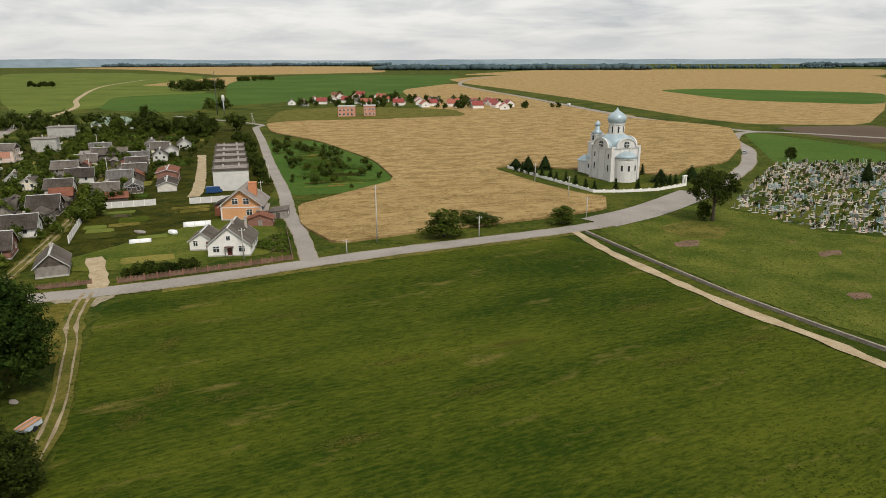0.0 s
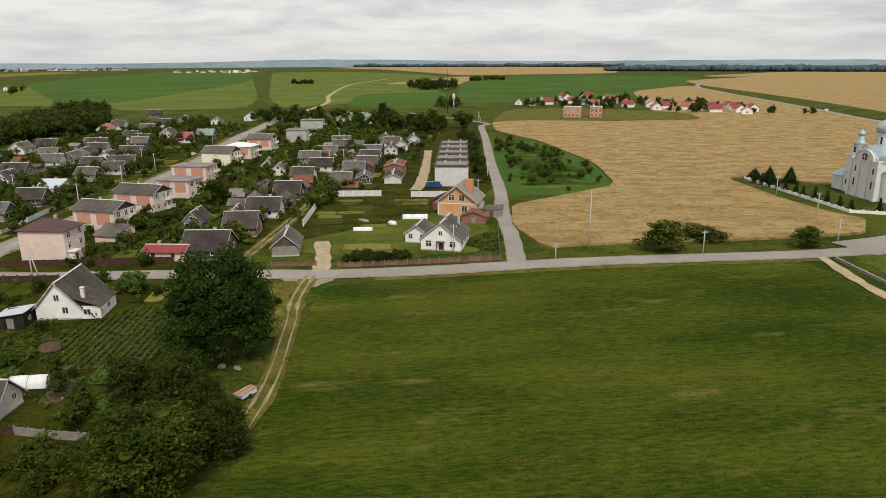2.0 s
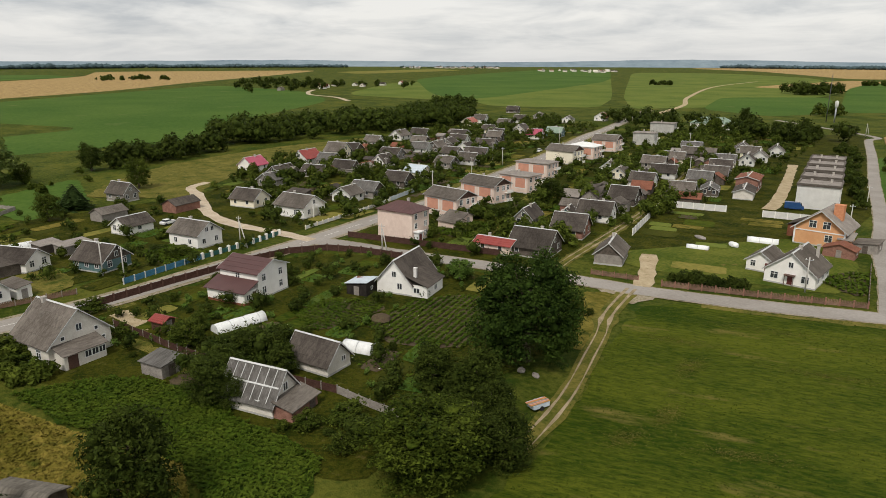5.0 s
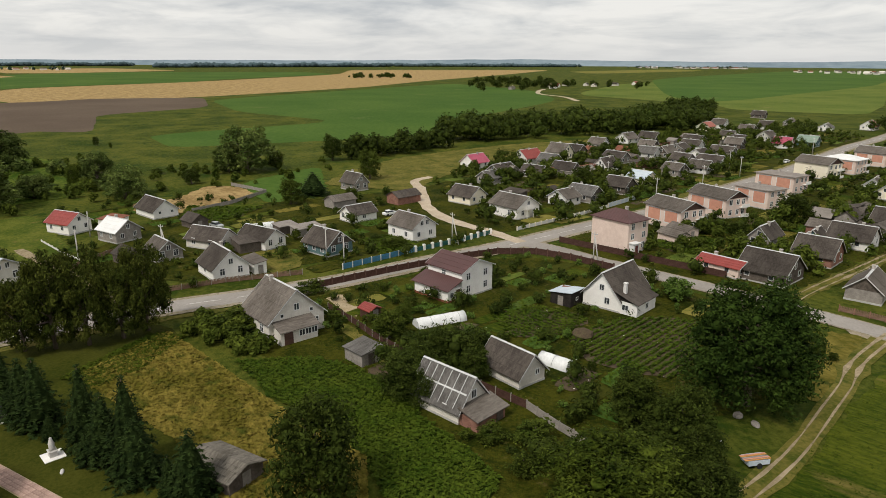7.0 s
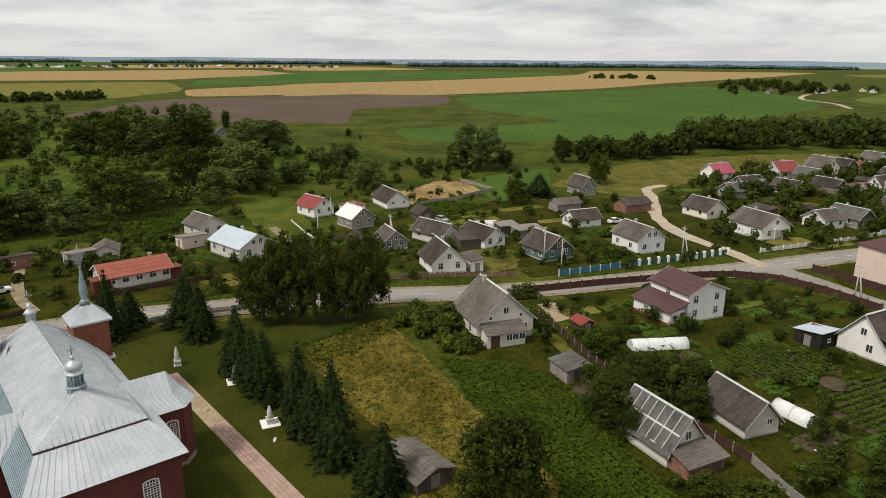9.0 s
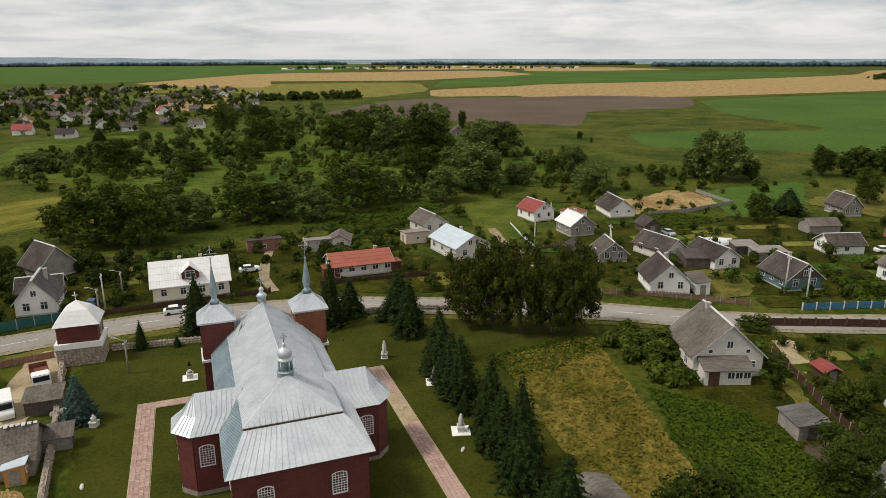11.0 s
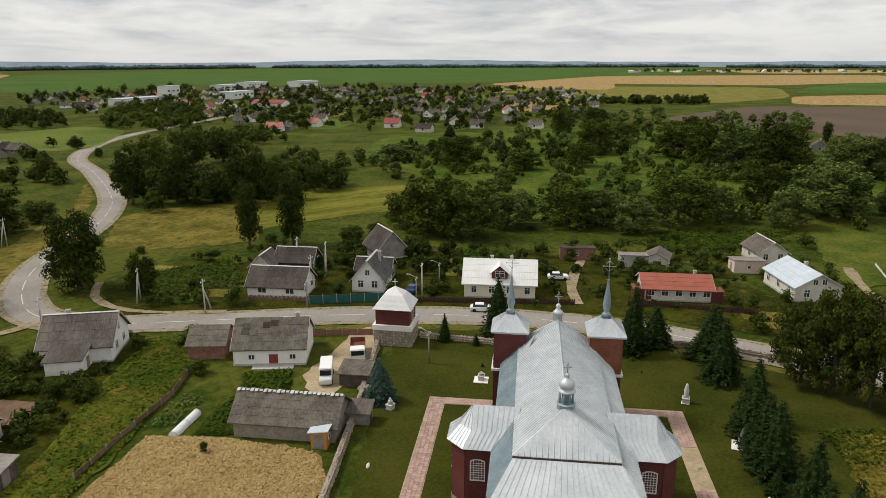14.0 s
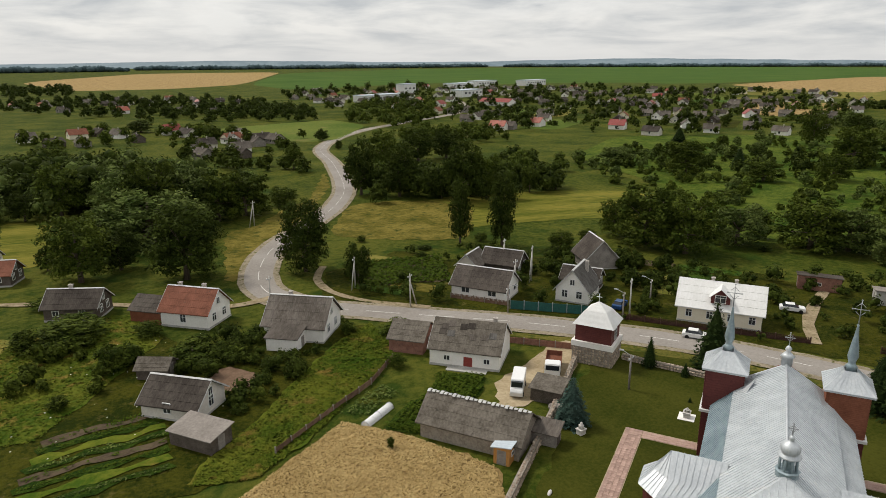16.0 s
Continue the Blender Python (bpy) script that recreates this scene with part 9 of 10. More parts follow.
for x, y, h, b_, d in ((-147.4, 80.5, 7.5, 2.2, 20), (-145.3, 49.2, 7.5, None, 20), (-140, 51.7, 7, None, 20), (-118.9, 100.8, 7.5, 1.4, 30), (-161.5, 16.4, 7.5, 1.8, 40), (-187, 0.4, 6.5, None, 0), (-200, 165, 8, None, 20),
                       (-166, 157.8, 8, None, 20), (-208, 231, 8, None, 20), (-44.7, 145.8, 7, None, 20), (-22, 148.8, 3.5, None, 0), (-16, 159, 14, None, 20), (-131.3, 113.4, 6, 1.2, 20), (-126, 253, 8, None, 20), (-131, 250, 8, None, 20),
                       (-67, -105, 6.5, 1.5, 40), (-72, -90, 6.5, -2.0, 30), (-100.3, -92, 7.5, 1.6, 40), (-92.9, -87, 7, 1.2, 20), (-49.9, -104, 5.5, None, 30), (-61.7, -168, 7, 1.8, 30), (-104, -67.5, 7, None, 30), (-163.4, -0.5, 7.5, None, 30), (-99.5, -101, 7, 1.5, 30),
                       (-180, 190, 8, None, 20), (-192, 220, 8, None, 20), (-225, 300, 8, None, 20), (-170, 335, 8, None, 20), (-56, 206, 7, None, 20), (-62, 240, 7, None, 20), (-128, 462, 8, 2.0, 20), (9, 163.5, 5.5, None, 20), (40, 212, 7, None, 20), (33, 240, 7, None, 20), (40, 184, 6, None, 20)):
    utility_pole(x, y, h, b_, d)
for x, y, d in ((-84.5, -46.6, 20), (-101.5, -66.5, 30), (-110.8, -69.5, 30), (-86, -79, 210)):
    utility_pole(x, y, 5.2, None, d, True, "wood_grey")


# ---- vehicles ----
def car(x, y, deg, paint, label, van=False):
    t = thing("van" if van else "car", label, "van" if van else "car", pose(x, y, 0.08, 0, 0, deg))
    bm = bmesh.new()
    side = [(-2.1, 0.3), (2.1, 0.3), (2.15, 0.75), (1.9, 0.95), (1.0, 1.0), (-1.7, 1.02), (-2.1, 0.9)] if not van else [(-2.6, 0.35), (2.6, 0.35), (2.65, 0.95), (2.4, 1.25), (1.9, 1.35), (1.5, 2.3), (-2.6, 2.35)]
    a = [bm.verts.new((px, -0.86, pz)) for px, pz in side]
    b = [bm.verts.new((px, 0.86, pz)) for px, pz in side]
    n = len(side)
    for i in range(n):
        bm.faces.new((a[i], a[(i + 1) % n], b[(i + 1) % n], b[i]))
    bm.faces.new(a[::-1]); bm.faces.new(b)
    bmesh.ops.bevel(bm, geom=bm.edges[:], offset=0.06, segments=2, affect="EDGES")
    part("body", bm, paint, t)
    if not van:
        bm = bmesh.new()
        lo = [bm.verts.new(p) for p in ((-1.65, -0.8, 0.98), (1.05, -0.8, 0.98), (1.05, 0.8, 0.98), (-1.65, 0.8, 0.98))]
        hi = [bm.verts.new(p) for p in ((-1.15, -0.62, 1.45), (0.25, -0.62, 1.45), (0.25, 0.62, 1.45), (-1.15, 0.62, 1.45))]
        for i in range(4):
            bm.faces.new((lo[i], lo[(i + 1) % 4], hi[(i + 1) % 4], hi[i]))
        part("windows", bm, "car_glass", t)
        bm = bmesh.new(); box(bm, -1.2, 0.3, -0.64, 0.64, 1.43, 1.49); part("roof", bm, paint, t)
    else:
        bm = bmesh.new(); v = box(bm, 1.5, 1.95, -0.75, 0.75, 1.4, 2.15)
        part("windscreen", bm, "car_glass", t)
    bm = bmesh.new(); lathe(bm, 0, 0, [(0.32, -0.1), (0.34, 0), (0.32, 0.1)], 14)
    wm = to_mesh(bm, "wheel", "rubber")
    for px in ((-1.3, 1.35) if not van else (-1.6, 1.75)):
        for py in (-0.82, 0.82):
            part("wheel", wm, None, t, at=pose(px, py, 0.33, 90, 0, 0))
    return t


car(-106.4, -54.8, 127, "car_white", "white estate car parked at the roadside")
car(-131.0, -55.2, 130, "car_white", "white saloon car parked in the yard")
car(-105.4, -71.5, 210, "car_blue", "small dark blue car by the hedge")
car(-71.0, -53.6, 50, "car_white", "white delivery van in the sandy yard", True)
car(-181.5, 76.5, 110, "car_white", "white car beside the barn")
car(117, 640, 100, "car_white", "white van on the distant highway", True)
car(139, 312, 60, "car_silver", "dark car on the far bend")
car(-212, 268, 110, "car_white", "white car on the village street")
car(-185, 30, 30, "car_silver", "old car in the field")
car(-76, 222, 20, "car_blue", "blue van behind the row houses", True)
tk = thing("truck", "flatbed truck with a white cab and rusty bed", "truck", pose(-78.9, -56.2, 0.08, 0, 0, 50))
bm = bmesh.new(); box(bm, 1.4, 3.1, -1.1, 1.1, 0.6, 2.4); bmesh.ops.bevel(bm, geom=bm.edges[:], offset=0.1, segments=2, affect="EDGES"); part("cab", bm, "car_white", tk)
bm = bmesh.new(); box(bm, 3.05, 3.13, -0.95, 0.95, 1.5, 2.2); part("windscreen", bm, "car_glass", tk)
bm = bmesh.new(); box(bm, -3.2, 1.3, -1.15, 1.15, 0.95, 1.1)
for q in ((-3.2, 1.3, -1.15, -1.07), (-3.2, 1.3, 1.07, 1.15), (-3.2, -3.12, -1.07, 1.07), (1.22, 1.3, -1.07, 1.07)):
    box(bm, *q, 1.1, 1.8)
part("bed", bm, "tin_brown", tk)
bm = bmesh.new(); lathe(bm, 0, 0, [(0.45, -0.14), (0.47, 0), (0.45, 0.14)], 14); wm = to_mesh(bm, "wheel", "rubber")
for px in (-2.1, 2.2):
    for py in (-0.98, 0.98):
        part("wheel", wm, None, tk, at=pose(px, py, 0.47, 90, 0, 0))


# ---- lawn monuments ----
def monument(x, y, deg, figure, label, slab_w=2.2, tall=1.5):
    t = thing("monument", label, "monument", pose(x, y, 0, 0, 0, deg))
    bm = bmesh.new(); box(bm, -slab_w / 2, slab_w / 2, -slab_w / 2, slab_w / 2, 0, 0.14); part("slab", bm, "white", t)
    bm = bmesh.new(); box(bm, -0.45, 0.45, -0.4, 0.4, 0.14, 0.75); box(bm, -0.52, 0.52, -0.47, 0.47, 0.75, 0.85); part("pedestal", bm, figure, t)
    bm = bmesh.new(); lathe(bm, 0, 0, [(0.36, 0.85), (0.30, 1.2), (0.34, tall * 0.5 + 0.9), (0.20, tall + 0.55), (0.16, tall + 0.65), (0.17, tall + 0.8), (0.0, tall + 0.95)], 10)
    part("figure", bm, figure, t)


monument(-93.3, -4.3, 20, "statue_dark", "dark bronze figure on a white slab")
monument(-82.0, 2.3, 20, "statue", "pale stone figure on a white slab")
monument(-98.9, -13.6, 20, "statue", "tall pale stone figure on the lawn", 1.0, 1.9)
monument(-85.6, -37.4, 35, "statue", "white stone marker on a slab", 2.0, 0.5)
monument(-71.3, -40.6, 10, "statue", "small pale stone figure on the lawn", 0.7, 0.8)
for i, (x, y) in enumerate(((-78.2, 3.5), (-61.0, -33.0))):
    t = thing("lawn_stone", "low pale stone on the lawn", "stone", pose(x, y, 0, 0, 0, 40 * i))
    bm = bmesh.new(); bmesh.ops.create_icosphere(bm, subdivisions=2, radius=1, matrix=Matrix.LocRotScale((0, 0, 0.12), None, (0.55, 0.22, 0.2)))
    part("rock", bm, "statue", t)

# loose trees in the gardens south of the crossroads
gr = random.Random(23)
for x, y in scatter([(-60, 68), (-64, 108), (-86, 104), (-97, 92), (-104, 80), (-128, 88), (-124, 48), (-108, 50), (-94, 52), (-84, 56), (-72, 64)], 24, gr):
    if min((x + 95) ** 2 + (y - 86) ** 2, (x + 112) ** 2 + (y - 70) ** 2, (x + 59) ** 2 + (y - 84) ** 2) > 64 and not inside(x, y, [(-88, 73), (-91, 93), (-84, 98), (-69, 79), (-78, 72)]):
        h = gr.uniform(2.0, 4.0)
        plant(gr.choice(("broad", "bush", "bush", "broad")), x, y, h, h * gr.uniform(0.8, 1.15))
for x, y in scatter([(-72, 44), (-64, 56), (-58, 70), (-52, 66), (-56, 50), (-62, 44)], 9, gr):
    h = gr.uniform(2.5, 5.5)
    plant(gr.choice(("broad", "bush")), x, y, h, h * gr.uniform(0.8, 1.1))
for x, y in scatter([(-106, 26), (-100, 40), (-92, 52), (-104, 56), (-112, 44)], 8, gr):
    plant("bush", x, y, gr.uniform(1.5, 3.2), gr.uniform(2, 3.4))


# ---- columnar thujas round the domed church ----
def thuja_proto():
    t = thing("thuja", "dark green columnar thuja inside the church wall", "thuja", Matrix.Identity(4), "thujas round the church")
    bm = bmesh.new(); rod(bm, (0, 0, -0.1), (0, 0, 2.0), 0.12, 0.06, 6); part("trunk", bm, "bark", t)
    part("crown", crown_mesh("crown", [(0, 0, 1.2 + 1.0 * i, 0.95 - 0.14 * i, 0.95 - 0.14 * i, 1.1) for i in range(5)], 420, 0.4, "needle", 81), None, t)
    return t


thuja = thuja_proto()
spots = [(29, 266), (31, 262), (33, 258), (35, 254), (37, 250.5), (39.5, 246), (41, 242), (43.5, 237), (46, 232), (48.5, 227), (51, 224.5), (58, 224), (66, 226), (73, 228), (76, 231), (79, 233), (82, 236), (72, 252), (76, 256), (68, 259), (80, 247)]
for i, (x, y) in enumerate(spots):
    m = pose(x, y, 0, 0, 0, 50 * i) @ Matrix.Diagonal((1.0, 1.0, 0.75 + 0.3 * ((i * 37) % 10) / 10, 1))
    if i == 0:
        thuja.matrix_basis = m
    else:
        copy_thing(thuja, m)
for x, y, h, w_ in ((34, 268, 8, 5), (30, 276, 5, 5), (41, 270, 8, 4.5), (78, 240, 6.5, 5), (90, 243, 7.5, 5.5)):
    plant("conifer", x, y, h, w_)

# small spruces and shrubs on the church lawn
for x, y, h in ((-96.5, -38, 0.9), (-103, -22, 1.0), (-89, -40, 0.8), (-105.5, -28, 2.4), (-68, -44, 1.2), (-65, -41, 0.9), (-62, -38.5, 0.9)):
    plant("spruce", x, y, h, h * 0.55)
for i in range(7):
    plant("spruce", -124.5 - i * 1.2, -51.5 + i * -0.2 - i * 0.9, 1.1, 0.7)


# ---- cemetery ----
def grave(kind):
    t = thing("grave", ("grey granite grave with an upright stone", "dark headstone on a concrete kerb", "grave inside a pale blue iron railing", "white stone cross on a kerbed grave")[kind], "grave", Matrix.Identity(4), "cemetery graves")
    bm = bmesh.new()
    for q in ((-1.1, -0.9, -0.65, 0.65), (0.9, 1.1, -0.65, 0.65), (-0.9, 0.9, -0.65, -0.5), (-0.9, 0.9, 0.5, 0.65)):
        box(bm, *q, 0, 0.22)
    part("kerb", bm, "pale_concrete" if kind != 1 else "concrete", t)
    bm = bmesh.new()
    if kind == 3:
        box(bm, 0.9, 1.05, -0.1, 0.1, 0, 1.6); box(bm, 0.9, 1.05, -0.45, 0.45, 1.0, 1.2)
    else:
        box(bm, 0.85, 1.05, -0.42, 0.42, 0, 1.3); box(bm, 0.8, 1.1, -0.5, 0.5, 0.2, 0.32)
    part("headstone", bm, "granite" if kind < 2 else ("pale_concrete" if kind == 2 else "white"), t)
    if kind == 2:
        bm = bmesh.new()
        for px, py in ((-1.4, -1), (1.4, -1), (1.4, 1), (-1.4, 1)):
            rod(bm, (px, py, 0), (px, py, 1.0), 0.05)
        for z in (0.35, 0.95):
            box(bm, -1.4, 1.4, -1.03, -0.97, z, z + 0.06); box(bm, -1.4, 1.4, 0.97, 1.03, z, z + 0.06)
            box(bm, -1.43, -1.37, -1, 1, z, z + 0.06); box(bm, 1.37, 1.43, -1, 1, z, z + 0.06)
        for i in range(12):
            box(bm, -1.4 + 0.25 * i - .015, -1.4 + 0.25 * i + .015, -1.01, -0.99, 0.1, 1.0); box(bm, -1.4 + 0.25 * i - .015, -1.4 + 0.25 * i + .015, 0.99, 1.01, 0.1, 1.0)
        part("railing", bm, "grave_blue", t)
    bm = bmesh.new()
    bmesh.ops.create_icosphere(bm, subdivisions=1, radius=1, matrix=Matrix.LocRotScale((0.5, 0, 0.25), None, (0.25, 0.3, 0.22)))
    part("flowers", bm, "flowers", t)
    return t


CEM = [(86, 196), (98, 218), (138, 281), (188, 286), (215, 250), (160, 195), (112, 163), (96, 171)]
rng = random.Random(61)
GR = [grave(k) for k in range(4)]
first = set()
for x, y in scatter(CEM, 84, rng):
    p = GR[rng.choices(range(4), (4, 2, 3, 2))[0]]
    m = pose(x, y, 0, 0, 0, 35 + rng.uniform(-8, 8)) @ Matrix.Diagonal((1.1, 1.1, rng.uniform(0.9, 1.4), 1))
    if p in first:
        copy_thing(p, m)
    else:
        first.add(p)
        p.matrix_basis = m
bm = bmesh.new()
for x, y in scatter(CEM, 1500, rng):
    h, k = rng.uniform(0.5, 1.2), rng.choice((0, 0, 1, 1, 2, 3, 3, 4))
    if rng.random() < 0.3:
        box(bm, x - 0.06, x + 0.06, y - 0.07, y + 0.07, 0, h + 0.8, k)
    else:
        box(bm, x - 0.1, x + 0.1, y - rng.uniform(.2, .4), y + 0.35, 0, h, k)
    box(bm, x - 1.0, x - 0.15, y - 0.3, y + 0.3, 0, 0.12, rng.choice((0, 1, 3)))
tagged(part("headstones", to_mesh(bm, "headstones", ["granite", "concrete", "grave_blue", "pink", "trim_brown"]), None, None), "crowd of grey, white and rosy headstones", "graves", kind="stuff")
belt("cemetery_shrubs", "shrubs and flowers between the graves", CEM, 240, 0.5, 2.2, (60, 0.4), "leaf_dark", 65, 3)


# ---- garden crops, grass and litter ----
def rows_of_plants(name, label, ring, deg, row=0.75, step=0.42, high=0.5, leaf=0.34, material="leaf_crop", leaves=5, seed=1, fill=0.94):
    r = np.random.RandomState(seed)
    a = radians(deg)
    u, v = Vector((math.cos(a), math.sin(a))), Vector((-math.sin(a), math.cos(a)))
    c = [Vector(p) for p in ring]
    us, vs = [p.dot(u) for p in c], [p.dot(v) for p in c]
    pts = []
    y = min(vs)
    while y < max(vs):
        x = min(us)
        while x < max(us):
            p = u * (x + r.uniform(-.08, .08)) + v * (y + r.uniform(-.06, .06))
            if r.rand() < fill and inside(p.x, p.y, ring):
                pts.append((p.x, p.y))
            x += step
        y += row
    P = np.repeat(np.array(pts), leaves, 0)
    k = len(P)
    cz = r.uniform(0.35, 1.0, k) * high
    C = np.stack([P[:, 0] + r.normal(scale=0.15, size=k), P[:, 1] + r.normal(scale=0.15, size=k), cz + 0.03], 1)
    N = np.stack([r.normal(scale=.35, size=k), r.normal(scale=.35, size=k), np.ones(k)], 1)
    me = blades_mesh(name, C, N, leaf * r.uniform(0.6, 1.3, k), material, seed, 1.4, None, True)
    return tagged(part(name, me, None, None), label, "crop", kind="stuff")


POT1 = [(-99, 24), (-96, 35), (-90, 39.5), (-80, 44), (-74, 43), (-66, 45), (-58, 46), (-53, 40), (-60, 33.5), (-70, 34), (-84, 27.5)]
POT2 = [(-88, 73), (-91, 86), (-89, 93), (-84, 98), (-76, 90), (-69, 79), (-78, 72)]
POT3 = [(-101, 67), (-102, 77), (-93, 82), (-89, 74), (-91, 65)]
POT4 = [(-51.2, -53.4), (-56.5, -57.2), (-60.1, -58.5), (-63.6, -63.3), (-69.0, -59.7), (-66.5, -55.8), (-56.7, -50.7), (-54.3, -49.9)]
POT5 = [(-70, -122), (-93, -118), (-86, -100), (-70, -104)]
POT6 = [(-142, 62), (-146, 74), (-160, 70), (-158, 60)]
POT7 = [(-175, -40), (-195, -30), (-200, -45), (-180, -60)]
POT8 = [(-190, 32), (-205, 45), (-215, 25), (-200, 22)]
POT9 = [(-36, 150), (-47, 155), (-43, 166), (-39, 168)]
POT10 = [(-128, 122), (-114, 127), (-122, 142), (-132, 138)]
for i, (ring, deg) in enumerate(((POT1, 206), (POT2, 112), (POT3, 200), (POT4, 40), (POT5, 45), (POT6, 110), (POT7, 60), (POT8, 110), (POT9, 110), (POT10, 110))):
    field("crop_bed", "low_leaves" if i in (0, 3) else "bed", ring, times=1, label="leafy green ground of a potato bed" if i in (0, 3) else "dark soil of a garden bed")
    rows_of_plants("potato_rows", "rows of green potato plants in a garden", ring, deg, seed=i + 1, leaves=14 if i < 4 else 8, leaf=0.40 if i < 4 else 0.6, row=(0.75, 1.15, 1.05, 0.75)[i] if i < 4 else 0.9, step=0.42 if i < 4 else 0.55)
rows_of_plants("cabbage_rows", "rows of blue-green cabbages", [(-47.5, -59.2), (-55.2, -64.2), (-56.2, -61), (-50.4, -57.2)], 40, 0.8, 0.5, 0.35, 0.4, "leaf_willow", 5, 22)
rows_of_plants("vegetable_rows", "rows of low garden vegetables", [(-93, 38), (-97, 47), (-89, 50), (-84, 46)], 200, 0.9, 0.4, 0.3, 0.3, "leaf_crop", 4, 23, 0.8)


def tufts(name, label, ring, count, high, material, seed, z0=0.0):
    """Loose tufts of blades standing on the ground."""
    r = np.random.RandomState(seed)
    pts = np.array(scatter(ring, count, random.Random(seed)))
    k = len(pts)
    C = np.stack([pts[:, 0], pts[:, 1], z0 + high * r.uniform(0.2, 0.5, k)], 1)
    N = np.stack([r.normal(scale=.4, size=k), r.normal(scale=.4, size=k), r.uniform(0.9, 1.8, k)], 1)
    me = blades_mesh(name, C, N, high * r.uniform(0.6, 1.4, k), material, seed, 0.9, None, True)
    return tagged(part(name, me, None, None), label, "grass", kind="stuff")


DRY = [(-43.0, 98.3, 2.2, 0.9, 95), (-37.9, 83.2, 2.0, 0.8, 100), (-38.6, 75.0, 1.6, 0.9, 80), (-48.8, 105.8, 3.5, 1.0, 25), (-20.8, 124.5, 3.5, 1.2, 25), (10.7, 98.2, 2.6, 0.6, 25), (-7.1, 91.8, 3, 0.7, 25), (34.9, 113.6, 3, 0.8, 20), (-41.0, 120.5, 5, 0.9, 25), (-28.0, 110.2, 4, 0.8, 25), (24.9, 145.9, 4, 1.2, 15), (5.0, 82.8, 3, 0.7, 25), (-27.5, 81.5, 3, 0.8, 30), (34.5, 91.3, 3, 0.8, 20), (-11.0, 70.3, 2, 0.6, 25), (48.9, 99.5, 3, 0.9, 20)]
MEADOW = [(-60, 116), (-44, 130), (-8, 149), (30, 165), (41, 136), (51, 112), (58, 98), (66, 85), (60, 40), (-10, 35), (-38, 50), (-45, 68), (-56, 97)]
tufts("meadow_grass", "short tufts of mown meadow grass", MEADOW, 52000, 0.30, "blade", 71)
def dry_patches(label, spots, each, seed):
    """Sparse tufts of dry grass thickening towards the middle of each spot (x, y, length, width, degrees)."""
    r = np.random.RandomState(seed)
    P = []
    for x, y, a, b, deg in spots:
        u, v, c, sn = r.normal(scale=a, size=each), r.normal(scale=b, size=each), math.cos(radians(deg)), math.sin(radians(deg))
        P.append(np.stack([x + u * c - v * sn, y + u * sn + v * c, r.uniform(0.04, 0.16, each)], 1))
    P = np.concatenate(P)
    N = np.stack([r.normal(scale=.4, size=len(P)), r.normal(scale=.4, size=len(P)), np.ones(len(P))], 1)
    me = blades_mesh("dry_tufts", P, N, 0.17 * r.uniform(0.5, 1.4, len(P)), "dry_blade", seed, 1.0, None, True)
    tagged(part("dry_tufts", me, None, None), label, "grass", kind="stuff")


dry_patches("straw-coloured dry patches in the mown meadow", DRY, 1100, 83)
tufts("verge_grass", "uneven grass along the verge and weedy meadow", [(40, 172), (75, 200), (84, 196), (112, 160), (150, 150), (110, 60), (70, 97), (55, 121)], 18000, 0.32, "blade", 72)
tufts("plot_weeds", "tall dry weeds and grasses", [(-103, 3), (-115, 15.5), (-98, 22), (-84, 27), (-68, 34), (-54, 30), (-64, 18), (-80, 15)], 48000, 0.55, "dry_weed", 73)
tufts("plot_weeds", "green nettles behind the weed plot", [(-103, 1), (-115, 13), (-112, 18), (-102, 12), (-98, 6)], 6000, 0.6, "blade", 79)
tufts("grain_stalks", "ragged standing stalks of ripe grain", [(-47, -57), (-53, -50), (-58.5, -40), (-56, -33), (-36, -30), (-24, -42), (-33, -48)], 42000, 0.36, "straw", 74)
tufts("garden_grass", "rough grass between the garden plots", [(-58, 62), (-64, 112), (-100, 108), (-132, 92), (-124, 40), (-106, 26), (-70, 38), (-52, 46)], 16000, 0.24, "blade", 76)
tufts("side_grass", "long meadow grass", [(2, -62), (-10, -80), (-14, -96), (0, -120), (40, -110), (40, -50)], 9000, 0.5, "dry_weed", 77)
tufts("village_grass", "rough grass in the village gardens", [(-95, 125), (-140, 108), (-150, 130), (-175, 200), (-115, 210), (-92, 150)], 14000, 0.5, "blade", 78)
tufts("churchyard_grass", "short blades on the church lawn", [(-91, -61), (-109, -38), (-113, 4), (-92, 0), (-66, 18), (-50, 4), (-50, -25)], 14000, 0.12, "blade", 80)
tufts("wheat_ears", "tousled ears of ripe wheat", [(27, 183), (48, 195), (52, 212), (40, 224), (20, 258), (-20, 240), (-43, 201), (-38, 177), (-26, 158), (-8, 168)], 26000, 0.34, "straw", 82, 0.5)


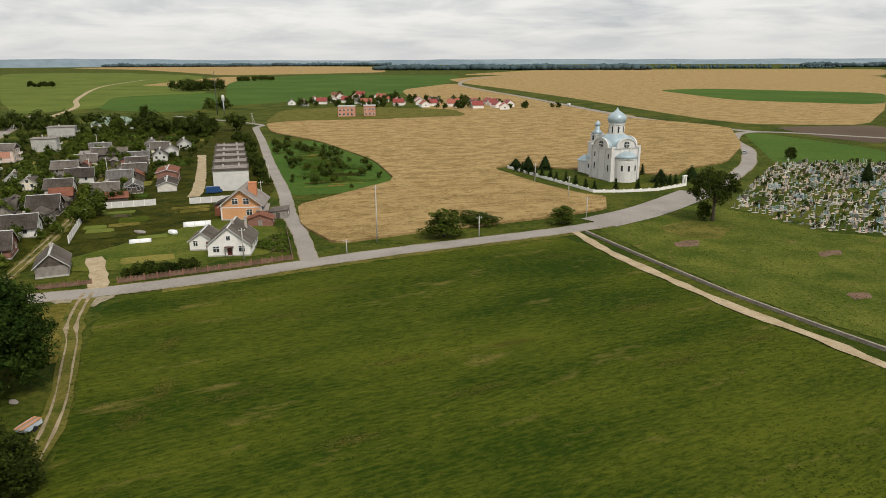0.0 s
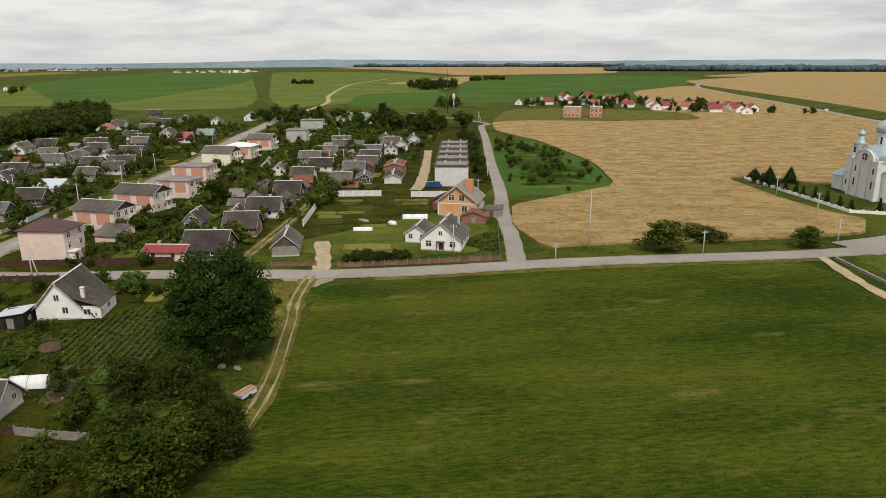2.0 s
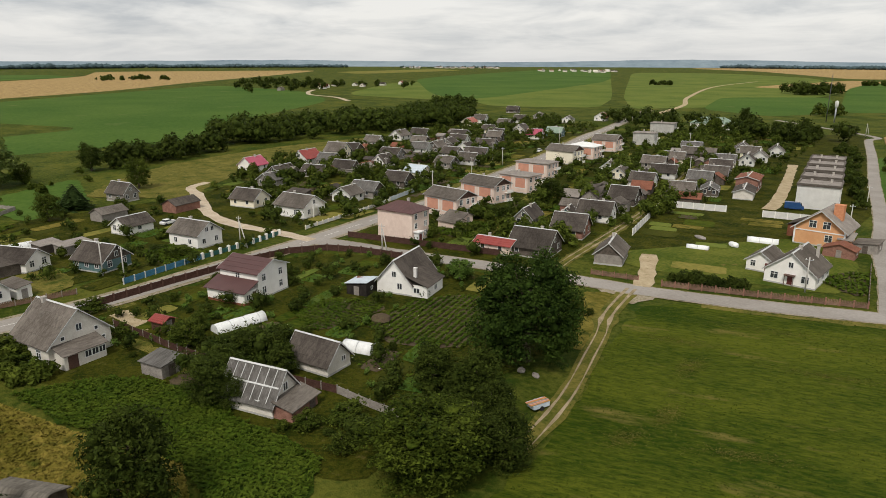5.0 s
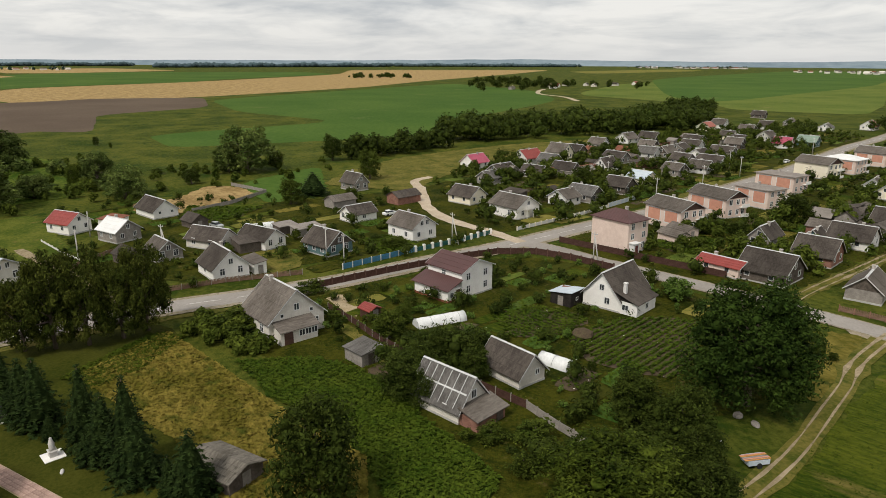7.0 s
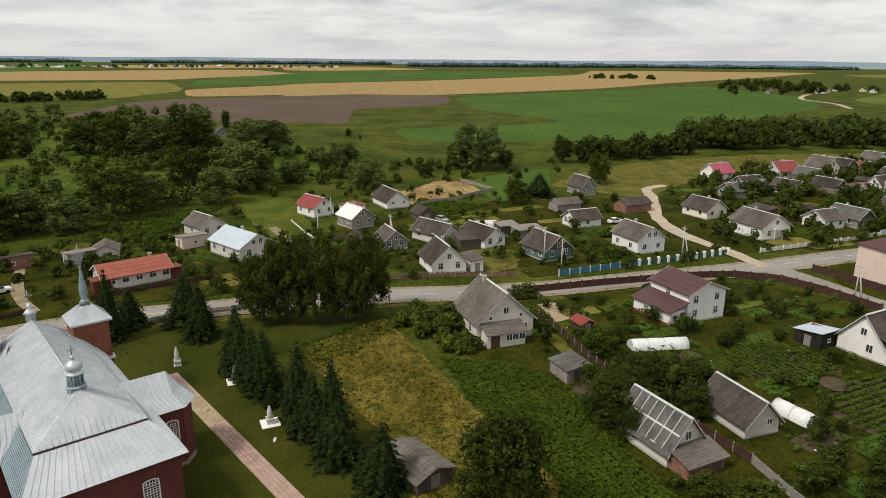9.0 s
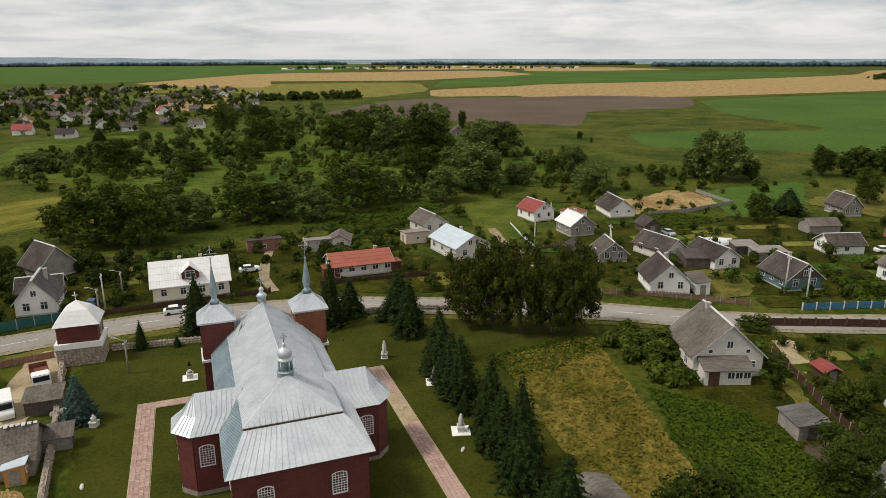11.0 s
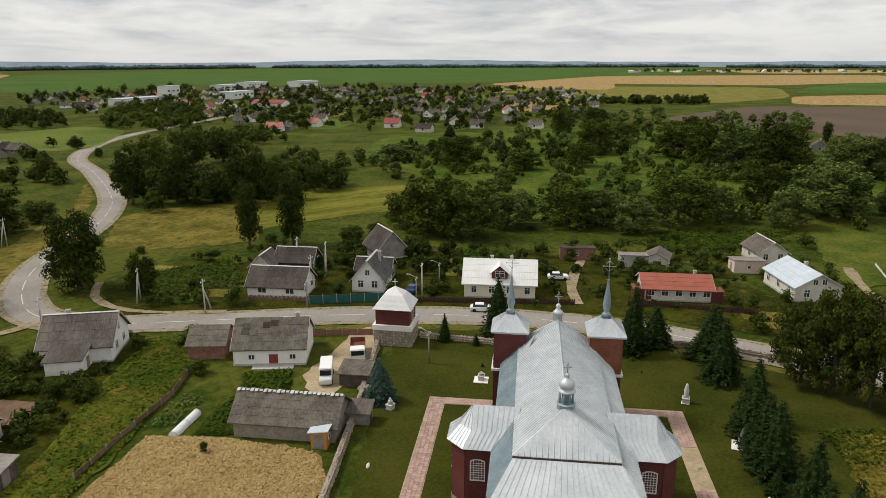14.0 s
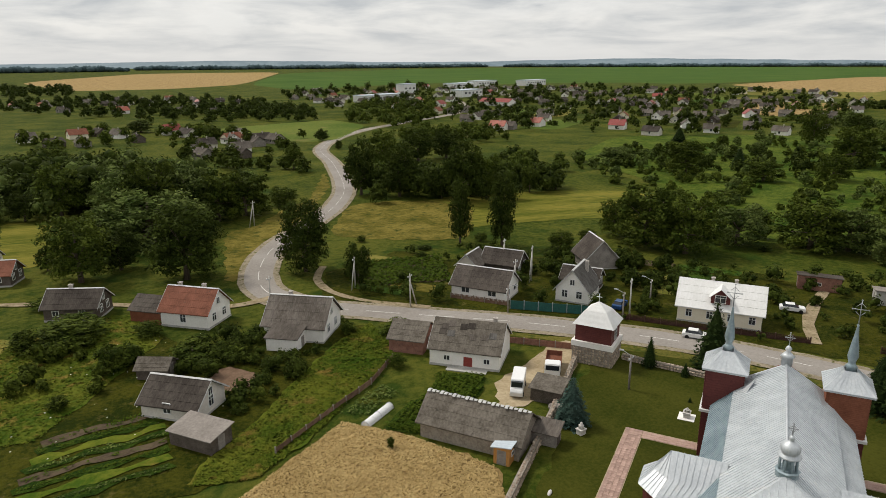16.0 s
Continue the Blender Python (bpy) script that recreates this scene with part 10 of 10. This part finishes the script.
def tunnel(x, y, deg, L, label, r=1.3):
    t = thing("polytunnel", label, "greenhouse", pose(x, y, 0, 0, 0, deg))
    bm = bmesh.new()
    n, k = 10, max(3, int(L / 1.2))
    rows = [[bm.verts.new((-L / 2 + L * i / k, r * math.cos(math.pi * j / n), r * 1.15 * math.sin(math.pi * j / n) * (1 if i % 2 else 0.96))) for j in range(n + 1)] for i in range(k + 1)]
    for a, b in zip(rows, rows[1:]):
        for j in range(n):
            bm.faces.new((a[j], a[j + 1], b[j + 1], b[j])).smooth = True
    bm.faces.new(rows[0][::-1]); bm.faces.new(rows[-1])
    part("cover", bm, "film", t)
    for i in range(0, k + 1, 2):
        bm = bmesh.new()
        for j in range(n):
            p0, p1 = rows_pt(-L / 2 + L * i / k, j, r, n), rows_pt(-L / 2 + L * i / k, j + 1, r, n)
            rod(bm, p0, p1, 0.03, 0.03, 4)
        part("hoop", bm, "steel", t)


def rows_pt(x, j, r, n):
    return (x, (r + 0.02) * math.cos(math.pi * j / n), (r + 0.02) * 1.15 * math.sin(math.pi * j / n))


tunnel(-101.5, 57.5, 93, 9.0, "long white film tunnel in the garden")
tunnel(-80.0, 66.5, 25, 5.0, "short pale film tunnel beside the outbuilding")
tunnel(-51.4, -56.3, 33, 5.6, "small white film tunnel on the plot", 0.6)
tunnel(-180, 41, 100, 6.0, "white film tunnel among the fields")
tunnel(-66, 177, 20, 7.0, "white film tunnel in the walled meadow", 1.1)
tunnel(-74, 160, 20, 5.0, "white film tunnel in the walled meadow", 0.8)

# clutter in the gardens
cl = random.Random(77)
for x, y, lab, mt, s in ((-54.5, 72, "old white bathtub lying on the grass", "film", (0.8, 0.4, 0.35)), (-57.5, 69.5, "old white bathtub lying on the grass", "film", (0.8, 0.4, 0.35)), (-97.5, 43.5, "blue covered water barrel", "fence_blue", (0.6, 0.6, 0.5)), (-79, 61.5, "heap of pale plastic film", "film", (1.2, 0.8, 0.6)),
                         (-87, 76, "low earth cellar mound", "bed", (2.0, 1.6, 0.9)), (-78, 169, "heap of grey weathered boards", "wood_grey", (2.0, 0.8, 0.5)), (-69, 168, "small trailer under white cover", "film", (1.6, 0.9, 0.7)), (-56.1, 79.6, "heap of pale broken boards under the tree", "wood_grey", (0.9, 0.5, 0.25)), (-58.4, 79.2, "heap of old grey boards under the tree", "wood_grey", (0.7, 0.6, 0.4)), (-72.5, -46.5, "heap of old boards and scrap", "wood_grey", (1.4, 0.8, 0.6)), (-70.5, 49.5, "heap of red bricks", "oldbrick", (1.5, 1.0, 0.6))):
    t = thing("garden_clutter", lab, "clutter", pose(x, y, 0, 0, 0, cl.uniform(0, 360)))
    bm = bmesh.new()
    bmesh.ops.create_icosphere(bm, subdivisions=2, radius=1, matrix=Matrix.LocRotScale((0, 0, s[2] * 0.7), None, s))
    for v in bm.verts:
        v.co *= cl.uniform(0.88, 1.1)
        v.co.z = max(v.co.z, 0)
    part("body", bm, mt, t)
tr_ = thing("trailer", "blue-grey trailer loaded with planks beside the track", "trailer", pose(-50.0, 72.8, 0, 0, 0, 78) @ Matrix.Diagonal((0.75, 0.85, 0.9, 1)))
bm = bmesh.new(); box(bm, -1.7, 1.7, -0.9, 0.9, 0.5, 0.62)
for q in ((-1.7, 1.7, -0.9, -0.84), (-1.7, 1.7, 0.84, 0.9), (-1.7, -1.64, -0.84, 0.84), (1.64, 1.7, -0.84, 0.84)):
    box(bm, *q, 0.62, 1.1)
part("bed", bm, "tin_blue", tr_)
bm = bmesh.new(); lathe(bm, 0, 0, [(0.4, -0.1), (0.4, 0.1)], 12); wm = to_mesh(bm, "wheel", "rubber")
for s in (-1, 1):
    part("wheel", wm, None, tr_, at=pose(0, s * 0.98, 0.4, 90, 0, 0))
for i in range(5):
    bm = bmesh.new(); box(bm, -2.2, 2.0, -0.7 + 0.3 * i, -0.5 + 0.3 * i, 1.12 + 0.03 * (i % 2), 1.17 + 0.03 * (i % 2)); part("plank", bm, ("wood_new", "panel", "wood_grey")[i % 3], tr_)
# white flecks of flowering weeds
r = random.Random(90)
pts = scatter([(2, -62), (-14, -96), (-30, -100), (-50, -80), (-36, -64)], 50, r) + scatter([(-62, 64), (-66, 100), (-95, 90), (-100, 60), (-76, 52)], 26, r)
k = len(pts)
me = blades_mesh("flowering_weeds", [(x, y, 0.9) for x, y in pts], [(0, 0, 1)] * k, [r.uniform(0.1, 0.28) for _ in range(k)], "fleck", 91)
tagged(part("flowering_weeds", me, None, None), "scattered white flowering weeds", "flowers", kind="stuff")


# ---- gardens between the houses: plots, crop rows, shrubs ----
bpy.context.view_layer.update()
BUILT = []
for ob in bpy.data.objects:
    if ob.parent and ob.name.split(".")[0] in ("roof", "cover"):
        xy = [ob.matrix_world @ Vector(c) for c in ob.bound_box]
        BUILT.append((sum(p.x for p in xy) / 8, sum(p.y for p in xy) / 8, max(p.x for p in xy) - min(p.x for p in xy), max(p.y for p in xy) - min(p.y for p in xy)))


def taken(x, y, margin, road_margin=1.0):
    """Whether a spot is on a building or a road."""
    for bx, by, w, d in BUILT:
        if abs(x - bx) < w * 0.42 + margin and abs(y - by) < d * 0.42 + margin:
            return True
    for pts, half in ROADS:
        for p in pts:
            if abs(x - p.x) < 12 and abs(y - p.y) < 12 and (x - p.x) ** 2 + (y - p.y) ** 2 < (half + road_margin + 0.7) ** 2:
                return True
    return False


def greens(name, label, ring, count, h0, h1, material, seed, leaves=60, size=0.55, lobes=3, keep=()):
    """Garden shrubs and small trees scattered over the free ground."""
    r = random.Random(seed)
    blobs, n = [], 0
    for x, y in scatter(ring, count, r):
        h = r.uniform(h0, h1) * r.uniform(0.75, 1.2)
        if taken(x, y, h * 0.22, h * 0.35) or any(inside(x, y, k) for k in keep):
            continue
        n += 1
        for i in range(lobes):
            w = h * r.uniform(0.24, 0.42)
            blobs.append((x + r.uniform(-.28, .28) * h, y + r.uniform(-.28, .28) * h, h * r.uniform(0.35, 0.72), w, w, w * r.uniform(0.8, 1.25)))
    me = crown_mesh(name, blobs, n * leaves, size, material, seed)
    return tagged(part(name, me, None, None), label, "shrubs", kind="stuff")


PLOT_MATERIALS = ["yard", "crop", "lawn", "hay", "bed", "weeds", "pasture", "meadow"]


def plots(label, ring, deg, seed, wide=(3.5, 8), long=(6, 15), weights=(3, 4, 2, 2.6, 2, 2, 2.6, 2), fill=0.8, keep=(), rows=0.5):
    """A patchwork of garden plots on the free ground, with rows of plants on some."""
    r = random.Random(seed)
    a = radians(deg)
    u, v = Vector((math.cos(a), math.sin(a))), Vector((-math.sin(a), math.cos(a)))
    c = [Vector(p) for p in ring]
    us, vs = [p.dot(u) for p in c], [p.dot(v) for p in c]
    level[0] += 1
    z = 0.012 + 0.0015 * level[0]
    bm, spots = bmesh.new(), []
    y = min(vs)
    while y < max(vs):
        w = r.uniform(*wide)
        x = min(us) + r.uniform(0, 5)
        while x < max(us):
            ln = r.uniform(*long)
            q = [u * (x + i * (ln - 0.7) + r.uniform(-.4, .4)) + v * (y + j * (w - 0.6) + r.uniform(-.4, .4)) for i, j in ((0, 0), (1, 0), (1, 1), (0, 1))]
            m = (q[0] + q[2]) / 2
            tests = q + [m, (q[0] + q[3]) / 2, (q[1] + q[2]) / 2]
            if r.random() < fill and all(inside(p.x, p.y, ring) for p in tests) and not any(inside(m.x, m.y, k) for k in keep) and not any(taken(p.x, p.y, 0.2) for p in tests):
                k = r.choices(range(8), weights)[0]
                poly(bm, [(p.x, p.y, z) for p in round_corners(q, 1)], k)
                if k in (1, 4) and r.random() < rows * 2:
                    s = 0.0
                    while s < w - 0.8:
                        t = 0.2
                        while t < ln - 1.0:
                            if r.random() < (0.9 if k == 1 else 0.45):
                                spots.append(q[0] + u * t + v * (s + 0.2) + Vector((r.uniform(-.1, .1), r.uniform(-.1, .1))))
                            t += 0.7
                        s += 0.95
            x += ln
        y += w
    tagged(part("garden_plots", to_mesh(bm, "garden_plots", PLOT_MATERIALS), None, None), label, "gardens", kind="stuff")
    if spots:
        rr = np.random.RandomState(seed)
        P = np.repeat(np.array([p[:] for p in spots]), 3, 0)
        k = len(P)
        C = np.stack([P[:, 0] + rr.normal(scale=.16, size=k), P[:, 1] + rr.normal(scale=.16, size=k), z + rr.uniform(.12, .45, k)], 1)
        N = np.stack([rr.normal(scale=.5, size=k), rr.normal(scale=.5, size=k), np.ones(k)], 1)
        me = blades_mesh("vegetable_rows", C, N, rr.uniform(0.3, 0.75, k), "leaf_crop", seed, 1.3, None, True)
        tagged(part("vegetable_rows", me, None, None), "rows of leafy vegetables on garden beds", "crop", kind="stuff")


BETWEEN = [(-92, 120), (-128, 106), (-146, 130), (-170, 190), (-196, 262), (-250, 400), (-180, 440), (-140, 430), (-98, 250), (-92, 214), (-108, 200), (-96, 160)]
WESTERN = [(-146, 104), (-158, 152), (-186, 214), (-222, 300), (-264, 396), (-330, 420), (-338, 340), (-300, 240), (-268, 150), (-222, 106), (-170, 94)]
ROADSIDE = [(-140, 88), (-136, 60), (-132, 14), (-150, 2), (-210, -16), (-235, 10), (-222, 40), (-205, 90), (-170, 84)]
CROSSING = [(-62, 108), (-66, 84), (-60, 62), (-70, 54), (-98, 42), (-118, 32), (-128, 60), (-134, 88), (-122, 98), (-98, 108), (-78, 116)]
CHURCH_ROAD = [(-60, -100), (-84, -82), (-104, -62), (-124, -36), (-134, 0), (-152, -8), (-195, -24), (-196, -48), (-160, -62), (-130, -98), (-100, -122), (-72, -132)]
SOUTH_SIDE = [(-12, -58), (-34, -46), (-48, -60), (-62, -70), (-56, -88), (-36, -98), (-20, -110), (0, -90)]
WALLED = [(-92, 162), (-102, 192), (-64, 208), (-42, 160), (-50, 148), (-78, 138)]
BEDS = [POT1, POT2, POT3, POT4, POT5, POT6, POT7, POT8, POT9, POT10]
plots("patchwork of vegetable plots between the village houses", BETWEEN, 110, 301)
plots("patchwork of garden plots and lawns west of the road", WESTERN, 110, 302)
plots("garden strips beside the roadside cottages", ROADSIDE, 110, 303, (3, 6), (8, 18), keep=BEDS)
plots("kitchen garden strips near the crossroads", CROSSING, 112, 304, (2.5, 5), (5, 11), (3, 5, 3, 0.6, 1.4, 0.5, 1, 2), 0.75, keep=BEDS)
plots("garden strips behind the church road houses", CHURCH_ROAD, 126, 305, (3, 6), (6, 15), keep=BEDS, weights=(3, 5, 3, 1.2, 1, 0.6, 0.6, 2))
plots("faded grass patches in the walled meadow", WALLED, 20, 307, (4, 8), (6, 14), (3, 0.6, 2, 2, 0.4, 1, 2, 2), 0.5)
ALLOTMENT = [(-96, 368), (-70, 366), (-34, 292), (-22, 246), (-34, 226), (-52, 222)]
plots("long allotment strips beside the side street", ALLOTMENT, 15, 308, (2.5, 4.5), (7, 18), (2, 6, 0.6, 0.3, 0.6, 0.3, 1.5, 3), 0.95)
greens("allotment_shrubs", "dark shrubs between the allotment strips", ALLOTMENT, 46, 2.0, 4.2, "leaf_dark", 332, 110, 0.6, 4)
plots("fields and gardens of the far village", VILLAGE, 35, 309, (16, 40), (30, 80), (2, 4, 1, 1.5, 0.3, 0.6, 4, 3), 0.5, rows=0)
greens("garden_shrubs", "dark garden shrubs and fruit trees between the houses", BETWEEN, 460, 1.6, 4.6, "leaf_dark", 321, 60, 0.62, keep=BEDS)
greens("garden_shrubs", "green garden shrubs between the houses", BETWEEN, 340, 1.2, 3.6, "leaf_mid", 322, 56, 0.52, keep=BEDS)
greens("garden_shrubs", "dark garden trees west of the road", WESTERN, 360, 2.0, 5.5, "leaf_dark", 323, 50, 0.8, keep=BEDS)
greens("garden_shrubs", "green shrubs west of the road", WESTERN, 320, 1.4, 4.0, "leaf_mid", 324, 46, 0.7, keep=BEDS)
greens("garden_shrubs", "shrubs round the roadside cottages", ROADSIDE, 150, 1.0, 3.2, "leaf_dark", 325, 90, 0.42, keep=BEDS)
greens("garden_shrubs", "dark currant bushes and young fruit trees", CROSSING, 130, 0.9, 3.0, "leaf_dark", 326, 170, 0.34, 4, keep=BEDS)
greens("garden_shrubs", "pale green raspberry canes and shrubs", CROSSING, 110, 0.8, 2.0, "leaf_lime", 327, 110, 0.28, keep=BEDS)
greens("garden_shrubs", "shrubs behind the church road houses", CHURCH_ROAD, 290, 1.0, 3.6, "leaf_dark", 328, 90, 0.42, keep=BEDS)
# big dark trees round the barns and at the edge of the track
greens("garden_trees", "dark leafy trees round the stone barn", [(-97, 48), (-90, 56), (-82, 54), (-80, 47), (-86, 43)], 14, 3.0, 5.0, "leaf_dark", 330, 420, 0.34, 5)
greens("garden_trees", "dark thicket of elder beside the track", [(-72, 66), (-66, 78), (-58, 72), (-52, 60), (-58, 50), (-68, 56)], 14, 2.0, 4.0, "leaf_dark", 331, 420, 0.34, 5)
plant("dense", -44.6, 60.5, 5.5, 7.0)
plant("dense", -49.0, 64.5, 4.2, 5.0)
plant("dense", -84.0, 46.5, 4.6, 5.6)
plant("dense", -87.5, 51.5, 4.4, 5.0)
plant("dense", -80.5, 53.6, 4.0, 4.4)
plant("dense", -79.6, 42.6, 5.2, 6.4)
plant("dense", -76.4, 44.4, 3.6, 4.2)
plant("bush", -67.2, 46.0, 2.6, 3.6)
plant("bush", -62.6, 49.6, 2.8, 4.4)
plant("bush", -59.6, 51.4, 2.8, 4.2)
# dry grass verges along the roads
def verge(label, line, offsets, half):
    pts = smooth_line(line, 2.0)
    for off in offsets:
        level[0] += 1
        bm = bmesh.new()
        ribbon(bm, pts, half, 0.05 + 0.0004 * level[0], wobble=0.4, offset=off)
        tagged(part("grass_verge", bm, "verge", None), label, "verge", kind="structure")


verge("yellowing grass verge along the main road", [(-238, 342), (-198, 255), (-178, 203), (-160, 161)], (-5.6, 5.6), 1.5)
verge("yellowing grass verge along the main road", [(-129.5, 47.7), (-127.5, 31), (-126.8, 16), (-124.5, 0), (-121, -16), (-118, -28), (-111, -43), (-103, -55), (-94, -65.4), (-84, -75.2)], (5.4,), 1.0)
verge("dry grass verge beside the meadow road", [(-56, 127.5), (-45, 132.6), (-30, 141), (-11, 150.8), (9, 159.8), (31.6, 170)], (-4.2,), 1.0)
field("dry_field_edge", "verge", [(-212, 96), (-232, 112), (-262, 150), (-282, 200), (-300, 250), (-318, 246), (-312, 180), (-290, 120), (-262, 88), (-236, 70)], label="yellowing rough grass beyond the gardens")
field("cottage_lawn", "verge", [(-157, 34), (-157, 44), (-144, 44), (-137, 36)], label="mown yellowing lawn beside the white cottage")
field("ripe_strip", "grain", [(-213, 9.9), (-208.5, 19.5), (-206.5, 24.7), (-214, 36), (-228.7, 49), (-245.8, 40), (-247, 32), (-229.5, 23), (-226, 10)], label="small field of ripe grain")
field("green_plot", "crop", [(-250, 44), (-278, 80), (-218, 68), (-210, 47)])
field("dry_grass", "olive", [(-212, -31), (-221, -16), (-178, -3), (-166, -8), (-170, -14)])
GREEN_PLOT = [(-168, -61), (-199, -46), (-207, -32), (-183, -36), (-166, -48)]
field("crop_bed", "bed", GREEN_PLOT, times=1, label="dark soil of a garden bed")
rows_of_plants("potato_rows", "rows of green potato plants behind the houses", GREEN_PLOT, 60, 0.9, 0.6, 0.5, 0.6, "leaf_crop", 7, 361)
# woods of the valley
belt("woodland", "dense billowing willow wood beside the road bend", [(0, -199), (-23, -191), (-39, -177), (-54, -184), (-68, -183), (-76, -207), (-50, -251), (-12, -282), (8, -300), (30, -260), (20, -205)], 60, 9, 15, (420, 0.95), "leaf_willow", 348, 7)
belt("woodland", "dark trees in the wood beside the road bend", [(5, -215), (-25, -205), (-60, -205), (-50, -245), (-12, -276), (10, -290)], 30, 10, 17, (380, 1.0), "leaf_dark", 349, 7)
belt("woodland", "dark mixed wood beyond the hay meadow", [(-108, -220), (-104, -195), (-135, -172), (-168, -166), (-205, -208), (-190, -235), (-150, -225)], 22, 6, 11, (340, 0.95), "leaf_dark", 341, 5)
belt("woodland", "lighter green trees beyond the hay meadow", [(-118, -225), (-116, -200), (-140, -175), (-168, -168), (-205, -208), (-190, -240)], 22, 5, 10, (260, 1.0), "leaf_mid", 347, 5)
belt("woodland", "green trees at the turn of the main road", [(-192, -450), (-266, -620), (-332, -581), (-257, -438), (-212, -375), (-208, -406)], 80, 6, 12, (100, 1.6), "leaf_mid", 345, 5)
belt("woodland", "green trees near the bend", [(-205, -362), (-246, -336), (-231, -301), (-190, -290), (-179, -327)], 44, 5, 10, (110, 1.5), "leaf_mid", 346, 5)
field("far_meadow", "pasture", [(-68, -439), (-126, -465), (-193, -485), (-199, -428), (-153, -356), (-135, -350), (-95, -397)])
field("hamlet_grass", "verge", [(-124, 478), (-100, 494), (-40, 508), (20, 535), (10, 600), (-80, 640), (-140, 600)])
belt("woodland", "long belt of trees behind the far cottages", [(-60, -520), (-98, -640), (-191, -640), (-206, -538), (-181, -474), (-140, -490)], 90, 5, 11, (110, 1.6), "leaf_dark", 342, 5)
belt("village_trees", "garden trees among the cottages beyond the wood", [(-71.7, -433.8), (-137.9, -371.1), (-98.7, -242.6), (-73.1, -248.1), (-58.9, -301.1)], 46, 3.5, 8.5, (110, 1.4), "leaf_mid", 406, 5)
belt("scrub", "grey-green willow clumps along the valley", [(-345, -235), (-410, -132), (-447, -97), (-583, -135), (-509, -280)], 80, 4, 10, (110, 1.6), "leaf_willow", 343, 5)
belt("scrub", "dark bushes along the valley", [(-216, -200), (-272, -126), (-340, -150), (-262, -250)], 90, 2.5, 6, (90, 1.1), "leaf_dark", 344, 4)

# the overgrown slope and yards west of the churchyard
SLOPE = [(-62.5, -86), (-62, -76), (-60.3, -72.0), (-49.5, -62), (-44.4, -57.1), (-34.6, -50.3), (-28.0, -52), (-30.0, -55.6), (-38.6, -63), (-43.8, -69.6), (-54.4, -80.4)]
LEFT_HAY = [(-6, -100), (-14, -114), (-26.3, -110), (-30.4, -96.2), (-20.7, -81.3), (-13.0, -70), (-4, -72)]
THICKET = [(-26, -84), (-34.5, -90), (-39.2, -91), (-48, -96), (-60, -90), (-58.5, -85), (-51.7, -79), (-45, -71.1), (-37.8, -64.0), (-33.5, -66), (-34, -72.4), (-41, -72.6), (-42, -76), (-37, -80.5), (-33, -77)]
field("weedy_bank", "tall_grass", SLOPE, label="yellow-green weedy bank")
field("dry_bank", "tall_grass", LEFT_HAY, label="green and dry yellow grass bank")
field("bare_yard", "bare_earth", [(-33.5, -76), (-37.2, -80.2), (-41.2, -76), (-39.8, -72.6), (-35.5, -72.4)], label="bare reddish earth yard")
for i in range(8):
    y0, y1 = -70.5 + 1.9 * i, -69.1 + 1.9 * i
    strip = [(-27.5 + 0.12 * i, y0 - 0.6), (-14 + 0.5 * i, y0 + 0.6), (-14 + 0.5 * i, y1 + 0.6), (-27.5 + 0.12 * i, y1 - 0.6)]
    field("vegetable_bed", ("bed", "low_leaves", "tall_grass", "low_leaves")[i % 4], strip, times=1, label=("dug dark soil strip", "strip of low leafy vegetables", "strip of yellowing weeds", "strip of low leafy vegetables")[i % 4])
    if i % 4 != 2:
        rows_of_plants("vegetable_rows", "leafy vegetable rows on a garden strip", strip, 5, 0.8, 0.4, 0.35, 0.32, ("leaf_crop", "leaf_crop", "leaf_lime", "leaf_willow")[i % 4], 6, 351 + i, 0.5 if i % 4 == 0 else 0.85)
tufts("bank_weeds", "tall green and yellow weeds", SLOPE, 26000, 0.5, "tall_grass", 352)
tufts("bank_weeds", "green and yellow grass tufts", LEFT_HAY, 14000, 0.5, "tall_grass", 353)
greens("garden_shrubs", "thicket of shrubs between the cottages", THICKET, 100, 1.0, 3.0, "leaf_dark", 354, 150, 0.36, 4)
greens("garden_shrubs", "bright leafy shrubs between the cottages", THICKET, 60, 0.8, 2.2, "leaf_mid", 355, 130, 0.32, 4)
# outbuildings crowding the dirt street
dr = random.Random(12)
for i, (x, y, deg) in enumerate(((-118, 204, 110), (-121, 212, 200), (-102, 208, 200), (-111, 232, 200), (-134, 234, 110), (-137, 254, 200), (-113, 248, 110), (-122, 262, 200), (-143, 270, 110), (-132, 280, 110), (-111, 182, 110), (-120, 172, 200), (-124, 188, 110))):
    k = dr.choice(("wood_dark", "wood_dark", "wood_grey", "oldbrick"))
    shed(x, y, deg, dr.uniform(4, 6), dr.uniform(5, 8), 2.0, dr.uniform(3.2, 4.6), k, dr.choice(("slate_dark", "slate_dark", "slate", "tin_brown")), "dark %s outbuilding by the dirt street" % WALL_WORD[k], "outbuilding", opening=False)

# tree forms that stand nowhere
for form in [f for forms in PROTO.values() for f in forms if f not in used]:
    for ob in list(form.children) + [form]:
        bpy.data.objects.remove(ob)
